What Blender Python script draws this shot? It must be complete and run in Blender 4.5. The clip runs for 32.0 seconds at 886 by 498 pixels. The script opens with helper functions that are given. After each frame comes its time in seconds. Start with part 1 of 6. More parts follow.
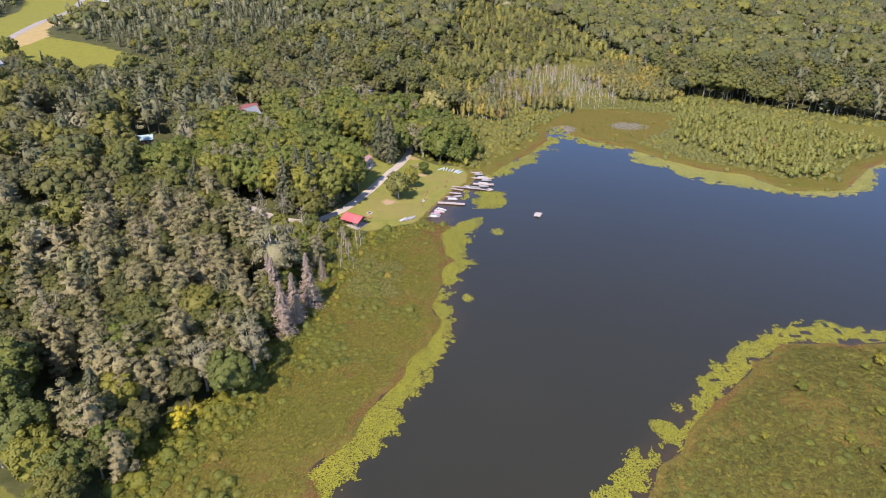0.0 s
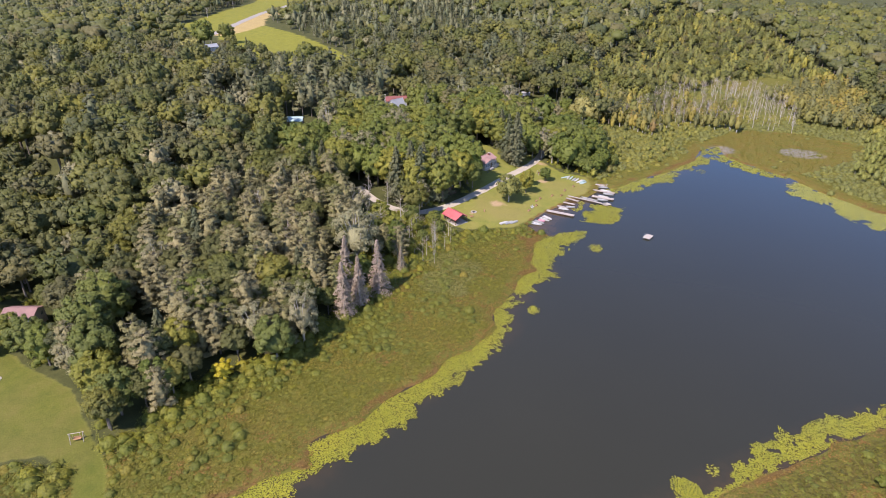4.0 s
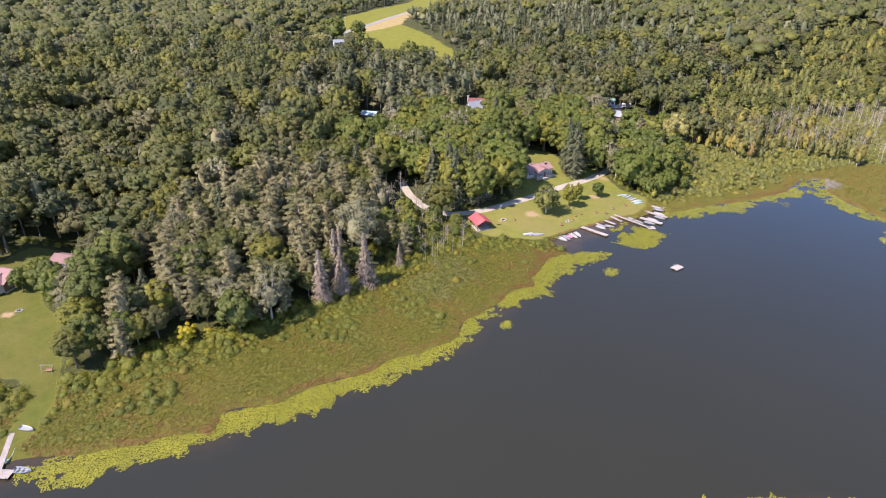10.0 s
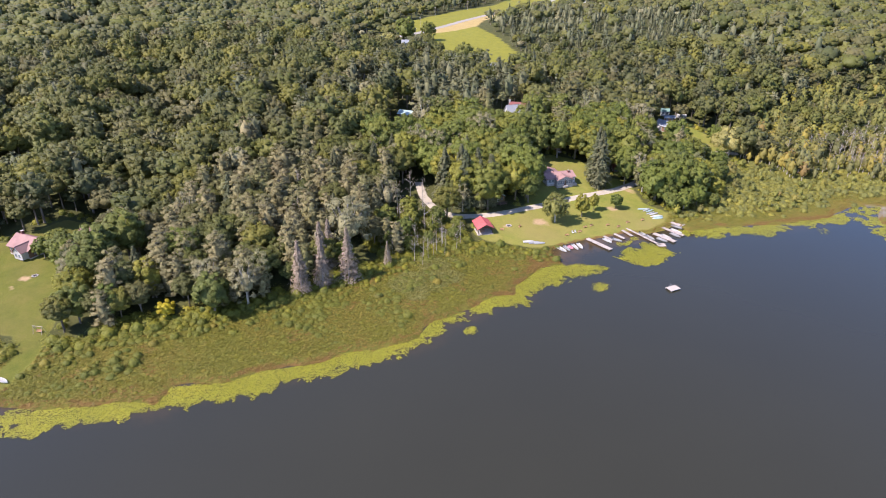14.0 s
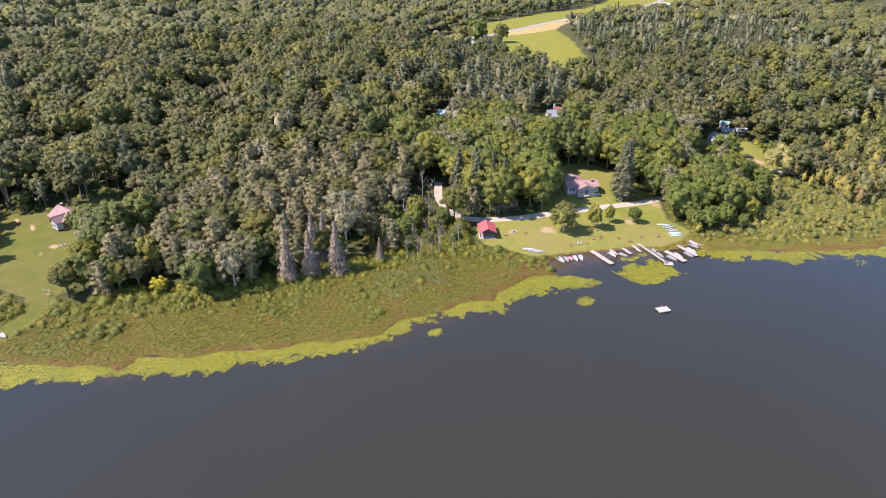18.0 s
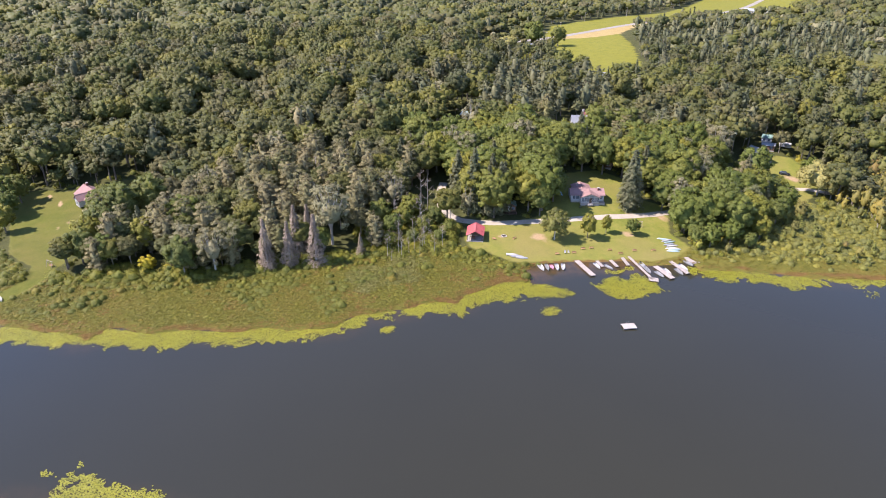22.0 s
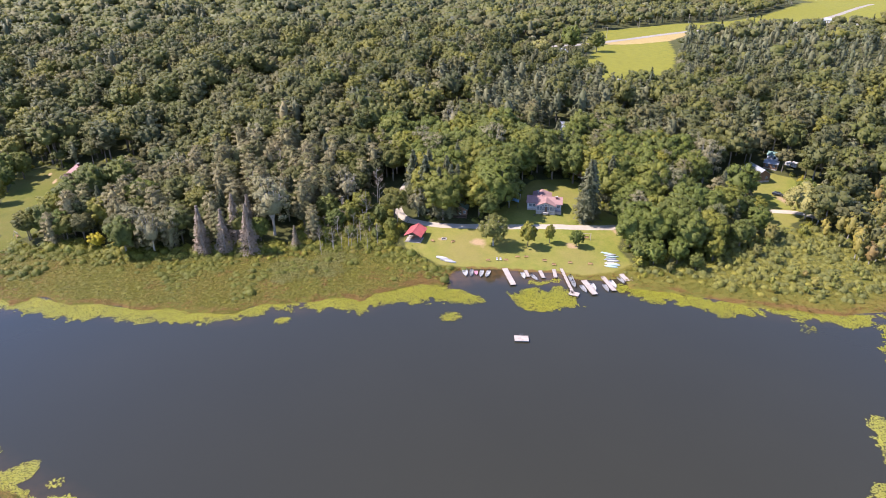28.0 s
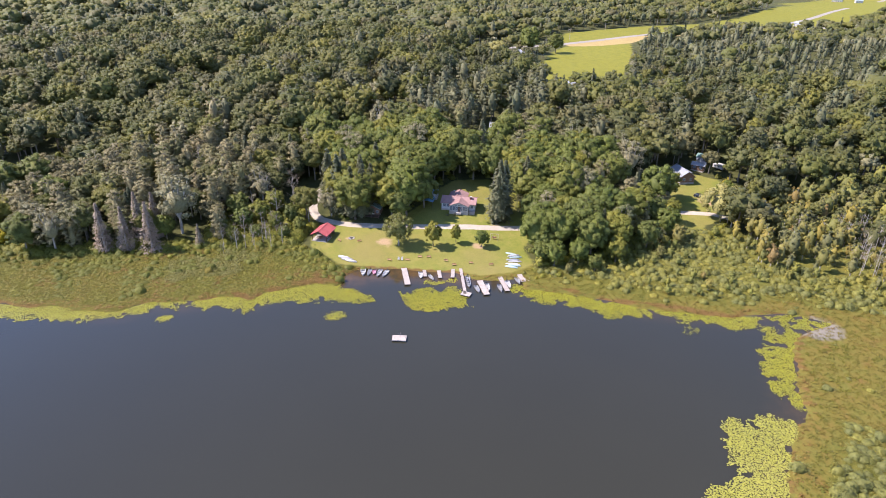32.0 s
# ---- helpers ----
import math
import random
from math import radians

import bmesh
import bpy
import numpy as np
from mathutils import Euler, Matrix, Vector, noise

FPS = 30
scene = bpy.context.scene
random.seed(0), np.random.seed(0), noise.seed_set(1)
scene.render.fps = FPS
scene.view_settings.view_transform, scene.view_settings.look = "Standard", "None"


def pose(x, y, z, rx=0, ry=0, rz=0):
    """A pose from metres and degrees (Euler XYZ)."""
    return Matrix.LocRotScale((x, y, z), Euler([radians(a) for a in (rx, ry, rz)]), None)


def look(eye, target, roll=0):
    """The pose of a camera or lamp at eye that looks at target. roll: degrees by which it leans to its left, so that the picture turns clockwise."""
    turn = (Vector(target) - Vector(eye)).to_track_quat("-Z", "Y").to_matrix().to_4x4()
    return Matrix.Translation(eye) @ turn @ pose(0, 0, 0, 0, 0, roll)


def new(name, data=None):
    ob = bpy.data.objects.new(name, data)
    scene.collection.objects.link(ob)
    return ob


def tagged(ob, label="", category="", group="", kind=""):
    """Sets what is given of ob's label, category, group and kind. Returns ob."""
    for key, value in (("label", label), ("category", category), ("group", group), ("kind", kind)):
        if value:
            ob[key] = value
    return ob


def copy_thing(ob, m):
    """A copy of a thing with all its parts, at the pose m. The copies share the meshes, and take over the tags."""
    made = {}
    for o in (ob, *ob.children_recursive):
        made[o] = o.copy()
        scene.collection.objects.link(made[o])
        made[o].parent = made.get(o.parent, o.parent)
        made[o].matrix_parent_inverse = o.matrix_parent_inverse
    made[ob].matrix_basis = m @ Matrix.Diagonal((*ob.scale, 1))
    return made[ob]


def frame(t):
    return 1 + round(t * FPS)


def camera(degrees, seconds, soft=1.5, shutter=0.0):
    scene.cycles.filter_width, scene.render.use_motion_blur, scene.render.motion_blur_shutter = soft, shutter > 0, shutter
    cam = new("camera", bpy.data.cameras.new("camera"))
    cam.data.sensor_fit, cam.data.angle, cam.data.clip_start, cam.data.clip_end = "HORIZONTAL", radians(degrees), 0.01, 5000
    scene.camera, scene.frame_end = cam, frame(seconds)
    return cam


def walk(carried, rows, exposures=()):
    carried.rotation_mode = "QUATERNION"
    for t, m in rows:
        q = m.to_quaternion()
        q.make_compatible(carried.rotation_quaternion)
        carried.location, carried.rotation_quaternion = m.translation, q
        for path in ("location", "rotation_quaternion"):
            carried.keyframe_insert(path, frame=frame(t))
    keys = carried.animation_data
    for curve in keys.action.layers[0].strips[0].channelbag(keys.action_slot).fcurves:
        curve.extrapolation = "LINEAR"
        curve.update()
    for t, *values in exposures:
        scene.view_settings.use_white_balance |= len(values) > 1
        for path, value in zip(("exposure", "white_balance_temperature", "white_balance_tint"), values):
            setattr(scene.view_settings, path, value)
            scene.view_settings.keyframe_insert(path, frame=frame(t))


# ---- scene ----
cam = camera(69.7, 32.0, soft=0.95)
METRES, EYE, TILT, LEAN, TURN = 274.0, 99.95, -27.26, -0.17, 0.0
ROWS = [
    (0.0, 0.0, 0.0, 0.0, 0.0, 0.0, -0.0),
    (0.5, 0.0155, 0.0009, -0.0001, 1.26, 0.02, -0.66),
    (1.0, 0.0303, 0.0019, -0.0001, 3.48, 0.0, -1.81),
    (1.5, 0.0456, 0.0038, 0.0006, 6.72, -0.13, -3.43),
    (2.0, 0.061, 0.0063, 0.0017, 9.91, -0.36, -4.99),
    (2.5, 0.0762, 0.0097, 0.0032, 11.9, -0.54, -5.95),
    (3.0, 0.091, 0.0134, 0.0047, 13.66, -0.7, -6.82),
    (3.5, 0.1055, 0.0176, 0.0065, 15.44, -0.88, -7.67),
    (5.5, 0.1638, 0.0383, 0.0157, 21.58, -1.77, -10.5),
    (6.0, 0.1775, 0.0444, 0.0184, 23.94, -2.22, -11.57),
    (6.5, 0.1917, 0.051, 0.0214, 24.97, -2.39, -12.02),
    (7.0, 0.2054, 0.0577, 0.0245, 25.77, -2.53, -12.39),
    (7.5, 0.2189, 0.0647, 0.0277, 26.66, -2.69, -12.79),
    (8.0, 0.2325, 0.0717, 0.0311, 27.68, -2.9, -13.23),
    (8.5, 0.2459, 0.079, 0.0345, 28.73, -3.1, -13.68),
    (9.0, 0.2592, 0.0866, 0.0381, 29.79, -3.33, -14.12),
    (9.5, 0.2724, 0.0943, 0.0417, 30.85, -3.56, -14.57),
    (10.0, 0.2855, 0.1023, 0.0456, 31.92, -3.8, -15.01),
    (10.5, 0.2984, 0.1105, 0.0497, 33.0, -4.06, -15.45),
    (11.0, 0.3112, 0.119, 0.054, 34.09, -4.33, -15.89),
    (11.5, 0.3238, 0.1278, 0.0583, 35.2, -4.62, -16.32),
    (12.0, 0.3361, 0.1368, 0.0628, 36.33, -4.9, -16.75),
    (12.5, 0.3482, 0.1461, 0.0672, 37.52, -5.23, -17.22),
    (13.0, 0.3601, 0.1554, 0.0717, 38.73, -5.57, -17.67),
    (13.5, 0.3717, 0.165, 0.0765, 40.0, -5.93, -18.15),
    (14.0, 0.3831, 0.1749, 0.0813, 41.31, -6.32, -18.62),
    (14.5, 0.3941, 0.1849, 0.0861, 42.62, -6.73, -19.08),
    (15.0, 0.4048, 0.1952, 0.0911, 43.98, -7.16, -19.55),
    (15.5, 0.4155, 0.2057, 0.0964, 45.38, -7.61, -20.01),
    (17.5, 0.4559, 0.2503, 0.119, 50.13, -9.24, -21.48),
    (18.0, 0.465, 0.2618, 0.1247, 51.33, -9.67, -21.83),
    (18.5, 0.474, 0.2734, 0.1303, 52.57, -10.12, -22.18),
    (19.0, 0.4829, 0.2854, 0.136, 53.67, -10.51, -22.49),
    (19.5, 0.4914, 0.2973, 0.1421, 54.57, -10.86, -22.74),
    (20.0, 0.4998, 0.3094, 0.148, 55.5, -11.2, -22.98),
    (20.5, 0.5079, 0.3215, 0.154, 56.5, -11.57, -23.25),
    (21.0, 0.5158, 0.3338, 0.1601, 57.59, -11.98, -23.51),
    (21.5, 0.5234, 0.346, 0.1662, 58.77, -12.43, -23.81),
    (22.0, 0.5308, 0.3584, 0.1724, 60.24, -13.01, -24.15),
    (22.5, 0.538, 0.3712, 0.1787, 61.51, -13.51, -24.44),
    (23.0, 0.5448, 0.384, 0.1853, 62.44, -13.89, -24.66),
    (23.5, 0.551, 0.3961, 0.1912, 63.25, -14.2, -24.83),
    (24.0, 0.5574, 0.4091, 0.1978, 63.98, -14.49, -25.0),
    (24.5, 0.5636, 0.4221, 0.2042, 64.4, -14.65, -25.1),
    (25.0, 0.5696, 0.4351, 0.2108, 65.04, -14.89, -25.24),
    (25.5, 0.5757, 0.4482, 0.2175, 65.67, -15.15, -25.38),
    (27.5, 0.5985, 0.5022, 0.2442, 69.1, -16.55, -26.05),
    (28.0, 0.6035, 0.5158, 0.2511, 69.71, -16.82, -26.16),
    (28.5, 0.6085, 0.5296, 0.2579, 69.94, -16.9, -26.21),
    (29.0, 0.6135, 0.5431, 0.2647, 69.92, -16.89, -26.24),
    (29.5, 0.6185, 0.5568, 0.2714, 69.88, -16.86, -26.25),
    (30.0, 0.6235, 0.5707, 0.2783, 69.84, -16.83, -26.27),
    (30.5, 0.6284, 0.5845, 0.2854, 69.81, -16.8, -26.33),
    (31.0, 0.6326, 0.597, 0.2918, 69.79, -16.76, -26.4),
    (31.5, 0.636, 0.6075, 0.2972, 69.76, -16.74, -26.48),
    (32.0, 0.6389, 0.6168, 0.3007, 69.74, -16.69, -26.54),
]
walk(cam, [(t, pose(0, 0, EYE, TILT, LEAN, TURN) @ pose(METRES * x, METRES * y, METRES * z, 90 + pitch, roll, yaw)) for t, x, y, z, yaw, pitch, roll in ROWS], [(0.0, 1.14, 6650, 24), (13.0, 1.38, 6650, 24), (28.0, 1.49, 6650, 24), (32.0, 1.49, 6650, 24)])
# ---------------------------------------------------------------- world and light
SUN_AZ = Vector((-0.423, -0.906, 0)).normalized()
SUN_EL = radians(51)
world = bpy.data.worlds.new("sky")
scene.world = world
world.use_nodes = True
wn = world.node_tree.nodes
sky = wn.new("ShaderNodeTexSky")
sky.sky_type, sky.sun_disc = "NISHITA", False
sky.sun_elevation, sky.sun_rotation = SUN_EL, math.atan2(SUN_AZ.x, SUN_AZ.y) % (2 * math.pi)
sky.air_density, sky.dust_density, sky.ozone_density, sky.altitude = 1.1, 0.1, 2.6, 2500
wn["Background"].inputs["Strength"].default_value = 0.148
world.node_tree.links.new(sky.outputs[0], wn["Background"].inputs["Color"])
sun_data = bpy.data.lights.new("sun", "SUN")
sun_data.energy, sun_data.angle, sun_data.color = 4.05, radians(0.55), (1.0, 0.94, 0.84)
sun = new("sun", sun_data)
sun.matrix_world = look(SUN_AZ * 300 + Vector((0, 0, 300 * math.tan(SUN_EL))), (0, 0, 0))

# ---------------------------------------------------------------- materials
def mat(name, rough=0.8, metal=0.0, spec=0.3):
    m = bpy.data.materials.new(name)
    m.use_nodes = True
    b = m.node_tree.nodes["Principled BSDF"]
    b.inputs["Roughness"].default_value = rough
    b.inputs["Metallic"].default_value = metal
    b.inputs["Specular IOR Level"].default_value = spec
    return m, m.node_tree.nodes, m.node_tree.links, b


def noise_node(n, l, scale, detail=4, rough=0.6, coord="Position", stretch=None):
    t = n.new("ShaderNodeTexNoise")
    t.inputs["Scale"].default_value, t.inputs["Detail"].default_value, t.inputs["Roughness"].default_value = scale, detail, rough
    if coord == "Position":
        src = n.new("ShaderNodeNewGeometry").outputs["Position"]
    else:
        src = n.new("ShaderNodeTexCoord").outputs["Object"]
    if stretch:
        mp = n.new("ShaderNodeMapping")
        mp.inputs["Scale"].default_value = stretch
        l.new(src, mp.inputs["Vector"])
        src = mp.outputs["Vector"]
    l.new(src, t.inputs["Vector"])
    return t


def ramp(n, l, fac, stops):
    r = n.new("ShaderNodeValToRGB")
    e = r.color_ramp.elements
    while len(e) < len(stops):
        e.new(0.5)
    for q, (p, c) in zip(e, stops):
        q.position, q.color = p, (*c, 1)
    if fac is not None:
        l.new(fac, r.inputs["Fac"])
    return r


def mix(n, l, a, b, fac, kind="MIX"):
    x = n.new("ShaderNodeMix")
    x.data_type, x.blend_type = "RGBA", kind
    for s, v in ((x.inputs["Factor"], fac), (x.inputs["A"], a), (x.inputs["B"], b)):
        if isinstance(v, (int, float)):
            s.default_value = v
        elif isinstance(v, tuple):
            s.default_value = (*v, 1)
        else:
            l.new(v, s)
    return x.outputs["Result"]


def math_node(n, l, op, a, b=0.0):
    x = n.new("ShaderNodeMath")
    x.operation = op
    for s, v in zip(x.inputs, (a, b)):
        if isinstance(v, (int, float)):
            s.default_value = v
        else:
            l.new(v, s)
    return x.outputs[0]


def bump(n, l, b, height, strength=0.4, dist=0.05):
    k = n.new("ShaderNodeBump")
    k.inputs["Strength"].default_value, k.inputs["Distance"].default_value = strength, dist
    l.new(height, k.inputs["Height"])
    l.new(k.outputs[0], b.inputs["Normal"])


def plain(name, c, c2=None, scale=3.0, rough=0.75, metal=0.0, stretch=None, relief=0.2, spec=0.3):
    """A surface of two near colours with grain, stains and fine relief."""
    m, n, l, b = mat(name, rough, metal, spec)
    c2 = c2 or tuple(0.7 * v for v in c)
    big = noise_node(n, l, scale * 0.2, 3)
    fine = noise_node(n, l, scale * 4, 5, 0.7, stretch=stretch)
    col = mix(n, l, c, c2, ramp(n, l, big.outputs["Fac"], [(0.35, (0, 0, 0)), (0.7, (1, 1, 1))]).outputs[0])
    col = mix(n, l, col, ramp(n, l, fine.outputs["Fac"], [(0.3, (0.72, 0.72, 0.72)), (0.7, (1.12, 1.12, 1.12))]).outputs[0], 0.6, "MULTIPLY")
    oi = n.new("ShaderNodeObjectInfo")
    col = mix(n, l, col, ramp(n, l, oi.outputs["Random"], [(0.0, (0.8, 0.8, 0.8)), (1.0, (1.1, 1.1, 1.1))]).outputs[0], 0.7, "MULTIPLY")
    l.new(col, b.inputs["Base Color"])
    bump(n, l, b, fine.outputs["Fac"], relief, 0.02)
    return m


def foliage(name, stops, translucent=0.22, rough=0.6):
    """Leaves: one hue for a whole plant, varied again from clump to clump, partly letting light through."""
    m, n, l, b = mat(name, rough, 0.0, 0.25)
    at = n.new("ShaderNodeAttribute")
    at.attribute_name = "tint"
    oi = n.new("ShaderNodeObjectInfo")
    tint = math_node(n, l, "FRACT", math_node(n, l, "ADD", at.outputs["Fac"], oi.outputs["Random"]))
    col = ramp(n, l, tint, stops).outputs[0]
    geo = n.new("ShaderNodeNewGeometry")
    col = mix(n, l, col, ramp(n, l, geo.outputs["Random Per Island"], [(0.0, (0.82, 0.83, 0.82)), (0.5, (1.0, 1.0, 0.98)), (1.0, (1.18, 1.17, 1.12))]).outputs[0], 0.8, "MULTIPLY")
    fine = noise_node(n, l, 1.9, 5, 0.75)
    col = mix(n, l, col, ramp(n, l, fine.outputs["Fac"], [(0.32, (0.52, 0.55, 0.52)), (0.5, (1.0, 1.0, 0.98)), (0.68, (1.32, 1.28, 1.12))]).outputs[0], 0.8, "MULTIPLY")
    l.new(col, b.inputs["Base Color"])
    bump(n, l, b, fine.outputs["Fac"], 0.5, 0.35)
    tr = n.new("ShaderNodeBsdfTranslucent")
    l.new(mix(n, l, col, (1.0, 1.0, 0.35), 0.5, "MULTIPLY"), tr.inputs["Color"])
    ms = n.new("ShaderNodeMixShader")
    ms.inputs[0].default_value = translucent
    l.new(b.outputs[0], ms.inputs[1])
    l.new(tr.outputs[0], ms.inputs[2])
    l.new(ms.outputs[0], n["Material Output"].inputs["Surface"])
    return m


M_MAPLE = foliage("maple_leaves", [(0.00, (0.088, 0.114, 0.023)), (0.25, (0.119, 0.142, 0.027)), (0.50, (0.099, 0.118, 0.029)), (0.70, (0.151, 0.160, 0.029)), (0.90, (0.186, 0.177, 0.029)), (1.00, (0.105, 0.126, 0.027))])
M_PINE = foliage("pine_needles", [(0.00, (0.170, 0.154, 0.075)), (0.30, (0.204, 0.177, 0.094)), (0.50, (0.151, 0.146, 0.063)), (0.70, (0.187, 0.165, 0.082)), (0.88, (0.141, 0.145, 0.055)), (1.00, (0.201, 0.172, 0.094))], 0.1)
M_SPRUCE = foliage("spruce_needles", [(0.00, (0.079, 0.092, 0.047)), (0.50, (0.104, 0.107, 0.055)), (1.00, (0.123, 0.123, 0.065))], 0.1)
M_DEAD = foliage("bare_dead_twigs", [(0.0, (0.236, 0.186, 0.149)), (0.5, (0.271, 0.209, 0.169)), (1.0, (0.227, 0.188, 0.141))], 0.1)
M_GREYTREE = foliage("thin_grey_foliage", [(0.00, (0.169, 0.163, 0.088)), (0.50, (0.200, 0.185, 0.110)), (1.00, (0.144, 0.152, 0.070))], 0.12)
M_WILLOW = foliage("willow_leaves", [(0.0, (0.230, 0.221, 0.072)), (1.0, (0.281, 0.255, 0.093))], 0.2)
M_YELLOW = foliage("yellowing_leaves", [(0.00, (0.114, 0.119, 0.036)), (0.30, (0.154, 0.144, 0.040)), (0.55, (0.106, 0.110, 0.047)), (0.80, (0.189, 0.163, 0.040)), (0.93, (0.211, 0.172, 0.036)), (1.00, (0.176, 0.120, 0.045))], 0.2)
M_SHRUB = foliage("shrub_leaves", [(0.00, (0.098, 0.112, 0.016)), (0.40, (0.131, 0.135, 0.019)), (0.70, (0.164, 0.158, 0.017)), (0.90, (0.113, 0.122, 0.020)), (1.00, (0.202, 0.175, 0.019))], 0.2)
M_SEDGE = foliage("marsh_grass", [(0.0, (0.115, 0.112, 0.013)), (0.4, (0.140, 0.128, 0.016)), (0.7, (0.108, 0.109, 0.014)), (0.9, (0.151, 0.121, 0.022)), (1.0, (0.125, 0.115, 0.015))], 0.2)
M_RUST = foliage("rusty_sedge", [(0.0, (0.150, 0.082, 0.024)), (0.5, (0.165, 0.105, 0.026)), (1.0, (0.140, 0.112, 0.026))], 0.2)
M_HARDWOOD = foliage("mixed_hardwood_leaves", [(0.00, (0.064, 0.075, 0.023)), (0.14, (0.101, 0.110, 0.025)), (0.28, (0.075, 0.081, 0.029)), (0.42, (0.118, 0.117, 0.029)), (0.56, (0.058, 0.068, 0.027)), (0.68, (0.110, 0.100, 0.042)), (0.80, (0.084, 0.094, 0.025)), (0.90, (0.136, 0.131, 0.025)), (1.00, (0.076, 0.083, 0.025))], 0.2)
M_MARSHSHRUB = foliage("marsh_shrub_leaves", [(0.00, (0.086, 0.099, 0.017)), (0.30, (0.120, 0.126, 0.020)), (0.60, (0.100, 0.111, 0.022)), (0.85, (0.145, 0.139, 0.022)), (1.00, (0.166, 0.135, 0.023))], 0.2)
M_ALDER = foliage("alder_leaves", [(0.00, (0.114, 0.121, 0.036)), (0.30, (0.149, 0.152, 0.040)), (0.55, (0.128, 0.135, 0.042)), (0.80, (0.175, 0.170, 0.038)), (1.00, (0.210, 0.190, 0.035))], 0.2)
M_GOLD = foliage("golden_leaves", [(0.0, (0.36, 0.30, 0.022)), (1.0, (0.42, 0.34, 0.03))], 0.2)
M_REED = foliage("pale_reeds", [(0.0, (0.135, 0.137, 0.041)), (0.5, (0.167, 0.162, 0.054)), (1.0, (0.122, 0.124, 0.030))], 0.2)
M_YOUNG = foliage("young_tree_leaves", [(0.0, (0.134, 0.149, 0.038)), (0.35, (0.173, 0.176, 0.040)), (0.65, (0.145, 0.154, 0.047)), (0.9, (0.217, 0.206, 0.038)), (1.0, (0.178, 0.134, 0.047))], 0.2)
M_SCRUB = foliage("low_scrub_leaves", [(0.0, (0.109, 0.109, 0.015)), (0.4, (0.128, 0.119, 0.016)), (0.7, (0.139, 0.133, 0.016)), (0.9, (0.114, 0.109, 0.020)), (1.0, (0.154, 0.139, 0.020))], 0.2)
M_LILY = foliage("lily_pads", [(0.0, (0.196, 0.193, 0.014)), (0.5, (0.240, 0.226, 0.019)), (1.0, (0.175, 0.182, 0.019))], 0.1, 0.5)
M_OLIVESEDGE = foliage("olive_sedge", [(0.0, (0.057, 0.057, 0.011)), (0.35, (0.074, 0.068, 0.014)), (0.6, (0.094, 0.073, 0.016)), (0.8, (0.066, 0.064, 0.013)), (1.0, (0.097, 0.062, 0.016))], 0.2)
M_PALELILY = foliage("greyish_lily_mat", [(0.0, (0.20, 0.20, 0.045)), (0.5, (0.25, 0.24, 0.06)), (1.0, (0.24, 0.24, 0.03))], 0.1, 0.5)
M_BARK = plain("bark", (0.13, 0.11, 0.09), (0.2, 0.18, 0.155), 2.0, 0.9, stretch=(1, 1, 0.2), relief=0.6)
M_PALEBARK = plain("pale_bark", (0.42, 0.39, 0.35), (0.28, 0.26, 0.23), 2.0, 0.85, stretch=(1, 1, 0.3), relief=0.5)
M_GRAVEL = plain("gravel", (0.344, 0.305, 0.252), (0.278, 0.245, 0.199), 1.5, 0.95, relief=0.5)
M_ROAD = plain("worn_road", (0.30, 0.275, 0.25), (0.26, 0.24, 0.22), 0.3, 0.9)
M_PLANK = plain("weathered_planks", (0.398, 0.345, 0.313), (0.306, 0.275, 0.253), 3.0, 0.85, stretch=(0.900, 5.400, 0.900))
M_DARKWOOD = plain("dark_wood", (0.13, 0.085, 0.06), (0.08, 0.06, 0.05), 3.0, 0.85)
M_WHITE = plain("white_paint", (0.441, 0.436, 0.433), (0.373, 0.368, 0.363), 1.0, 0.6)
M_GREYPAINT = plain("pale_grey_siding", (0.52, 0.54, 0.57), (0.44, 0.46, 0.5), 1.0, 0.7)
M_PINKROOF = plain("faded_red_shingles", (0.275, 0.168, 0.160), (0.215, 0.130, 0.126), 1.5, 0.9, relief=0.4)
M_REDROOF = plain("red_metal_roof", (0.471, 0.114, 0.116), (0.395, 0.090, 0.095), 1.0, 0.45, spec=0.5)
M_DARKRED = plain("dark_red_roof", (0.20, 0.075, 0.07), (0.15, 0.058, 0.055), 1.0, 0.7)
M_BLUEROOF = plain("blue_tarp", (0.115, 0.269, 0.397), (0.090, 0.218, 0.352), 2.0, 0.5)
M_TEAL = plain("pale_teal_hull", (0.326, 0.424, 0.414), (0.264, 0.359, 0.364), 1.0, 0.4, spec=0.5)
M_METALROOF = plain("pale_metal_roof", (0.297, 0.318, 0.349), (0.239, 0.258, 0.292), 1.0, 0.4, spec=0.5)
M_GREENROOF = plain("green_roof", (0.167, 0.283, 0.258), (0.137, 0.229, 0.213), 1.0, 0.5)
M_BROWNWALL = plain("brown_log_wall", (0.20, 0.12, 0.08), (0.15, 0.09, 0.06), 2.0, 0.85)
M_ALU = plain("dull_aluminium_hull", (0.379, 0.379, 0.385), (0.316, 0.316, 0.327), 2.0, 0.4, 0.3)
M_SAND = plain("bare_sand", (0.46, 0.36, 0.27), (0.38, 0.29, 0.21), 2.0, 0.95)
M_STONE = plain("fire_ring_stone", (0.42, 0.38, 0.35), (0.30, 0.28, 0.26), 4.0, 0.9)
M_RUSTWOOD = plain("reddish_bench_wood", (0.385, 0.219, 0.121), (0.301, 0.173, 0.097), 3.0, 0.8)
M_BLACK = plain("black_plastic", (0.03, 0.03, 0.035), (0.02, 0.02, 0.02), 3.0, 0.5)
M_PINK = plain("pink_plastic", (0.66, 0.30, 0.38), (0.55, 0.25, 0.33), 3.0, 0.4)
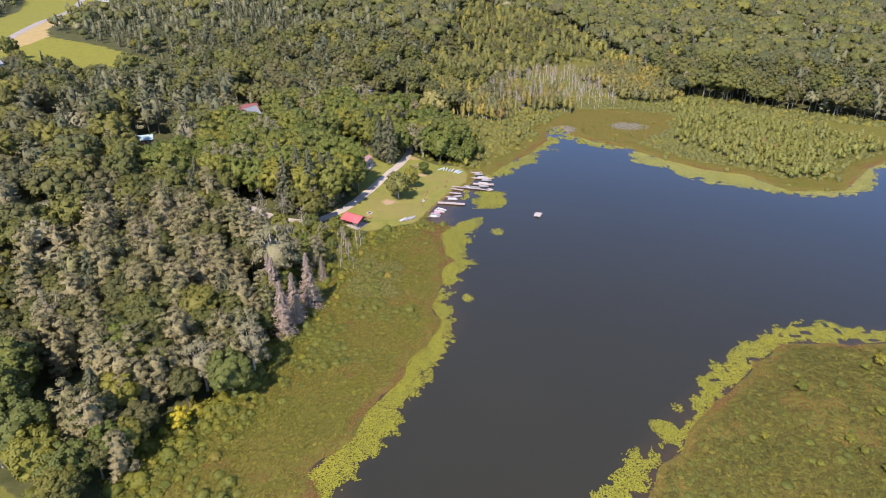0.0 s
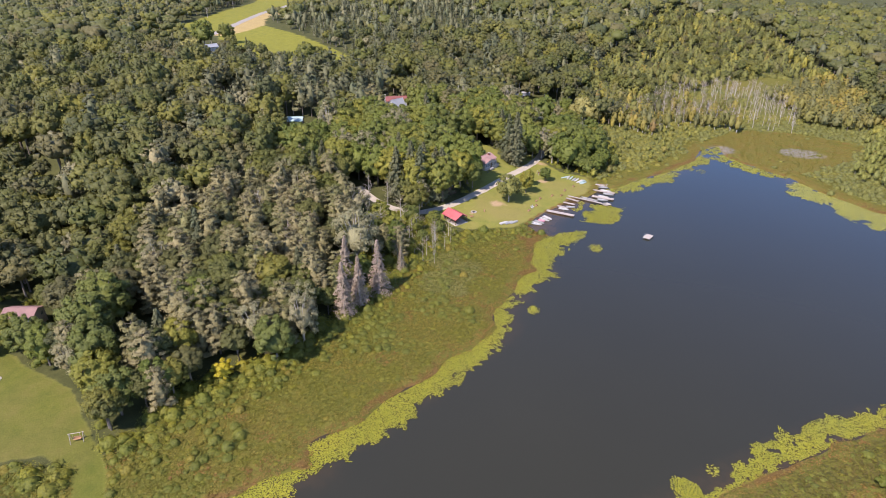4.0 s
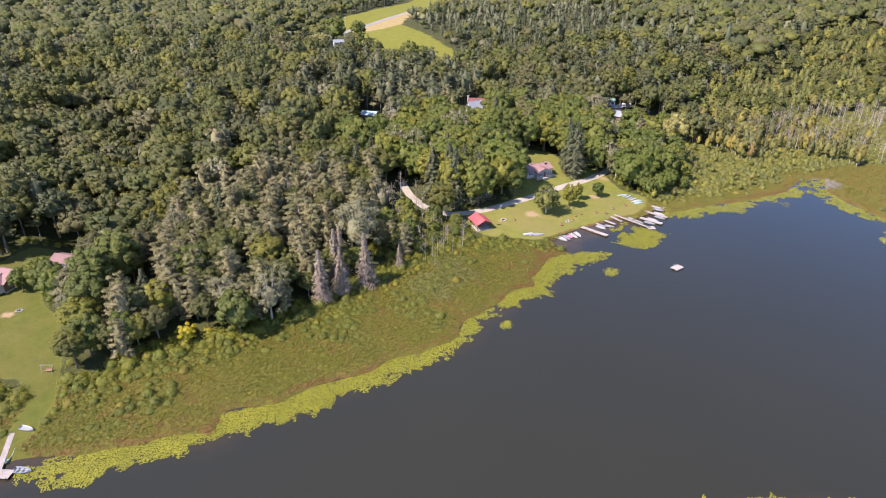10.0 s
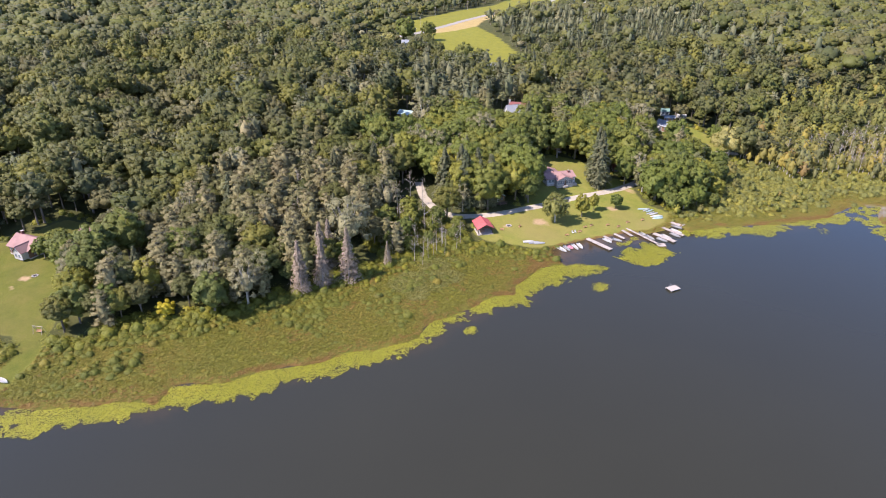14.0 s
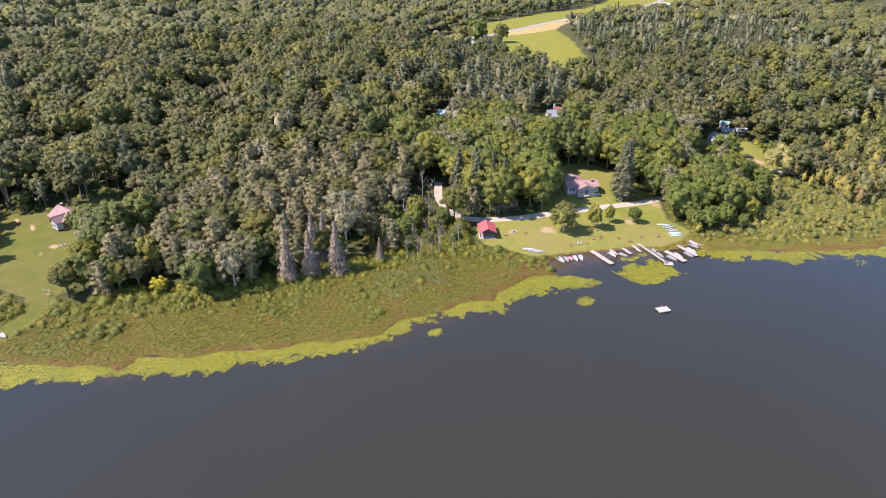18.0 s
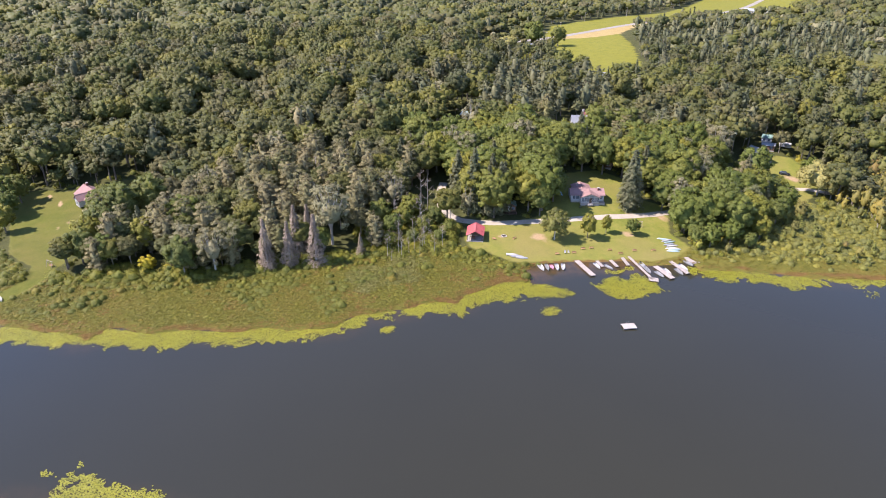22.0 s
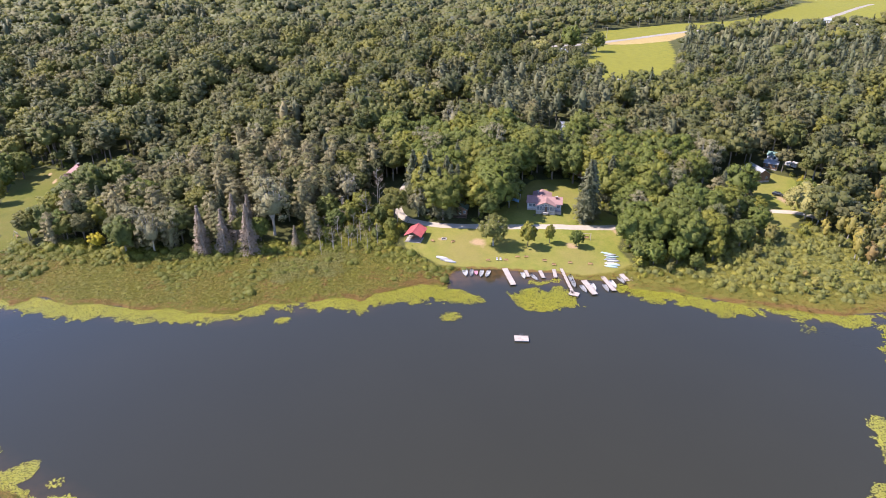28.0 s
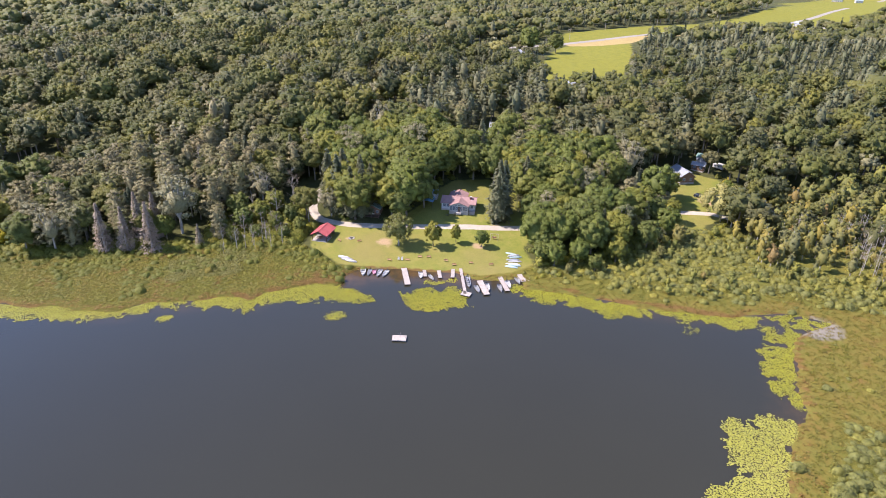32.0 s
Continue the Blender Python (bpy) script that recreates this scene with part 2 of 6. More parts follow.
M_CARPAINT = plain("dark_car_paint", (0.03, 0.035, 0.045), (0.025, 0.03, 0.04), 1.0, 0.25, spec=0.6)
M_GLASS, _n, _l, _b = mat("window_glass", 0.05, 0.0, 0.6)
_b.inputs["Base Color"].default_value = (0.10, 0.13, 0.17, 1)

# lake water: brown-green depth under a lightly rippled surface, its gloss tinted sky-blue
M_WATER, n, l, b = mat("lake_water", 0.6, 0.0, 0.0)
w_big = noise_node(n, l, 0.012, 3)
w_mud = noise_node(n, l, 0.35, 4)
w_col = mix(n, l, (0.0212, 0.0208, 0.0138), (0.0280, 0.0272, 0.0176), w_big.outputs["Fac"])
w_at = n.new("ShaderNodeAttribute")
w_at.attribute_name = "shallow"
w_sh = math_node(n, l, "MULTIPLY", w_at.outputs["Fac"], ramp(n, l, w_mud.outputs["Fac"], [(0.35, (0.35, 0.35, 0.35)), (0.65, (1, 1, 1))]).outputs[0])
l.new(mix(n, l, w_col, (0.075, 0.045, 0.02), w_sh), b.inputs["Base Color"])
w1 = noise_node(n, l, 0.9, 3, 0.5, stretch=(1.0, 0.6, 1.0))
wb = n.new("ShaderNodeBump")
wb.inputs["Strength"].default_value, wb.inputs["Distance"].default_value = 0.12, 0.06
l.new(w1.outputs["Fac"], wb.inputs["Height"])
# blue put into the gloss colour, so the reflected sky looks deeper
w_gloss = n.new("ShaderNodeBsdfGlossy")
w_gloss.inputs["Color"].default_value = (0.45, 0.68, 0.85, 1)
w_gloss.inputs["Roughness"].default_value = 0.08
w_fres = n.new("ShaderNodeFresnel")
w_fres.inputs["IOR"].default_value = 1.36
l.new(wb.outputs[0], w_gloss.inputs["Normal"])
l.new(wb.outputs[0], w_fres.inputs["Normal"])
w_mix = n.new("ShaderNodeMixShader")
l.new(math_node(n, l, "MINIMUM", math_node(n, l, "MULTIPLY", w_fres.outputs[0], 1.18), 1.0), w_mix.inputs[0])
l.new(b.outputs[0], w_mix.inputs[1])
l.new(w_gloss.outputs[0], w_mix.inputs[2])
l.new(w_mix.outputs[0], n["Material Output"].inputs["Surface"])

# ---------------------------------------------------------------- the plan, in metres
LAKE = [(-52, 50), (-50, 60), (-42, 68), (-38.5, 73), (-33.5, 77.5), (-30, 83.5), (-24, 88.5), (-27.5, 94), (-19, 103.5), (-17, 112), (-11, 121.5),
        (-9, 131), (-4, 139), (0, 150), (-3, 158), (0.5, 169), (0, 180), (4.5, 185.5), (1, 190), (0, 199), (-1.5, 205.5), (3, 212), (-2, 214), (-6, 217.5),
        (-5, 225), (-2.4, 232), (2, 240), (5.3, 249), (11.5, 253), (14, 260), (15.5, 267), (21, 266.5), (27.5, 276.5), (38.3, 289.5),
        (46.6, 303), (54, 317)]
LAKE += [(57, 334), (65, 341), (66, 328), (75.5, 316), (91.7, 304), (105.6, 286), (117.5, 274), (135, 266), (145.5, 247.5), (169, 248),
         (195, 275), (207, 283), (240, 292), (310, 262), (335, 185), (285, 155), (210, 152), (160, 147), (120, 141), (108, 138.5), (99.7, 140), (90.6, 139.5),
         (80.7, 131.6), (71.3, 122.6), (62.7, 114.5), (55, 107), (51.5, 101.5), (44.4, 96.5), (39, 87), (30, 68), (8, 44), (-20, 34), (-42, 36)]
# land higher than the marshes lies outside this line
LOWLAND = [(-160, 10), (-158, 52), (-130, 58), (-92, 60), (-79, 68), (-66, 68), (-62, 80), (-60, 96), (-51, 111), (-46, 122), (-42, 142), (-38, 157), (-38, 168), (-35, 184), (-33, 196), (-24, 206),
           (-10, 214), (-5.5, 225), (-2.8, 232), (1.6, 240), (5, 249.5), (9, 256), (9, 267), (8, 280), (12, 296), (2, 318), (-4, 338), (4, 352), (22, 378)]
LOWLAND += [(38, 425), (62, 480), (105, 530), (148, 500), (148, 402), (186, 381), (227, 350), (300, 325), (900, 320), (900, -300), (-160, -300)]
LAWN = [(-26.5, 207), (-10, 214.5), (-5, 226), (-2, 233), (2, 240.5), (5.3, 250), (10, 256), (11, 266), (8, 275), (-4, 277), (-12, 284), (-19, 291), (-30, 285), (-44, 292),
        (-56, 285), (-58, 270), (-52, 259), (-44, 252), (-33, 238), (-37, 227), (-42, 218), (-36, 209)]
LEFT_LAWN = [(-150, 62), (-130, 63), (-90, 66), (-78, 73), (-69, 72), (-58.5, 62), (-54, 60), (-56, 67), (-63.5, 75), (-75, 82), (-88, 90), (-105, 92.5), (-122, 99), (-131, 118), (-142, 108), (-138, 88), (-152, 72)]
CABIN_LAWN = [(-48, 374), (-36, 382), (-18, 378), (-6, 366), (-2, 351), (6, 342), (-8, 336), (-22, 346), (-36, 356)]
FIELD = [(-148, 398), (-160, 362), (-200, 376), (-240, 396), (-296, 436), (-310, 453), (-306, 490), (-309, 514), (-252, 479), (-200, 440)]
TAN_FIELD = [(-308, 455), (-321, 459), (-327, 494), (-343, 553), (-365, 638), (-332, 600), (-323, 543), (-304, 512), (-302, 486)]
VERGE = [(-322, 440), (-352, 470), (-369, 484), (-400, 596), (-431, 689), (-490, 800), (-600, 980), (-650, 1120), (-500, 1130), (-430, 930), (-365, 810), (-345, 700), (-350, 640), (-363, 628), (-343, 553), (-327, 494)]
FAR_STRIP = [(300, 690), (380, 655), (400, 680), (320, 715)]
DRIVE = [(-76, 222), (-68, 216), (-60, 212.5), (-52, 211.5), (-46, 213), (-40, 220), (-33.5, 231), (-29, 243), (-24, 258), (-20, 270), (-17, 282), (-15.5, 292), (-17, 305)]
CABIN_DRIVE = [(-17, 305), (-20, 325), (-19, 341), (-14, 352), (-10, 361), (-2, 366)]
ROAD = [(-330, 300), (-316, 400), (-318, 445), (-327, 494), (-342, 553), (-363, 628), (-387, 710), (-433, 823), (-504, 969), (-561, 1104), (-640, 1300)]

RAVINE = [(-118, 122), (-152, 142), (-190, 158), (-252, 195), (-300, 222)]
# the open sedge meadow at the head of the bay, the young wood east of it, and what stands behind
MEADOW = [(52, 332), (60, 350), (77, 374), (106, 376), (134, 364), (122, 336), (112, 323), (99, 311), (90, 300), (70, 318)]
YOUNG_WOOD = [(138, 386), (154, 390), (173, 360), (205, 325), (240, 296), (205, 288), (184, 274), (158, 260), (140, 268), (128, 290), (120, 312), (132, 340)]
YELLOW_WOOD = [(100, 456), (140, 520), (160, 470), (162, 424), (143, 390), (111, 398)]


def arr(p):
    return np.array(p, float)


def inside(poly, x, y):
    p, r = arr(poly), np.zeros(x.shape, bool)
    for (x0, y0), (x1, y1) in zip(p, np.roll(p, -1, 0)):
        if y0 != y1:
            r ^= ((y0 > y) != (y1 > y)) & (x < (x1 - x0) * (y - y0) / (y1 - y0) + x0)
    return r


def line_distance(line, x, y, closed=False):
    p = arr(line)
    q = np.roll(p, -1, 0) if closed else p[1:]
    d = np.full(x.shape, 1e9)
    for (x0, y0), (x1, y1) in zip(p, q):
        dx, dy = x1 - x0, y1 - y0
        t = np.clip(((x - x0) * dx + (y - y0) * dy) / (dx * dx + dy * dy + 1e-9), 0, 1)
        d = np.minimum(d, np.hypot(x - x0 - t * dx, y - y0 - t * dy))
    return d


def outside_distance(poly, x, y):
    """Distance to the outline: positive outside, negative within."""
    d = line_distance(poly, x, y, True)
    return np.where(inside(poly, x, y), -d, d)


def vnoise(x, y, size, seed=0):
    """Smooth value noise between 0 and 1."""
    u, v = x / size, y / size
    i, j = np.floor(u).astype(np.int64), np.floor(v).astype(np.int64)
    f, g = u - i, v - j
    f, g = f * f * (3 - 2 * f), g * g * (3 - 2 * g)

    def h(a, b):
        k = (a * 374761393 + b * 668265263 + seed * 1442695041) & 0x7FFFFFFF
        k = ((k ^ (k >> 13)) * 1274126177) & 0x7FFFFFFF
        return ((k ^ (k >> 16)) & 0xFFFF) / 65535.0
    return (h(i, j) * (1 - f) + h(i + 1, j) * f) * (1 - g) + (h(i, j + 1) * (1 - f) + h(i + 1, j + 1) * f) * g


def height(x, y):
    """Height of the ground over the lake."""
    x, y = np.asarray(x, float), np.asarray(y, float)
    wob = (vnoise(x, y, 7, 3) - 0.5) * 2.0 + (vnoise(x, y, 2.5, 5) - 0.5) * 0.9
    lawn_near = np.clip((line_distance([(-6, 217), (-4.8, 225), (-2.4, 232), (2, 240), (5.3, 249), (11.5, 254)], x, y) - 3) / 6, 0, 1)
    s = outside_distance(LAKE, x, y) + wob * lawn_near
    shore = np.clip(s / 1.2, -1.2, 1) * 0.45
    u = np.maximum(outside_distance(LOWLAND, x, y), 0)
    k = np.clip(1 - (x - 20) / 120, 0.35, 1)
    up = 18 * k * (1 - np.exp(-(u / 104) ** 1.75))
    hill = 4 * np.exp(-((x + 190) / 120) ** 2 - ((y - 620) / 150) ** 2) + 26 * np.clip((-x - 420) / 500, 0, 1.3) * np.clip((620 - y) / 300, 0, 1)
    hill = hill + 30 * np.clip((np.hypot(x, y) - 900) / 1500, 0, 2) + np.clip(u / 120, 0, 1) * (vnoise(x, y, 140, 7) - 0.5) * 7
    hill = hill - 10 * np.exp(-(line_distance(RAVINE, x, y) / 20) ** 2) * np.clip(u / 60, 0, 1)
    return np.where(s < 1.2, np.maximum(shore, -0.9), 0.45 + up + hill)


# ---------------------------------------------------------------- mesh helpers
def mesh_from(name, verts, quads, mats, index=None, tint=None, smooth=False, soft=None):
    """A mesh of quads or triangles from arrays."""
    me = bpy.data.meshes.new(name)
    verts, quads = np.ascontiguousarray(verts, np.float32), np.ascontiguousarray(quads, np.int32)
    me.vertices.add(len(verts))
    me.vertices.foreach_set("co", verts.ravel())
    me.loops.add(quads.size)
    me.loops.foreach_set("vertex_index", quads.ravel())
    me.polygons.add(len(quads))
    me.polygons.foreach_set("loop_start", np.arange(0, quads.size, quads.shape[1], dtype=np.int32))
    for m in mats:
        me.materials.append(m)
    if index is not None:
        me.polygons.foreach_set("material_index", np.ascontiguousarray(index, np.int32))
    me.polygons.foreach_set("use_smooth", np.full(len(quads), smooth))
    if tint is not None:
        me.attributes.new("tint", "FLOAT", "POINT").data.foreach_set("value", np.ascontiguousarray(tint, np.float32))
    me.update(calc_edges=True)
    me.validate()
    if soft is not None:
        me.attributes.new("custom_normal", "FLOAT_VECTOR", "POINT").data.foreach_set("vector", np.ascontiguousarray(soft, np.float32).ravel())
    return me


def part(name, bm, material, parent, label=""):
    me = bpy.data.meshes.new(name)
    bm.to_mesh(me)
    bm.free()
    me.materials.append(material)
    ob = new(name, me)
    ob.parent = parent
    if label:
        tagged(ob, label)
    return ob


def box(x0, y0, z0, x1, y1, z1, bevel=0.0, bm=None):
    bm = bm or bmesh.new()
    r = bmesh.ops.create_cube(bm, size=1)
    for v in r["verts"]:
        v.co = Vector(((x0 + x1) / 2 + v.co.x * (x1 - x0), (y0 + y1) / 2 + v.co.y * (y1 - y0), (z0 + z1) / 2 + v.co.z * (z1 - z0)))
    if bevel:
        bmesh.ops.bevel(bm, geom=list({e for v in r["verts"] for e in v.link_edges}), offset=bevel, segments=1, affect="EDGES")
    return bm


def prism(pts, depth, bm=None):
    """A solid from a flat ring of 3D points, thickened along depth."""
    bm = bm or bmesh.new()
    d = Vector(depth)
    a = [bm.verts.new(p) for p in pts]
    c = [bm.verts.new(Vector(p) + d) for p in pts]
    bm.faces.new(a[::-1])
    bm.faces.new(c)
    for i in range(len(a)):
        j = (i + 1) % len(a)
        bm.faces.new((a[i], a[j], c[j], c[i]))
    bmesh.ops.recalc_face_normals(bm, faces=bm.faces)
    return bm


def rod(p, q, r, r2=None, seg=7, bm=None):
    bm = bm or bmesh.new()
    p, q = Vector(p), Vector(q)
    m = Matrix.Translation((p + q) / 2) @ (q - p).to_track_quat("Z", "Y").to_matrix().to_4x4()
    bmesh.ops.create_cone(bm, cap_ends=True, segments=seg, radius1=r, radius2=r if r2 is None else r2, depth=(q - p).length, matrix=m)
    return bm


def thing(name, m, label, category, group="", kind=""):
    ob = new(name)
    ob.matrix_world = m
    ob.empty_display_size = 0.2
    return tagged(ob, label, category, group, kind)


def at(x, y, rz=0.0, dz=0.0):
    return pose(x, y, float(height(x, y)) + dz, 0, 0, rz)


# ---------------------------------------------------------------- ground, water
def axis(lo, hi, step, far_lo, far_hi):
    a = list(np.arange(lo, hi + step / 2, step))
    for sign, lim in ((-1, far_lo), (1, far_hi)):
        p, s = (lo if sign < 0 else hi), step
        side = []
        while abs(p - lim) > s:
            s = min(s * 1.22, 120)
            p += sign * s
            side.append(p)
        a = side[::-1] + a if sign < 0 else a + side
    return np.array(a)


gx, gy = axis(-160, 216, 2.0, -3500, 3500), axis(34, 380, 2.0, -2500, 3800)
gx = np.concatenate([gx[gx < -640], np.arange(-636, -161, 6.0), gx[gx >= -160]])
gy = np.concatenate([gy[gy <= 380], np.arange(386, 900, 6.0), gy[gy > 902]])
X, Y = np.meshgrid(gx, gy)
Z = height(X, Y)
ni, nj = X.shape
ids = np.arange(ni * nj).reshape(ni, nj)
gq = np.stack([ids[:-1, :-1], ids[:-1, 1:], ids[1:, 1:], ids[1:, :-1]], -1).reshape(-1, 4)


def soft_mask(poly, edge=2.0):
    return np.clip(0.5 - outside_distance(poly, X, Y) / (2 * edge), 0, 1)


M_GROUND, n, l, b = mat("ground", 0.95, 0, 0.15)


def attr(name):
    a = n.new("ShaderNodeAttribute")
    a.attribute_name = name
    return a.outputs["Fac"]


g_fine, g_mid, g_big = noise_node(n, l, 2.6, 6, 0.75), noise_node(n, l, 0.22, 5, 0.65), noise_node(n, l, 0.03, 4)


def edged(name, soft=0.12):
    v = math_node(n, l, "ADD", attr(name), math_node(n, l, "MULTIPLY", math_node(n, l, "SUBTRACT", g_mid.outputs["Fac"], 0.5), 0.7))
    return ramp(n, l, v, [(0.5 - soft, (0, 0, 0)), (0.5 + soft, (1, 1, 1))]).outputs[0]


floor_c = ramp(n, l, g_mid.outputs["Fac"], [(0.3, (0.036, 0.042, 0.015)), (0.7, (0.074, 0.076, 0.027))]).outputs[0]
g_patch = noise_node(n, l, 0.75, 5, 0.7)
marsh_c = ramp(n, l, g_mid.outputs["Fac"], [(0.3, (0.066, 0.074, 0.016)), (0.48, (0.098, 0.095, 0.018)), (0.62, (0.118, 0.104, 0.020)), (0.75, (0.135, 0.095, 0.023))]).outputs[0]
marsh_c = mix(n, l, marsh_c, ramp(n, l, g_patch.outputs["Fac"], [(0.3, (0.062, 0.072, 0.016)), (0.5, (0.105, 0.102, 0.02)), (0.72, (0.145, 0.118, 0.028))]).outputs[0], 0.55)
marsh_c = mix(n, l, marsh_c, (0.17, 0.12, 0.03), ramp(n, l, g_big.outputs["Fac"], [(0.52, (0, 0, 0)), (0.78, (0.55, 0.55, 0.55))]).outputs[0])
lawn_c = ramp(n, l, g_mid.outputs["Fac"], [(0.25, (0.093, 0.120, 0.021)), (0.52, (0.147, 0.158, 0.030)), (0.8, (0.214, 0.184, 0.057))]).outputs[0]
lawn_c = mix(n, l, lawn_c, ramp(n, l, g_patch.outputs["Fac"], [(0.3, (0.11, 0.13, 0.025)), (0.7, (0.22, 0.19, 0.055))]).outputs[0], 0.2)
lawn_c = mix(n, l, lawn_c, (0.185, 0.155, 0.055), ramp(n, l, g_big.outputs["Fac"], [(0.42, (0, 0, 0)), (0.7, (0.8, 0.8, 0.8))]).outputs[0])
field_c = ramp(n, l, g_mid.outputs["Fac"], [(0.25, (0.112, 0.124, 0.020)), (0.45, (0.150, 0.150, 0.024)), (0.7, (0.178, 0.172, 0.026))]).outputs[0]
tan_c = ramp(n, l, g_mid.outputs["Fac"], [(0.25, (0.27, 0.20, 0.085)), (0.7, (0.32, 0.245, 0.11))]).outputs[0]
col = floor_c
# the western lawn is the same lawn colour multiplied down to about 0.6
for nm, c in (("marsh", marsh_c), ("lawn", lawn_c), ("dark_lawn", mix(n, l, lawn_c, (0.62, 0.64, 0.58), 1.0, "MULTIPLY")), ("field", field_c), ("tan", tan_c), ("meadow", ramp(n, l, g_mid.outputs["Fac"], [(0.3, (0.105, 0.105, 0.022)), (0.55, (0.125, 0.100, 0.022)), (0.75, (0.135, 0.080, 0.024))]).outputs[0]), ("rust", (0.120, 0.072, 0.024)), ("mud", (0.17, 0.155, 0.13)), ("bare", (0.30, 0.215, 0.13))):
    col = mix(n, l, col, c, edged(nm))
col = mix(n, l, col, ramp(n, l, g_fine.outputs["Fac"], [(0.3, (0.72, 0.74, 0.7)), (0.7, (1.2, 1.18, 1.15))]).outputs[0], 0.8, "MULTIPLY")
l.new(col, b.inputs["Base Color"])
bump(n, l, b, g_fine.outputs["Fac"], 0.5, 0.25)

me = mesh_from("ground", np.stack([X, Y, Z], -1).reshape(-1, 3), gq, [M_GROUND], smooth=True)
lake_d = outside_distance(LAKE, X, Y)
low_d = outside_distance(LOWLAND, X, Y)
wob2 = (vnoise(X, Y, 9, 11) - 0.5) * 3
masks = {
    "marsh": np.clip(0.5 - low_d / 6, 0, 1),
    "lawn": np.maximum.reduce([soft_mask(LAWN), soft_mask(LEFT_LAWN), soft_mask(CABIN_LAWN)]),
    "dark_lawn": soft_mask(LEFT_LAWN),
    "field": np.maximum(soft_mask(FIELD, 4), soft_mask(VERGE, 6)),
    "tan": np.maximum(soft_mask(TAN_FIELD, 3), soft_mask(FAR_STRIP, 5)),
    "rust": np.clip(1 - np.abs(lake_d + wob2 - 0.8) / 2.2, 0, 1) * (low_d < -4) * np.clip(vnoise(X, Y, 6, 31) * 2.4 - 0.45, 0, 0.95) + np.clip(1.3 - np.hypot(X + 3.5, (Y - 210) * 0.7) / 5, 0, 1) + np.clip(1 - np.abs(lake_d - 0.2) / 1.6, 0, 0.8) * (soft_mask(LAWN, 3) > 0.2),
    "meadow": np.maximum(soft_mask(MEADOW, 3), np.clip(1.1 - lake_d / 11, 0, 1) * (Y > 255) * (X > 40)),
    "mud": np.maximum.reduce([np.clip(1.25 - np.hypot((X - x) / a, (Y - y) / c) * 0.75, 0, 1) for x, y, a, c in ((102, 341, 10, 7), (66, 335, 6, 6), (61, 328, 5, 5))]),
    "bare": np.maximum.reduce([np.clip(0.85 - np.hypot((X - x) / a, (Y - y) / c) * 0.45, 0, 1) for x, y, a, c in
                               ((-21, 232, 3.5, 3), (-9, 262, 2.5, 2.5), (-21, 273, 3, 2), (-28, 221, 1.6, 1.6), (-108, 84, 2.6, 2), (-105, 80, 1.6, 1.6), (-20, 365, 5, 3), (-142, 76, 3, 1), (-130, 80, 4, 0.8), (-15, 283, 5, 2))]),
}
for nm, v in masks.items():
    me.attributes.new(nm, "FLOAT", "POINT").data.foreach_set("value", np.ascontiguousarray(v, np.float32).ravel())
ground = tagged(new("ground", me), "rolling ground of forest floor, marsh, mown lawn and fields", "ground", kind="structure")

wx, wy = np.linspace(-70, 345, 150), np.linspace(20, 345, 120)
WX, WY = np.meshgrid(wx, wy)
wi = np.arange(WX.size).reshape(WX.shape)
wq = np.stack([wi[:-1, :-1], wi[:-1, 1:], wi[1:, 1:], wi[1:, :-1]], -1).reshape(-1, 4)
me = mesh_from("water", np.stack([WX, WY, np.zeros_like(WX)], -1).reshape(-1, 3), wq, [M_WATER], smooth=True)
wd = -outside_distance(LAKE, WX, WY)
landing = np.clip(1.4 - line_distance([(-3, 214), (-4, 225), (2, 240), (8, 251)], WX, WY) / 7, 0, 1)
shallow = np.clip(np.maximum(0.5 - wd / 16, landing), 0, 1)
me.attributes.new("shallow", "FLOAT", "POINT").data.foreach_set("value", np.ascontiguousarray(shallow, np.float32).ravel())
tagged(new("water", me), "calm dark lake water reflecting a clear sky", "lake", kind="structure")


def ribbon(name, line, width, material, label, category, lift=0.06):
    """A road laid on the ground along a line, with ragged edges."""
    p = arr(line)
    t = np.concatenate([[0], np.cumsum(np.hypot(*np.diff(p, axis=0).T))])
    s = np.linspace(0, t[-1], int(t[-1] / max(1.2, width * 0.3)) + 2)
    xs, ys = np.interp(s, t, p[:, 0]), np.interp(s, t, p[:, 1])
    k = np.array([0.25, 0.5, 0.25])
    for _ in range(6):
        xs[1:-1], ys[1:-1] = np.convolve(xs, k, "valid"), np.convolve(ys, k, "valid")
    dx, dy = np.gradient(xs), np.gradient(ys)
    ln = np.hypot(dx, dy)
    V = []
    for o in (-1.0, -0.5, 0, 0.5, 1.0):
        wv = width / 2 * (o + (vnoise(s, s * 0 + o * 50, 3, 9) - 0.5) * 0.3 * (abs(o) == 1))
        px, py = xs - dy / ln * wv, ys + dx / ln * wv
        V.append(np.stack([px, py, height(px, py) + lift - 0.05 * (abs(o) == 1)], -1))
    V = np.stack(V, 1)
    a = np.arange(V.shape[0] * 5).reshape(-1, 5)
    q = np.stack([a[:-1, 1:], a[:-1, :-1], a[1:, :-1], a[1:, 1:]], -1).reshape(-1, 4)
    return tagged(new(name, mesh_from(name, V.reshape(-1, 3), q, [material], smooth=True)), label, category, kind="structure")


ribbon("driveway", DRIVE, 3.4, M_GRAVEL, "pale gravel drive along the lodge lawn", "driveway")
ribbon("driveway", CABIN_DRIVE, 3.2, M_GRAVEL, "pale gravel drive to the cabin", "driveway")
ribbon("road", ROAD, 6.6, M_ROAD, "worn pale country road past the fields", "road", 0.12)
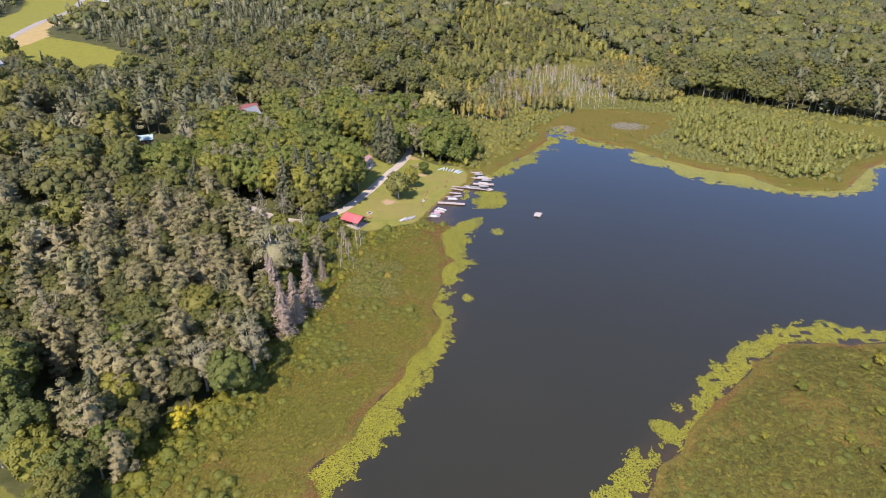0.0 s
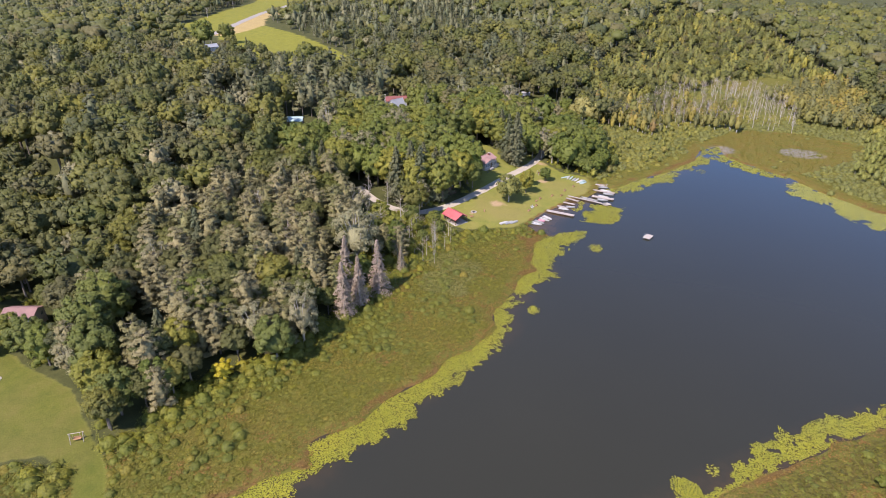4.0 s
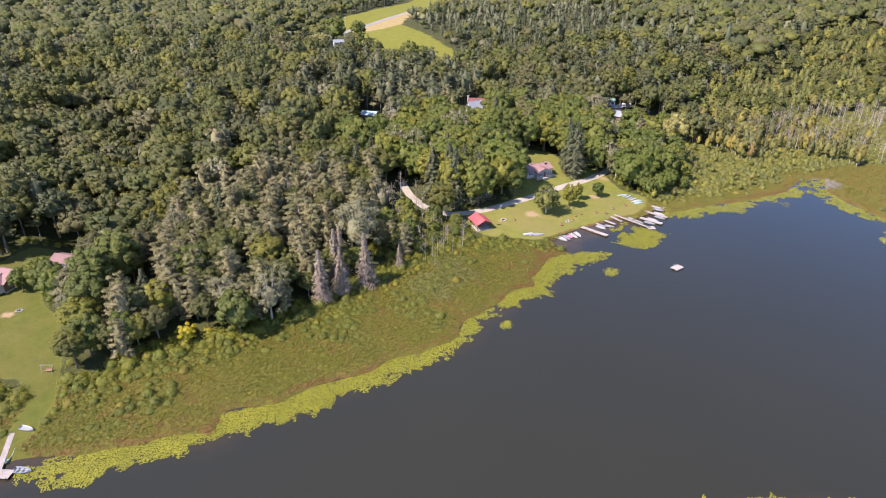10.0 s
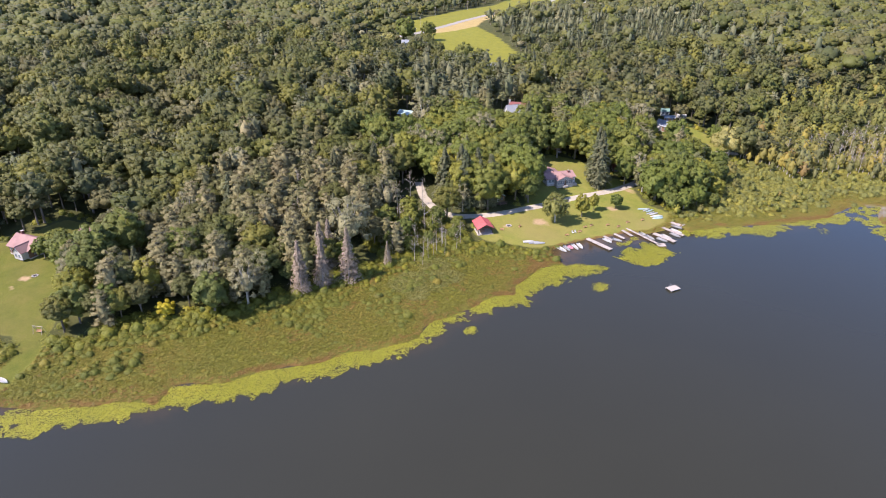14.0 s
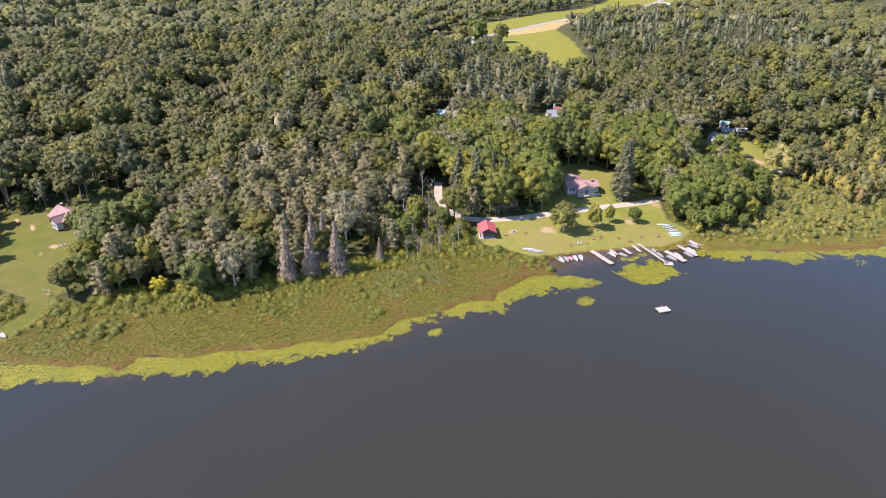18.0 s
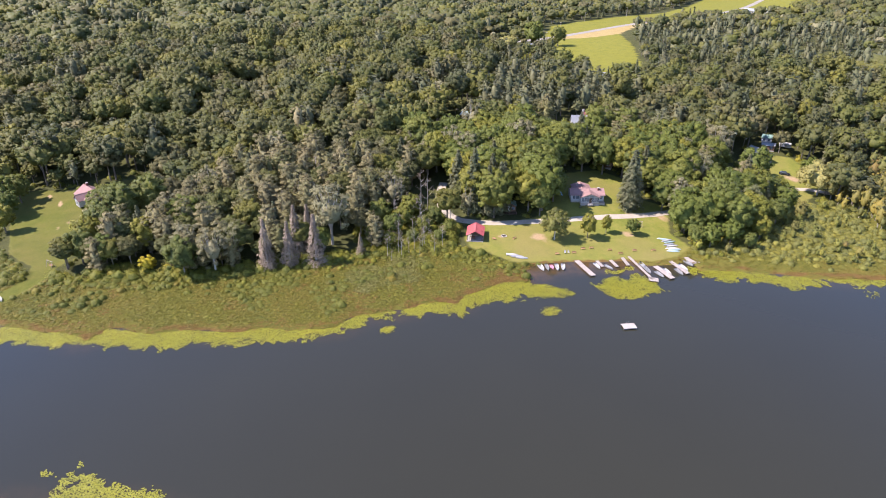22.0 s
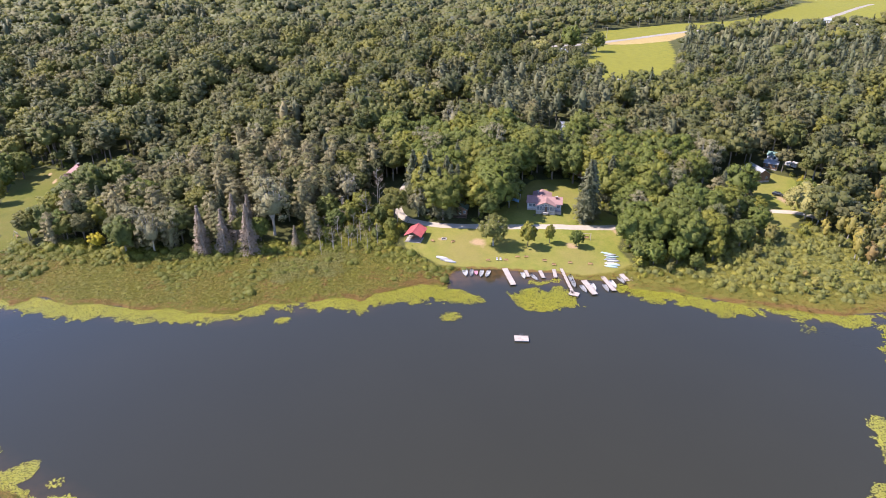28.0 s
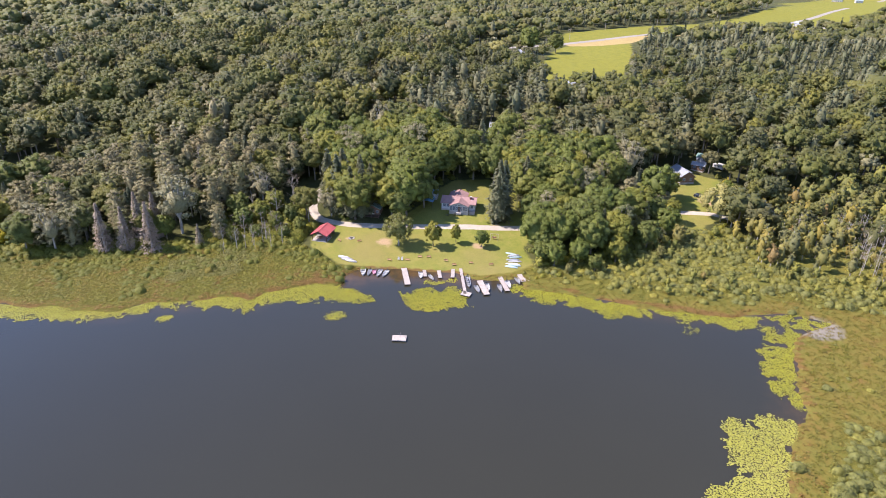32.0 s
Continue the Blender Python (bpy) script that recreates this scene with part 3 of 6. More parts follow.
# ---------------------------------------------------------------- plants
RNG = np.random.default_rng(7)


def tris(q):
    """Quads as triangles."""
    return np.concatenate([q[:, [0, 1, 2]], q[:, [0, 2, 3]]])


def unit(v):
    return v / (np.linalg.norm(v, axis=-1, keepdims=True) + 1e-9)


def leaf_tris(c, nrm, size, aspect=1.0, axis_dir=None, soft=None, loose=0.16):
    """Small leaf clumps: an uneven triangle at each point, facing about its normal, shaded with the clump it sits on."""
    k = len(c)
    nrm = unit(nrm)
    ref = RNG.normal(size=(k, 3)) if axis_dir is None else axis_dir + RNG.normal(size=(k, 3)) * 0.15
    t = unit(np.cross(nrm, ref))
    u = np.cross(nrm, t)
    s = (1.32 * size * RNG.uniform(0.6, 1.3, k))[:, None]
    corner = np.stack([-t * s - u * s * aspect * 0.7, t * s - u * s * aspect * 0.7, u * s * aspect * 1.1], 1) * RNG.uniform(0.75, 1.25, (k, 3, 1))
    so = unit((nrm if soft is None else unit(soft) + 0.25 * nrm) + RNG.normal(size=(k, 3)) * loose)
    return (c[:, None, :] + corner).reshape(-1, 3), np.arange(3 * k).reshape(-1, 3), np.repeat(so, 3, 0)


def lump(c, size, low=True, rough=0.15, pull=None):
    """The closed inner mass of a clump."""
    v0, q0 = (BOX_V, BOX_Q) if low else (BALL_V, BALL_Q)
    v = v0 * np.asarray(size) * RNG.uniform(1 - rough, 1 + rough, (len(v0), 1))
    n0 = unit(v0 / np.asarray(size))
    return np.asarray(c) + v, q0, unit(n0 + (0 if pull is None else pull))


_cube = np.array([(x, y, z) for x in (-1, 0, 1) for y in (-1, 0, 1) for z in (-1, 0, 1)], float)
_id = {tuple(p): i for i, p in enumerate(_cube.astype(int))}
_bq = []
for ax in range(3):
    for sgn in (-1, 1):
        for a in (-1, 0):
            for b2 in (-1, 0):
                q = []
                for da, db in ((0, 0), (1, 0), (1, 1), (0, 1)):
                    p = [0, 0, 0]
                    p[ax], p[(ax + 1) % 3], p[(ax + 2) % 3] = sgn, a + da, b2 + db
                    q.append(_id[tuple(p)])
                _bq.append(q if sgn > 0 else q[::-1])
BALL_V = _cube / np.maximum(np.linalg.norm(_cube, axis=1, keepdims=True), 1e-6)
BALL_Q = tris(np.array(_bq))
_c8 = np.array([(x, y, z) for x in (-1, 1) for y in (-1, 1) for z in (-1, 1)], float)
BOX_V = _c8 / math.sqrt(3) * 1.12
BOX_Q = tris(np.array([(0, 1, 3, 2), (4, 6, 7, 5), (0, 4, 5, 1), (2, 3, 7, 6), (0, 2, 6, 4), (1, 5, 7, 3)]))


def stick(p, q, r, r2, seg=5):
    p, q = np.array(p, float), np.array(q, float)
    d = (q - p) / np.linalg.norm(q - p)
    a = np.cross(d, (0.3, 0.9, 0.1))
    a /= np.linalg.norm(a)
    b3 = np.cross(d, a)
    an = np.arange(seg) * 2 * np.pi / seg
    ring = np.cos(an)[:, None] * a + np.sin(an)[:, None] * b3
    v = np.concatenate([p + ring * r, q + ring * r2])
    i = np.arange(seg)
    j = (i + 1) % seg
    return v, tris(np.stack([i, j, j + seg, i + seg], -1)), np.concatenate([ring, ring])


def gather(pieces):
    V, Q, N, k = [], [], [], 0
    for v, q, nn in pieces:
        V.append(v)
        Q.append(q + k)
        N.append(nn)
        k += len(v)
    return np.concatenate(V), np.concatenate(Q), np.concatenate(N)


class Plant:
    """Wood and leaves of one plant at its true size, standing on the origin."""

    def __init__(self, wood, leaf):
        self.wood = gather(wood) if wood else None
        self.leaf = gather(leaf)

    def all(self):
        if self.wood is None:
            return *self.leaf, np.zeros(len(self.leaf[1]), int)
        v, q, nn = gather([self.leaf, self.wood])
        return v, q, nn, np.concatenate([np.zeros(len(self.leaf[1]), int), np.ones(len(self.wood[1]), int)])


def broadleaf(h, r, lobes, per, leaf, base=0.25, limbs=5, core=0.8, spread=0.8, lobe=(0.17, 0.29), loose=0.2, stem=0.022, heart=0.74, low=1.62):
    """A broad tree: a dome of leafy clumps of uneven size round a closed heart, on a forked stem."""
    wood = [stick((0, 0, -0.3), (0, 0, h * 0.55), h * stem + 0.05, h * 0.012, 6)]
    fol = []
    zc, rz = h * (1 + base) / 2, h * (1 - base) / 2
    lean = RNG.uniform(0.85, 1.15, 2)
    for i in range(lobes):
        t = (i + 0.5) / lobes
        z = 1 - low * t
        ring = math.sqrt(max(0, 1 - z * z)) ** 0.85
        a = i * 2.39996 + RNG.uniform(-0.45, 0.45)
        lr = r * RNG.uniform(*lobe) * (1.0 if z > -0.2 else 0.85)
        out = np.array([math.cos(a) * ring * lean[0], math.sin(a) * ring * lean[1], z])
        reach = RNG.uniform(0.82, 1.12)
        c = np.array([out[0] * r * spread * reach, out[1] * r * spread * reach, zc + z * (rz - lr * 0.6) * reach])
        k = int(per * RNG.uniform(0.8, 1.2) * (lr / r / sum(lobe) * 2) ** 2)
        d = RNG.normal(size=(k, 3)) + out * 0.55 + np.array([0, 0, 0.3])
        d = unit(d)
        p = c + d * (lr * RNG.uniform(0.78, 1.12, k))[:, None] * np.array([1, 1, 0.8])
        crown = unit(out + np.array([0, 0, 0.15]))
        fol.append(leaf_tris(p, d + np.array([0, 0, 0.2]) + RNG.normal(size=(k, 3)) * 0.3, leaf, 1.0, None, d * 0.55 + crown * 0.5 + np.array([0, 0, 0.45]), loose))
        if core:
            fol.append(lump(c, lr * core * np.array([1, 1, 0.78]), True, 0.12, crown * 0.5 + np.array([0, 0, 0.3])))
        if i < limbs:
            wood.append(stick((0, 0, h * RNG.uniform(0.2, 0.42)), c, h * 0.011, h * 0.004, 4))
    if core:
        fol.append(lump((0, 0, zc - rz * 0.05), np.array([r, r, rz]) * heart, False, 0.1, np.array([0, 0, 0.3])))
    return Plant(wood, fol)


def mound(h, r, k, leaf, up=0.6):
    """A low dense bush: one uneven dome of leaf clumps over a closed inner mass."""
    d = RNG.normal(size=(k, 3))
    d[:, 2] = np.abs(d[:, 2]) * 1.1 + 0.05
    d = unit(d)
    f1, f2 = RNG.uniform(0, 6.28, 2)
    az = np.arctan2(d[:, 1], d[:, 0])
    ridge = 1 + 0.26 * np.sin(3 * az + f1) + 0.18 * np.sin(5 * az + f2 + 4 * d[:, 2])
    size = np.array([r, r, h])
    p = d * size * (ridge * RNG.uniform(0.8, 1.12, k))[:, None]
    v, q, nn = lump((0, 0, 0), size * 0.8, False)
    v[:, 2] = np.maximum(v[:, 2], -0.1)
    soft = d / size * r + np.array([0, 0, up])
    return Plant(None, [leaf_tris(p, soft + RNG.normal(size=(k, 3)) * 0.3, leaf, 1.0, None, soft, 0.2), (v, q, nn)])


def conifer(h, r, layers, arms, per, leaf, base=0.14, droop=0.25, taper=1.0, ragged=0.25, core=True):
    wood = [stick((0, 0, -0.3), (0, 0, h * 0.97), h * 0.016 + 0.05, 0.03, 5)]
    fol = []
    for i in range(layers):
        f = i / (layers - 1)
        z = h * (base + (0.97 - base) * f)
        rr = r * (1 - f ** taper * 0.93) * RNG.uniform(1 - ragged, 1 + ragged * 0.6) * min(1, 0.55 + 3 * f)
        n_arm = max(3, int(arms * (1 - 0.5 * f)))
        a0 = RNG.uniform(0, 6.28)
        for j in range(n_arm):
            a = a0 + j * 6.283 / n_arm + RNG.uniform(-0.25, 0.25)
            L = rr * RNG.uniform(0.7, 1.15)
            s = np.sqrt(RNG.uniform(0.08, 1, per))
            out = np.array([math.cos(a), math.sin(a), 0])
            side = np.array([-out[1], out[0], 0])
            p = np.array([0, 0, z]) + out * (s * L)[:, None] + side * (RNG.normal(size=per) * 0.16 * L * s)[:, None]
            p[:, 2] += -droop * s * L + RNG.normal(size=per) * 0.06 * h / layers * 3
            nn = out * 0.45 + np.array([0, 0, 0.8]) + RNG.normal(size=(per, 3)) * 0.22
            fol.append(leaf_tris(p, nn, leaf, 2.0, np.tile(out, (per, 1)), np.tile(out * 0.8 + np.array([0, 0, 0.5]), (per, 1)), 0.2))
    if core:
        k = 7
        an = np.arange(k) * 6.283 / k
        ring = np.stack([np.cos(an), np.sin(an), np.zeros(k)], -1)
        lo, hi = ring * r * 0.5 + (0, 0, h * (base + 0.02)), ring * r * 0.05 + (0, 0, h * 0.9)
        i = np.arange(k)
        fol.append((np.concatenate([lo, hi]), tris(np.stack([i, (i + 1) % k, (i + 1) % k + k, i + k], -1)), np.concatenate([ring, ring])))
    return Plant(wood, fol)


def pine(h, r, pads, per, leaf, base=0.35):
    """A ragged pine: tufted pads of needles stacked round a stem, each pad lit on top and dark beneath."""
    wood = [stick((0, 0, -0.3), (0, 0, h * 0.92), h * 0.016 + 0.06, 0.05, 5)]
    fol = [lump((0, 0, h * (base + 0.42 * (1 - base))), (r * 0.46, r * 0.46, h * (1 - base) * 0.45), False, 0.1, np.array([0, 0, 0.3]))]
    for i in range(pads):
        f = i / max(1, pads - 1)
        z = h * (base + (0.96 - base) * f)
        ring = r * math.sin(math.pi * min(1, 0.28 + 0.72 * (1 - f) ** 0.8) * 0.62) * (0.0 if i == pads - 1 else 1) * RNG.uniform(0.45, 0.9)
        a = i * 2.39996 + RNG.uniform(-0.5, 0.5)
        out = np.array([math.cos(a), math.sin(a), 0.25])
        c = np.array([math.cos(a) * ring, math.sin(a) * ring, z])
        pr = r * RNG.uniform(0.26, 0.44) * (1.15 - 0.5 * f)
        d = RNG.normal(size=(per, 3)) + out * 0.4
        d[:, 2] = np.abs(d[:, 2]) - 0.3
        d = unit(d)
        p = c + d * pr * RNG.uniform(0.6, 1.1, per)[:, None] * np.array([1, 1, 0.7])
        fol.append(leaf_tris(p, d * 0.8 + np.array([0, 0, 0.35]) + RNG.normal(size=(per, 3)) * 0.35, leaf, 0.8, None, d * 0.4 + out * 0.5 + np.array([0, 0, 0.55]), 0.28))
        fol.append(lump(c - (0, 0, pr * 0.1), pr * 0.62 * np.array([1, 1, 0.6]), True, 0.12, out * 0.9 + np.array([0, 0, 0.4])))
        if ring > 0.2:
            wood.append(stick((0, 0, z - h * 0.03), c, 0.09, 0.03, 3))
    return Plant(wood, fol)


def bare_tree(h, limbs, twigs, leaf):
    """A dead standing tree: stem, limbs and a thin haze of twigs."""
    wood = [stick((0, 0, -0.3), (RNG.uniform(-0.4, 0.4), RNG.uniform(-0.4, 0.4), h), 0.16, 0.03, 5)]
    fol = []
    for i in range(limbs):
        z = h * RNG.uniform(0.35, 0.9)
        a = RNG.uniform(0, 6.283)
        L = h * 0.22 * (1.3 - z / h)
        e = np.array([math.cos(a) * L, math.sin(a) * L, z + L * RNG.uniform(0.5, 1.2)])
        wood.append(stick((0, 0, z), e, 0.06, 0.02, 3))
        p = np.array([0, 0, z]) + (e - np.array([0, 0, z])) * RNG.uniform(0.4, 1.1, (twigs, 1)) + RNG.normal(size=(twigs, 3)) * 0.3
        fol.append(leaf_tris(p, RNG.normal(size=(twigs, 3)), leaf, 0.12))
    return Plant(wood, fol)


def join(plants, x, y, z, scale, rot, pick, tint):
    """Many plants in one mesh."""
    V, Q, N, I, T, k = [], [], [], [], [], 0
    for c, pl in enumerate(plants):
        w = np.nonzero(pick == c)[0]
        if not len(w):
            continue
        v, q, nn, i = pl.all()
        cs, sn = np.cos(rot[w])[:, None], np.sin(rot[w])[:, None]
        sc = scale[w][:, None]
        tall = RNG.uniform(0.88, 1.14, len(w))[:, None]
        vx = (v[None, :, 0] * cs - v[None, :, 1] * sn) * sc + x[w][:, None]
        vy = (v[None, :, 0] * sn + v[None, :, 1] * cs) * sc + y[w][:, None]
        vz = v[None, :, 2] * sc * tall + z[w][:, None]
        V.append(np.stack([vx, vy, vz], -1).reshape(-1, 3))
        N.append(np.stack([nn[None, :, 0] * cs - nn[None, :, 1] * sn, nn[None, :, 0] * sn + nn[None, :, 1] * cs, np.broadcast_to(nn[None, :, 2], vx.shape)], -1).reshape(-1, 3))
        Q.append((q[None] + (k + np.arange(len(w)) * len(v))[:, None, None]).reshape(-1, 3))
        I.append(np.tile(i, len(w)))
        T.append(np.repeat(tint[w], len(v)))
        k += len(w) * len(v)
    return np.concatenate(V), np.concatenate(Q), np.concatenate(N), np.concatenate(I), np.concatenate(T)


def stuff(name, plants, x, y, scale, mats, label, category, pick=None, tint=None, sink=0.1, zed=None):
    k = len(x)
    pick = RNG.integers(0, len(plants), k) if pick is None else pick
    tint = RNG.uniform(0, 1, k) if tint is None else tint
    z = height(x, y) - sink if zed is None else zed
    v, q, nn, i, t = join(plants, x, y, z, scale, RNG.uniform(0, 6.28, k), pick, tint)
    return tagged(new(name, mesh_from(name, v, q, mats, i, t, True, nn)), label, category, kind="stuff")


def tree_kind(name, plant, leafmat, barkmat, label, category="tree"):
    """One tree with its trunk and crown, to be copied."""
    root = thing(name, pose(0, 0, -500), label, category, "trees round the lake")
    for nm, (v, q, nn), m in (("trunk", plant.wood, barkmat), ("crown", plant.leaf, leafmat)):
        ob = new(nm, mesh_from(nm, v, q, [m], smooth=True, soft=nn))
        ob.parent = root
    return root


def plant_at(kind, x, y, s=1.0, rot=None, label="", tall=1.0):
    r = RNG.uniform(0, 360) if rot is None else rot
    ob = copy_thing(kind, at(x, y, r, -0.1))
    ob.scale = (s, s, s * tall)
    if label:
        tagged(ob, label)
    return ob


def remove(kind):
    for o in (*kind.children_recursive, kind):
        bpy.data.objects.remove(o)


# prototypes, near
P_MAPLE = [broadleaf(15.5, 5.8, 46, 56, 0.19, 0.14) for _ in range(4)]
P_HARD = [broadleaf(15, 5.5, 40, 56, 0.19, 0.32, low=1.4) for _ in range(5)]
P_PINE = [pine(16.5, 3.8, 46, 56, 0.145, 0.12) for _ in range(5)]
P_SPRUCE = [conifer(18, 4.5, 26, 10, 17, 0.16, base=0.07, droop=0.4, taper=1.45) for _ in range(3)]
P_DEAD = [conifer(16, 3.6, 30, 12, 17, 0.085, 0.05, 0.5, 0.8, 0.3, False) for _ in range(3)]
P_GREY = [broadleaf(16, 5.5, 34, 60, 0.16, 0.15, 12, 0.55, loose=0.35, heart=0.5), broadleaf(16, 4.6, 30, 60, 0.16, 0.12, 12, 0.55, loose=0.35, heart=0.5)]
P_BARE = [bare_tree(12, 9, 10, 0.3) for _ in range(3)]
# middle distance
Q_MAPLE = [broadleaf(14, 6.2, 20, 21, 0.25, 0.36, 1, 0.74, lobe=(0.2, 0.34), low=1.4, loose=0.3, heart=0.64) for _ in range(4)] + [broadleaf(15.5, 5.3, 19, 21, 0.25, 0.36, 1, 0.74, lobe=(0.2, 0.34), low=1.4, loose=0.3, heart=0.64) for _ in range(4)]
Q_PINE = [pine(16, 4.1, 20, 17, 0.24, 0.28) for _ in range(5)]
Q_SPRUCE = [conifer(17, 3.5, 12, 6, 5, 0.32) for _ in range(3)]
# far
R_MAPLE = [broadleaf(13.5, 6.3, 9, 8, 0.32, 0.36, 0, 0.9, lobe=(0.25, 0.4), heart=0.8, low=1.3) for _ in range(7)]
R_PINE = [pine(15, 4.2, 9, 9, 0.38, 0.3) for _ in range(4)] + [conifer(16, 3.6, 8, 5, 3, 0.45, core=True) for _ in range(2)]
S_SHRUB = [mound(1.2, 2.2, 72, 0.15, 1.1) for _ in range(6)]
S_LOW = [mound(0.55, 1.2, 30, 0.12, 1.2) for _ in range(6)]
S_BUSH = [mound(2.7, 2.6, 120, 0.17, 0.9) for _ in range(6)]
T_SWAMP = [broadleaf(8.5, 2.8, 12, 13, 0.21, 0.06, 2, 0.85, lobe=(0.24, 0.38)) for _ in range(3)] + [broadleaf(9.5, 2.0, 10, 14, 0.19, 0.1, 2, 0.8, lobe=(0.26, 0.4)) for _ in range(3)]


def scatter(x0, x1, y0, y1, step, jitter=0.48):
    a, b4 = np.meshgrid(np.arange(x0, x1, step), np.arange(y0, y1, step))
    x, y = a.ravel() + RNG.uniform(-jitter, jitter, a.size) * step, b4.ravel() + RNG.uniform(-jitter, jitter, a.size) * step
    return x, y


CLEAR = [LAWN, LEFT_LAWN, CABIN_LAWN, FIELD, TAN_FIELD, VERGE, FAR_STRIP]
HOLES = [(-40, 262, 13), (-98, 318, 9), (-42, 369, 10), (-25, 376, 5), (-126, 93, 10), (-127, 111, 9), (-277, 401, 12), (-43, 233, 6), (-46, 256, 6), (-51, 259, 6), (-127, 262, 9), (-388, 778, 30), (-92, 303, 6), (-59, 291, 7), (-27, 297, 4), (-49, 384, 7), (-284, 425, 9), (-276, 378, 7), (-116, 105, 7), (-90, 298, 7), (-85, 289, 5), (-117, 248, 9), (-120, 107, 8), (-113, 104, 6)]


SWAMP_WOOD = [(4, 362), (-8, 385), (-14, 430), (-12, 500), (3, 556), (9, 664), (40, 760), (110, 740), (135, 600), (142, 542), (150, 470), (148, 402)]

# gardens and gaps before the houses
GAPS = [((-98, 316), (-80, 283), 9.5), ((-42, 368), (-30, 335), 8), ((-58, 289), (-46, 268), 5.5), ((-127, 262), (-110, 234), 8), ((-277, 400), (-258, 372), 9)]


def wooded(x, y, margin=2.5):
    ok = (outside_distance(LOWLAND, x, y) > 1.5) & ~inside(SWAMP_WOOD, x, y)
    for p in CLEAR:
        ok &= outside_distance(p, x, y) > margin
    for hx, hy, r in HOLES:
        ok &= np.hypot(x - hx, y - hy) > r
    for p, q, w in GAPS:
        ok &= line_distance([p, q], x, y) > w
    for ln, w in ((DRIVE, 4.0), (CABIN_DRIVE, 4.0), (ROAD, 9.0)):
        ok &= line_distance(ln, x, y) > w
    return ok


def shore_range(x, y):
    return outside_distance(LAKE, x, y)


# where pines stand: the wood west of the marsh, and the hill beyond the field
def pine_share(x, y):
    a = 0.74 * np.exp(-((x + 66) / 42) ** 4 - ((y - 146) / 54) ** 4)
    b5 = 0.8 * np.exp(-((x + 210) / 110) ** 2 - ((y - 560) / 130) ** 2) + 0.6 * np.exp(-((x + 150) / 50) ** 2 - ((y - 300) / 90) ** 2)
    return np.clip(a + b5 + (vnoise(x, y, 60, 21) - 0.5) * 0.7 + 0.12, 0.03, 0.92)


NEAR_X, NEAR_Y = (-118, 40), (58, 345)
# near trees, each a thing of its own
kinds = {"maple": [tree_kind("maple_tree", p, M_MAPLE, M_BARK, "broad green maple in full leaf at the wood's edge") for p in P_MAPLE],
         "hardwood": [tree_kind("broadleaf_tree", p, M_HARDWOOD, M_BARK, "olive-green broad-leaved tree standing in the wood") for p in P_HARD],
         "pine": [tree_kind("pine_tree", p, M_PINE, M_BARK, "ragged grey-green pine with tufted boughs in the wood") for p in P_PINE],
         "spruce": [tree_kind("spruce_tree", p, M_SPRUCE, M_BARK, "dark green pointed spruce among broad trees") for p in P_SPRUCE],
         "dead": [tree_kind("dead_spruce_tree", p, M_DEAD, M_PALEBARK, "dead spruce with bare mauve-grey boughs at the marsh edge") for p in P_DEAD],
         "grey": [tree_kind("grey_leafed_tree", p, M_GREYTREE, M_PALEBARK, "tall tree with thin grey-green fading foliage") for p in P_GREY],
         "airy": [tree_kind("lawn_tree", broadleaf(11.5, 5.4, 44, 56, 0.16, 0.1, 12, 0.62, loose=0.3, heart=0.58), M_ALDER, M_PALEBARK, "airy olive-green tree on the lawn")],
         "willow": [tree_kind("willow_tree", broadleaf(13, 7.4, 44, 60, 0.18, 0.08, 9, 0.7, loose=0.3, heart=0.6), M_WILLOW, M_PALEBARK, "pale yellow-green willow by the cabin")],
         "yellow": [tree_kind("yellow_tree", broadleaf(9, 3.0, 22, 40, 0.16, 0.1, 5, 0.8), M_YELLOW, M_BARK, "young tree with yellowing leaves beside the marsh")],
         "gold": [tree_kind("yellow_bush", broadleaf(9, 4.2, 22, 40, 0.17, 0.05, 5, 0.8), M_GOLD, M_BARK, "bright yellow bush at the marsh edge")],
         "bare": [tree_kind("bare_dead_tree", p, M_DEAD, M_PALEBARK, "bare dead standing tree with pale stem") for p in P_BARE]}


def grow(kind, x, y, s=1.0, i=0, label="", tall=1.0):
    return plant_at(kinds[kind][i % len(kinds[kind])], x, y, s, None, label, tall)


# trees placed one by one: lawn, lodge, drive, marsh edge
grow("airy", -17.5, 236, 1.0, 0, "airy olive-green lawn tree casting shade on the grass")
grow("maple", -13, 247, 0.5, 0, "small round maple on the lodge lawn", 1.2)
grow("maple", -13, 255.3, 0.33, 1, "young slender maple on the lodge lawn", 1.35)
grow("maple", -8, 263, 0.4, 2, "young round maple on the lodge lawn")
grow("spruce", -24, 275.5, 1.35, 0, "tall old dark conifer beside the lodge lawn")
for i, (x, y, s) in enumerate(((2, 287, 1.05), (8, 296, 1.0), (-4, 299, 1.1), (7, 307, 0.85), (-9, 310, 1.1), (12.5, 289, 0.62))):
    grow("maple", x, y, s, i, "massive broad maple at the end of the lawn")
grow("spruce", -28.5, 279.5, 1.2, 1, "tall old dark conifer beside the lodge lawn")
for i, (x, y, s) in enumerate(((-52, 285, 1.1), (-46.5, 291, 1.15), (-57, 278, 1.05), (-40, 293.5, 1.1), (-34, 290, 1.0))):
    grow("maple", x, y, s, i, "large maple shading the back of the lodge lawn")
grow("grey", -9, 285, 0.85, 1, "brownish fading tree beside the drive")
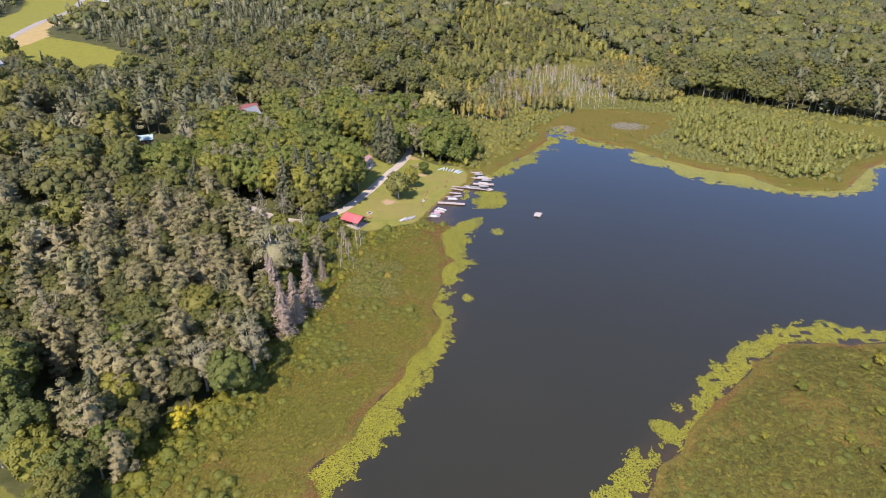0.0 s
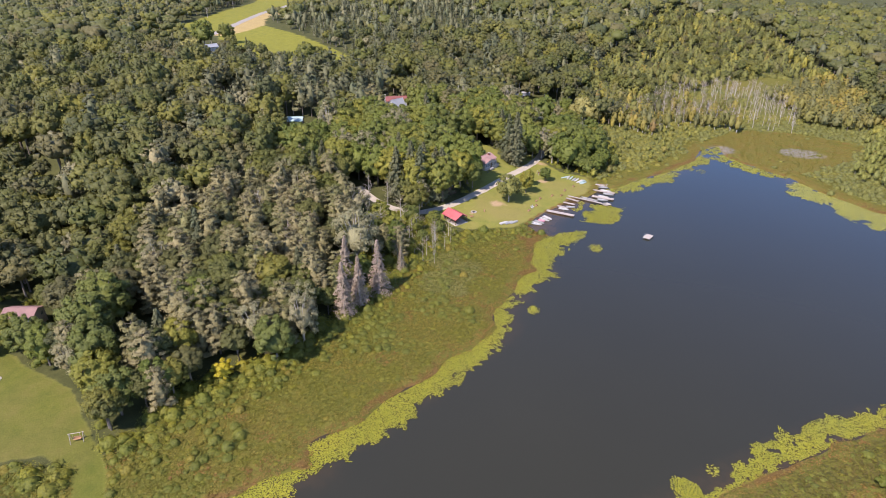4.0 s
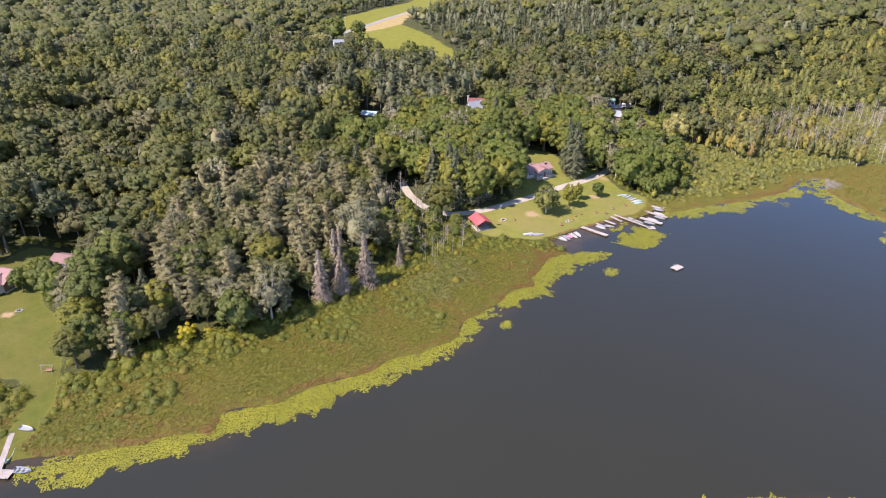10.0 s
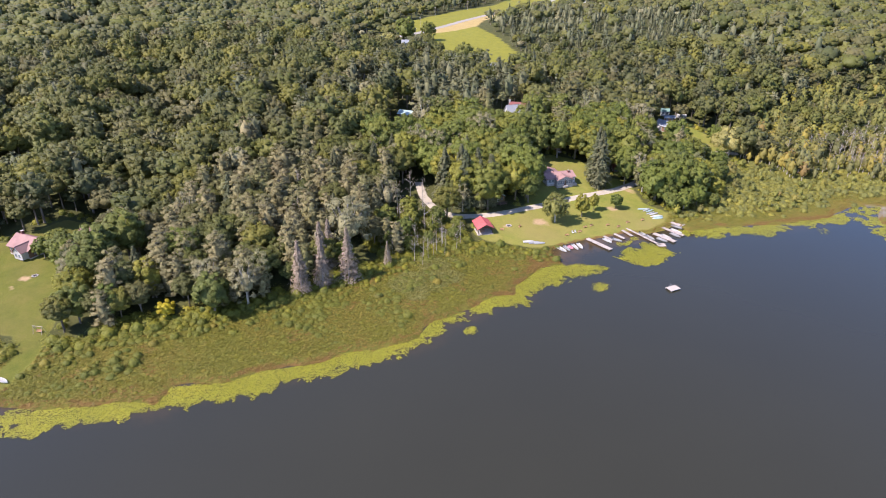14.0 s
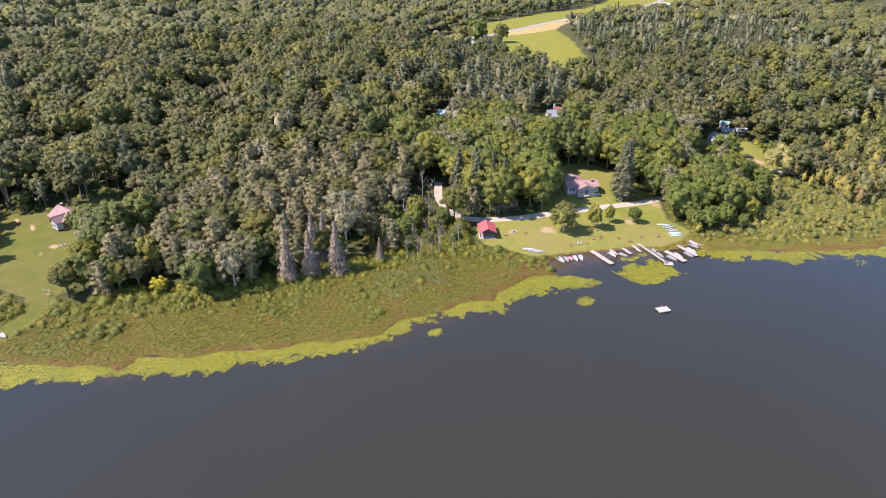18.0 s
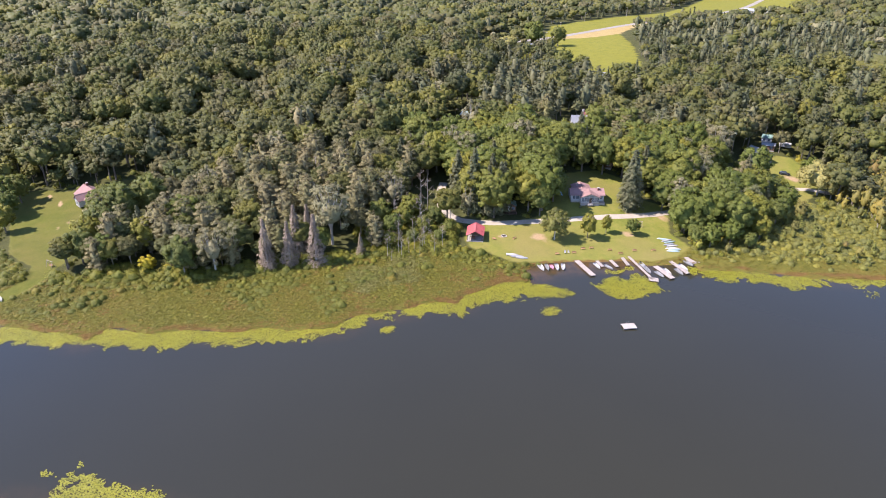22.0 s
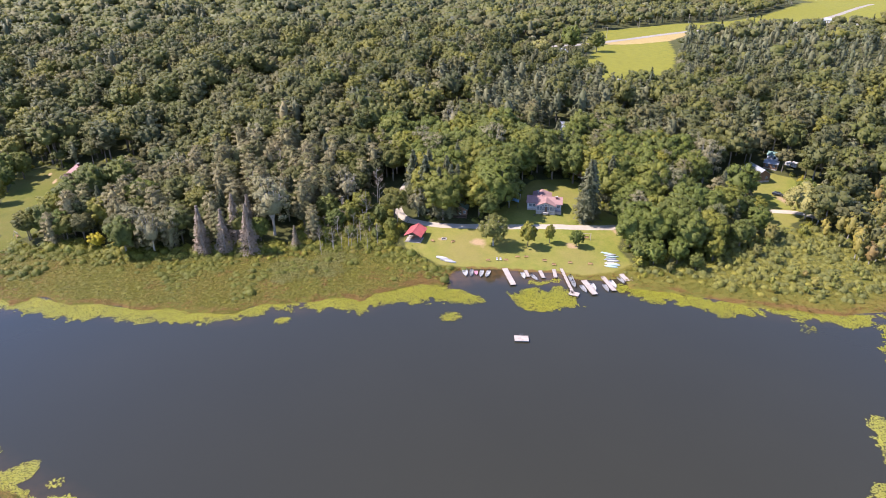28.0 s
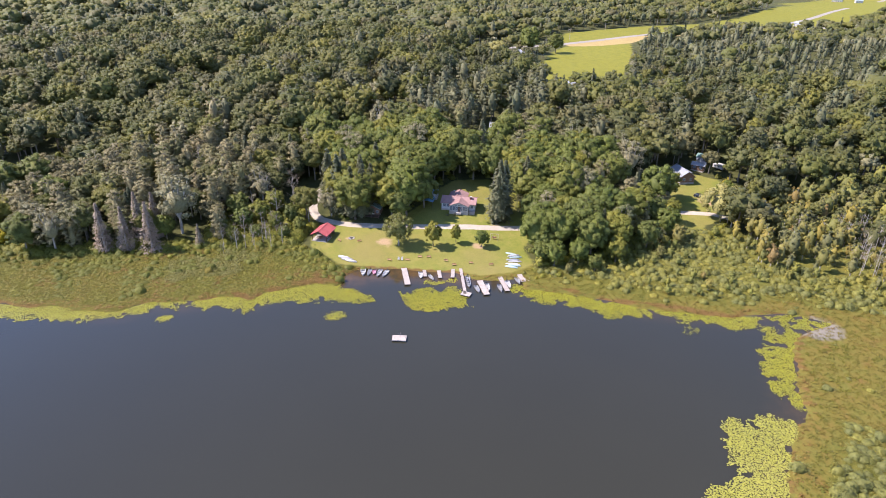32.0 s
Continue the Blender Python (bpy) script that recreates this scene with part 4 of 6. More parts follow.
for i, (x, y, s) in enumerate(((-37, 244, 1.28), (-44, 247, 1.3), (-50, 252, 1.25), (-41, 252, 0.9), (-34, 241, 0.8))):
    grow("maple", x, y, s, i + 1, "large spreading maple beside the lodge")
for i, (x, y, s) in enumerate(((-49, 221, 1.0), (-45, 225, 0.85), (-43, 229, 0.9), (-54, 224, 1.0), (-51, 230, 0.9), (-47, 233, 0.8), (-58, 219, 0.95))):
    grow("spruce", x, y, s * 1.3, i, "dark spruce standing along the gravel drive")
for i, (x, y, s) in enumerate(((-42, 141, 1.0), (-40.5, 148, 0.92), (-38, 156, 1.02), (-46.5, 152, 1.05), (-37, 171, 0.5), (-49, 157, 0.95))):
    grow("dead", x, y, s * 1.3, i, "", 0.86)
grow("grey", -49, 165, 1.4, 0, "wide rounded tree with thin grey twigs and few leaves")
grow("grey", -46, 125.5, 0.98, 1, "pale grey-green tree at the marsh edge")
grow("grey", -50, 132, 0.9, 0, "pale grey-green tree at the marsh edge")
grow("maple", -48.5, 116.5, 0.88, 0, "dense bright green maple standing at the marsh edge")
grow("maple", -46, 160, 0.6, 1, "bright green young maple behind dead spruces")
grow("gold", -57.5, 106.5, 0.62, 0, "bright yellow bush at the marsh edge")
grow("maple", -19.5, 293.5, 0.9, 3)
grow("grey", -15, 290.5, 0.9, 1, "brownish fading tree beside the drive")
for x, y, sc in ((8, 277.5, 0.5), (11, 281, 0.6), (4, 280, 0.7), (-1, 281, 0.8)):
    grow("maple", x, y, sc, 1)
grow("willow", -276, 378, 0.95, 0, "pale willow beside the far field")
grow("maple", -290, 411, 1.3, 0, "round maple standing by the far road")
grow("maple", -285, 431, 1.0, 2, "round maple standing by the far road")
grow("willow", -4, 359, 1.1)
for i, (x, y, s) in enumerate(((-117.5, 93, 0.5), (-113, 97, 0.7), (-106, 96.5, 0.75), (-99, 95, 0.75))):
    grow("maple", x, y, s, i, "leafy maple beside the house on the shore lawn")
for i, (x, y, s) in enumerate(((14, 302, 0.6), (8, 318, 0.7), (2, 330, 0.75), (18, 292, 0.4))):
    grow("maple", x, y, s, i)
grow("maple", -8.5, 339.5, 0.65, 1)
grow("maple", -28, 352, 0.75, 3)
grow("grey", -20, 344.5, 0.5, 0)
grow("maple", -17, 371, 0.62, 2, "round maple beside the cabin drive")
for i, (x, y, s) in enumerate(((-18.5, 287, 0.8), (-141, 66, 0.8), (-126, 63, 0.75), (-112, 63, 0.7), (-133, 60, 1.0))):
    grow("maple", x, y, s, i, "round leafy tree at the edge of the mown grass")
grow("yellow", 9, 330, 0.9, 0)
for i, (x, y, s) in enumerate(((12, 287, 0.4), (17, 283, 0.45), (6, 325, 0.7), (16, 318, 0.55), (-2, 321, 0.9))):
    grow("yellow", x, y, s, 0)

for i, (x, y, s) in enumerate(((-43, 178, 0.5), (-38, 182, 0.42), (-45, 186, 0.6), (-37, 190, 0.38), (-49, 192, 0.62), (-42, 197, 0.5), (-34, 199, 0.36), (-46, 203, 0.52), (-54, 185, 0.7), (-38, 205, 0.42), (-56, 198, 0.62))):
    grow("maple", x, y, s, i, "young green tree in the thicket by the drive")
for i, (x, y, s) in enumerate(((-52, 190, 1.0), (-48, 198, 1.15), (-56, 205, 1.2), (-45, 209, 1.0), (-60, 196, 1.25), (-64, 206, 1.2), (-40, 186, 0.8), (-58, 178, 1.2), (-66, 190, 1.1), (-34, 193, 0.75), (-70, 160, 1.3), (-88, 172, 1.3))):
    grow("bare", x, y, s, i)
for i, (x, y, s) in enumerate(((-84, 96, 1.0), (-92, 102, 1.1), (-78, 90.5, 0.85), (-71, 88, 0.8), (-66, 95, 0.75), (-96, 112, 1.15), (-76, 121, 1.0), (-70, 108, 0.85))):
    grow("maple", x, y, s, i, "tall dark maple round a shaded gap in the wood")
nx, ny = scatter(*NEAR_X, *NEAR_Y, 5.6)
sel = wooded(nx, ny) & (shore_range(nx, ny) < 112) & (outside_distance(LOWLAND, nx, ny) > 2.5) & (outside_distance(LAWN, nx, ny) > 3)
for hx, hy, r in ((-84, 110, 9), (-84, 96, 4), (-92, 102, 4), (-76, 93, 5), (-45, 193, 15), (-62, 207, 8), (-70, 212, 7), (-58.5, 107, 5), (-30, 209, 11), (-26, 201, 8), (-120, 107, 7), (-114, 105, 7), (-107, 100, 9), (-37, 244, 4), (-44, 247, 5), (-49, 165, 9), (-17.5, 236, 5), (2, 288, 6), (-24, 275, 5)):
    sel &= np.hypot(nx - hx, ny - hy) > r
nx, ny = nx[sel], ny[sel]
order = np.argsort(shore_range(nx, ny))
nx, ny = nx[order], ny[order]
share = pine_share(nx, ny)
draw = RNG.uniform(0, 1, len(nx))
count = {"maple": 0, "pine": 0}
rest = []
for i in range(len(nx)):
    edge = float(outside_distance(LOWLAND, nx[i:i + 1], ny[i:i + 1])[0])
    if draw[i] < share[i]:
        k = "pine" if RNG.uniform() < 0.94 else "spruce"
    else:
        k = ("maple" if ny[i] > 222 else "hardwood") if RNG.uniform() < 0.86 else ("grey" if RNG.uniform() < 0.8 else "spruce")
    c = "pine" if k in ("pine", "spruce") else "maple"
    if count[c] < 250:
        count[c] += 1
        s = RNG.uniform(0.75, 1.12) * (0.75 if edge < 5 else 0.9 if edge < 10 else 1.0)
        grow(k, nx[i], ny[i], s * (1.0 if c == "pine" else 1.12 if ny[i] > 222 else 0.92), i)
    else:
        rest.append(i)
for lst in kinds.values():
    for kroot in lst:
        remove(kroot)

# the rest of the wood, as masses
def forest(name, x, y, mp, pp, label, size=1.0):
    size = size * np.where((x < -110) & (y > 420), 0.74, 1.0)
    size = size * np.where((outside_distance(FIELD, x, y) < 60) & (y < 440) & (x < -170), 0.62, 1.0)
    sh = pine_share(x, y)
    d = RNG.uniform(0, 1, len(x))
    pn = d < sh
    yl = (~pn) & (d > 0.95)
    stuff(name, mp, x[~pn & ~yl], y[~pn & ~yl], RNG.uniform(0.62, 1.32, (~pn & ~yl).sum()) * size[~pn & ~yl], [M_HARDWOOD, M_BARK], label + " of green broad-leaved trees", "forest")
    if yl.any():
        stuff(name, mp, x[yl], y[yl], RNG.uniform(0.6, 0.9, yl.sum()) * size[yl], [M_GREYTREE, M_BARK], label + " of fading greyish trees", "forest")
    west_wood = (x > -135) & (x < -30) & (y < 225)
    for w, m, lab in ((pn & west_wood, M_PINE, " of grey-green pines"), (pn & ~west_wood, M_SPRUCE, " of dark conifers")):
        if w.any():
            stuff(name, pp, x[w], y[w], RNG.uniform(0.65, 1.2, w.sum()) * size[w], [m, M_BARK], label + lab, "forest")


mx, my = scatter(-370, 345, 10, 530, 7.2)
dd = np.hypot(mx + 0, my - 120)
ok = wooded(mx, my) & ~((mx > NEAR_X[0]) & (mx < NEAR_X[1]) & (my > NEAR_Y[0]) & (my < NEAR_Y[1]) & (shore_range(mx, my) < 112)) & (dd < 400) & (my > 0.3 * mx + 95) & (my > 1.3 * mx - 60)
mx, my = np.concatenate([mx[ok], nx[rest]]), np.concatenate([my[ok], ny[rest]])
forest("forest", mx, my, Q_MAPLE, Q_PINE + Q_SPRUCE[:1], "dense wood")
fx, fy = scatter(-1000, 820, -220, 1150, 9.4)
ok = wooded(fx, fy, 5) & (np.hypot(fx, fy - 120) >= 400) & (fy > 0.3 * fx + 95) & (fy > 1.3 * fx - 60) & (np.hypot(fx - 175, fy - 188) < 1000) & ((np.hypot(fx, fy) < 880) | (fx < -250))
forest("distant_forest", fx[ok], fy[ok], R_MAPLE, R_PINE, "far wood", 1.08)

# ---------------------------------------------------------------- marsh growth
def tuft(h, r, k):
    """A low tussock of leaning blades."""
    a, q = RNG.uniform(0, 6.28, k), np.sqrt(RNG.uniform(0, 1, k)) * r
    p = np.stack([np.cos(a) * q, np.sin(a) * q, h * RNG.uniform(0.3, 0.9, k)], -1)
    nn = np.stack([np.cos(a), np.sin(a), RNG.uniform(1.4, 3.0, k)], -1)
    return Plant(None, [leaf_tris(p, nn, 0.15, 0.8, None, nn + np.array([0, 0, 1.5]), 0.12)])


TUFTS = [tuft(0.5, 0.75, 12) for _ in range(8)]
MARSH_GAP = [(-60, 66), (-47, 60), (-44, 54), (-54, 53), (-61, 60)]


def marsh_points(x0, x1, y0, y1, step):
    x, y = scatter(x0, x1, y0, y1, step)
    wob = (vnoise(x, y, 7, 3) - 0.5) * 2.0 + (vnoise(x, y, 2.5, 5) - 0.5) * 0.9
    s = shore_range(x, y) + wob
    ok = (s > 0.1) & (outside_distance(LOWLAND, x, y) < 2) & (outside_distance(LAWN, x, y) > 1) & (outside_distance(LEFT_LAWN, x, y) > 0.5) & ~inside(MARSH_GAP, x, y)
    return x[ok], y[ok], s[ok]


ax_, ay_, as_ = marsh_points(-110, 20, 40, 232, 1.0)
bx_, by_, bs_ = marsh_points(28, 175, 45, 152, 1.0)
w = RNG.uniform(0, 1, len(bx_)) < np.minimum(np.clip((172 - bx_) / 45, 0, 1), np.clip((by_ - 45) / 30, 0, 1)) + (vnoise(bx_, by_, 9, 88) - 0.5) * 0.5
bx_, by_, bs_ = bx_[w], by_[w], bs_[w]
cx_, cy_, cs_ = marsh_points(5, 215, 240, 380, 1.5)
w = (cs_ < 16) | inside(MEADOW, cx_, cy_)
cx_, cy_, cs_ = cx_[w], cy_[w], cs_[w]
tx, ty, ts = np.concatenate([ax_, bx_, cx_]), np.concatenate([ay_, by_, cy_]), np.concatenate([as_, bs_, cs_])
patchy = vnoise(tx, ty, 8, 71) * 0.6 + vnoise(tx, ty, 3.2, 72) * 0.4
rusty = ((ts < 2.6) & (ty > 255) & (vnoise(tx, ty, 9, 31) > 0.2)) | ((ts < 2.5) & (vnoise(tx, ty, 6, 31) > 0.06)) | ((patchy > 0.72) & (ty < 240)) | ((np.hypot(tx + 3, ty - 208) < 7) & (vnoise(tx, ty, 3, 2) > 0.4))
tint = np.clip(vnoise(tx, ty, 11, 33) * 0.6 + vnoise(tx, ty, 4, 34) * 0.25 + RNG.uniform(0, 0.15, len(tx)), 0, 0.99)
south = (tx > 25) & (ty < 156)
for w, m, lab in ((~rusty & ~south, M_SEDGE, "thick yellow-green marsh grass along the shore"), (~rusty & south, M_OLIVESEDGE, "olive and brownish marsh grass on the low point")):
    stuff("marsh_grass", TUFTS, tx[w], ty[w], RNG.uniform(0.7, 1.3, w.sum()), [m], lab, "marsh grass", tint=tint[w])
stuff("rusty_sedge", TUFTS, tx[rusty], ty[rusty], RNG.uniform(0.7, 1.15, rusty.sum()), [M_RUST], "rust-brown sedge fringe at the water's edge", "marsh grass")

rx_, ry_, rs_ = marsh_points(-36, -6, 150, 196, 0.8)
w = np.hypot((rx_ + 22) / 9, (ry_ - 172) / 17) + (vnoise(rx_, ry_, 5, 15) - 0.5) * 0.9 < 0.85
stuff("reeds", TUFTS, rx_[w], ry_[w], RNG.uniform(0.9, 1.5, w.sum()), [M_REED], "patch of pale grey-green reeds in the marsh", "reeds")
# bushes along the foot of the wood
hx_, hy_ = scatter(-75, 30, 60, 350, 2.1)
hd = outside_distance(LOWLAND, hx_, hy_)
ok = (hd > -9) & (hd < 5) & (RNG.uniform(0, 1, len(hx_)) < np.where(hd > -3, 0.95, 0.5)) & (outside_distance(LAWN, hx_, hy_) > 2) & (outside_distance(LEFT_LAWN, hx_, hy_) > 1.5) & (line_distance(DRIVE, hx_, hy_) > 3.5) & (np.hypot(hx_ + 30, hy_ - 210) > 8) & (outside_distance(LAKE, hx_, hy_) > 4) & (outside_distance(CABIN_LAWN, hx_, hy_) > 2)
hx_, hy_ = hx_[ok], hy_[ok]
stuff("bushes", S_BUSH, hx_, hy_, RNG.uniform(0.25, 0.95, len(hx_)) * np.where(hd[ok] > -2, 1.1, 0.6), [M_SHRUB], "green and yellowish bushes at the foot of the wood", "shrubs")
kx_, ky_ = scatter(70, 300, 300, 545, 2.8)
kd = outside_distance(LOWLAND, kx_, ky_)
ok = (kd > -4) & (kd < 5) & (ky_ > 0.3 * kx_ + 95)
stuff("bushes", S_BUSH, kx_[ok], ky_[ok], RNG.uniform(0.5, 1.3, ok.sum()), [M_ALDER], "tall bushes along the eastern edge of the forest", "shrubs")
# undergrowth round the clearings
ux, uy = scatter(-165, 15, 55, 395, 2.6)
ud = np.minimum.reduce([outside_distance(p, ux, uy) for p in (LEFT_LAWN, LAWN, CABIN_LAWN)])
ok = (ud > 1.2) & (ud < 6.5) & (outside_distance(LOWLAND, ux, uy) > 1) & (RNG.uniform(0, 1, len(ux)) < 0.55) & (line_distance(DRIVE, ux, uy) > 3.2) & (line_distance(CABIN_DRIVE, ux, uy) > 3.2)
for hx, hy, r in ((-37, 265, 10), (-42, 254, 5), (-43, 233, 7), (-32, 212, 6), (-47, 257, 4), (-126, 92, 9), (-126, 110, 8), (-41, 368, 9), (-24, 365, 4), (-47, 384, 9)):
    ok &= np.hypot(ux - hx, uy - hy) > r
ux, uy = ux[ok], uy[ok]
stuff("bushes", S_BUSH, ux, uy, RNG.uniform(0.25, 0.8, len(ux)), [M_SHRUB], "green undergrowth along the edges of the clearings", "shrubs")
vx_, vy_ = scatter(-300, -20, 225, 420, 3.2)
gd_ = np.minimum.reduce([line_distance([p, q], vx_, vy_) - w for p, q, w in GAPS])
ok = (gd_ < 1) & (np.minimum.reduce([np.hypot(vx_ - p[0], vy_ - p[1]) for p, q, w in GAPS]) > 10) & (outside_distance(LAWN, vx_, vy_) > 2) & (outside_distance(CABIN_LAWN, vx_, vy_) > 2) & (line_distance(CABIN_DRIVE, vx_, vy_) > 4)
stuff("bushes", S_BUSH, vx_[ok], vy_[ok], RNG.uniform(0.3, 0.9, ok.sum()), [M_SHRUB], "green undergrowth in the gaps before the houses", "shrubs")
qx_, qy_ = scatter(-66, -26, 174, 212, 2.0)
ok = (np.hypot(qx_ + 46, qy_ - 193) < 19) & (outside_distance(LOWLAND, qx_, qy_) > 0) & (outside_distance(LAWN, qx_, qy_) > 2) & (line_distance(DRIVE, qx_, qy_) > 3.2) & (np.hypot(qx_ + 31, qy_ - 211) > 7)
stuff("bushes", S_BUSH, qx_[ok], qy_[ok], RNG.uniform(0.35, 1.2, ok.sum()), [M_SHRUB], "bright green thicket between the wood and the drive", "shrubs")
# shrubs: denser towards the wood and in the alder swamp north-east of the docks
sx, sy, ss = marsh_points(-125, 215, 40, 470, 2.0)
low = -outside_distance(LOWLAND, sx, sy)
dens = np.where(sx < 20, np.where(sy < 235, np.clip(1.15 - low / 10, 0, 1) + 0.7 * (vnoise(sx, sy, 11, 18) > 0.66) * (ss > 5), np.clip((ss - 5) / 14, 0.05, 0.95)), np.clip((ss - 7) / 15, 0.05, 0.92))
north = (sx > 24) & (sy > 262)
dens = np.where(north, np.where((outside_distance(MEADOW, sx, sy) < 0) | (ss < 8), 0.012, 0.96), dens)
swamp = (sx > 8) & (sx < 66) & (sy > 262) & (ss < 40) & ~inside(MEADOW, sx, sy)
dens = np.where(swamp, np.clip((ss - 5) / 9, 0.06, 1.0) * np.where(vnoise(sx, sy, 13, 19) > 0.3, 1.0, 0.25), dens)
near_right = (sy < 155) & (sx > 20)
dens = np.where(near_right, 0.012 + 0.08 * (vnoise(sx, sy, 12, 8) > 0.62), dens)
ok = RNG.uniform(0, 1, len(sx)) < dens
sx, sy = sx[ok], sy[ok]
big = (RNG.uniform(0, 1, len(sx)) < np.where(sy > 240, 0.3, 0.1) + 0.35 * (vnoise(sx, sy, 14, 27) > 0.6)) & ~((sy < 155) & (sx > 20))
tint = np.clip(vnoise(sx, sy, 25, 41) * 0.6 + RNG.uniform(0, 0.4, len(sx)), 0, 0.99)
for w, m, lab in ((~big & (sy < 240), M_MARSHSHRUB, "low green and yellowish marsh shrubs"), (~big & (sy >= 240), M_ALDER, "low grey-green alder shrubs")):
    stuff("shrubs", S_SHRUB, sx[w], sy[w], RNG.uniform(0.3, 0.85, w.sum()), [m], lab, "shrubs", tint=tint[w])
for w, m, lab in ((big & (sy < 240), M_MARSHSHRUB, "taller green bushes in the marsh"), (big & (sy >= 240), M_ALDER, "taller alder and willow bushes")):
    stuff("bushes", S_BUSH, sx[w], sy[w], RNG.uniform(0.3, 0.8, w.sum()), [m], lab, "shrubs", tint=tint[w])
lx, ly, ls = marsh_points(-120, 20, 40, 232, 1.35)
keep = (RNG.uniform(0, 1, len(lx)) < 0.25 + 0.6 * vnoise(lx, ly, 10, 91)) & (ls > 3)
lx, ly = lx[keep], ly[keep]
stuff("low_scrub", S_LOW, lx, ly, RNG.uniform(0.25, 0.8, len(lx)), [M_SCRUB], "low mixed scrub growing through the marsh", "shrubs", tint=np.clip(vnoise(lx, ly, 18, 43) * 0.7 + RNG.uniform(0, 0.3, len(lx)), 0, 0.99))
px_, py_, ps_ = marsh_points(-120, 120, 40, 232, 1.7)
keep = (vnoise(px_, py_, 9, 95) * 0.65 + vnoise(px_, py_, 3, 96) * 0.35 > np.where(px_ > 25, 0.5, 0.55)) & (ps_ > 3.5)
px_, py_ = px_[keep], py_[keep]
stuff("low_shrubs", S_LOW, px_, py_, RNG.uniform(0.35, 0.9, len(px_)), [M_MARSHSHRUB], "patches of green low shrubs in the marsh", "shrubs")
lx, ly, ls = marsh_points(28, 125, 60, 152, 2.0)
keep = (RNG.uniform(0, 1, len(lx)) < 0.05 + 0.4 * vnoise(lx, ly, 9, 93)) & (ls > 4)
lx, ly = lx[keep], ly[keep]
stuff("low_scrub", S_LOW, lx, ly, RNG.uniform(0.35, 0.9, len(lx)), [M_SCRUB], "low mixed scrub growing through the marsh", "shrubs", tint=np.clip(vnoise(lx, ly, 18, 43) * 0.7 + RNG.uniform(0, 0.3, len(lx)), 0, 0.99))
# yellowing young trees and dead stems in the swamp beyond
yx, yy = scatter(95, 250, 255, 525, 3.5)
for poly, m, lab, lo, hi in ((YOUNG_WOOD, M_YOUNG, "young yellow-green trees crowding the low shore", 0.3, 0.75), (YELLOW_WOOD, M_YELLOW, "yellowing young swamp trees", 0.5, 1.15)):
    ok = (outside_distance(poly, yx, yy) < (vnoise(yx, yy, 8, 51) - 0.5) * 10) & (shore_range(yx, yy) > 12)
    stuff("swamp_trees", T_SWAMP, yx[ok], yy[ok], RNG.uniform(lo, hi, ok.sum()), [m, M_BARK], lab, "trees", tint=np.clip(vnoise(yx[ok], yy[ok], 16, 53) * 0.7 + RNG.uniform(0, 0.3, ok.sum()), 0, 0.99))
zx, zy = scatter(8, 75, 262, 372, 4.4)
ok = (outside_distance(LOWLAND, zx, zy) < 0) & (shore_range(zx, zy) > 9) & (outside_distance(MEADOW, zx, zy) > 3) & (RNG.uniform(0, 1, len(zx)) < 0.25 + 0.5 * (vnoise(zx, zy, 12, 66) > 0.5))
stuff("swamp_trees", T_SWAMP, zx[ok], zy[ok], RNG.uniform(0.2, 0.48, ok.sum()), [M_YOUNG, M_BARK], "small yellow-green trees among the alder bushes", "trees")
gx, gy = scatter(-18, 160, 355, 770, 5.4)
ok = inside(SWAMP_WOOD, gx, gy) & (outside_distance(LOWLAND, gx, gy) > -3) & (vnoise(gx, gy, 22, 61) > 0.14) & (outside_distance(CABIN_LAWN, gx, gy) > 3)
gx, gy = gx[ok], gy[ok]
gd = vnoise(gx, gy, 26, 62) * 0.5 + RNG.uniform(0, 0.5, len(gx))
for w, p, m, lo, hi, lab in ((gd > 0.72, T_SWAMP, M_YELLOW, 0.4, 1.0, "yellowing young trees in the swamp behind the lake"), ((gd <= 0.72) & (gd > 0.42), T_SWAMP, M_ALDER, 0.35, 1.25, "green young trees in the swamp behind the lake"),
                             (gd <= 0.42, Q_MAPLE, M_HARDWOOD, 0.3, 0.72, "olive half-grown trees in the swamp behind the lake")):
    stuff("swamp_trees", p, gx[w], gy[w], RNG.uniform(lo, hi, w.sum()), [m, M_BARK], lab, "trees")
gx, gy = scatter(-10, 78, 350, 420, 4.0)
ok = ((outside_distance(LOWLAND, gx, gy) < 9) | inside(SWAMP_WOOD, gx, gy)) & (shore_range(gx, gy) > 27) & (RNG.uniform(0, 1, len(gx)) < 0.3 + 0.7 * vnoise(gx, gy, 12, 57)) & (outside_distance(CABIN_LAWN, gx, gy) > 3)
stuff("swamp_trees", T_SWAMP[3:], gx[ok], gy[ok], RNG.uniform(0.5, 1.1, ok.sum()), [M_YELLOW, M_PALEBARK], "slender yellow-green young trees with pale stems", "trees")
dx_, dy_ = scatter(0, 105, 375, 470, 3.8)
ok = (RNG.uniform(0, 1, len(dx_)) < 0.85 * vnoise(dx_, dy_, 14, 5)) & (outside_distance(LOWLAND, dx_, dy_) < 5)
stuff("dead_stems", P_BARE, dx_[ok], dy_[ok], RNG.uniform(0.6, 1.0, ok.sum()), [M_DEAD, M_PALEBARK], "pale bare dead stems standing in the swamp", "dead trees")
ex_, ey_ = scatter(-46, -27, 178, 200, 4.2)
stuff("bare_saplings", P_BARE, ex_, ey_, RNG.uniform(0.4, 0.8, len(ex_)), [M_DEAD, M_PALEBARK], "thin bare saplings at the end of the wood", "saplings")

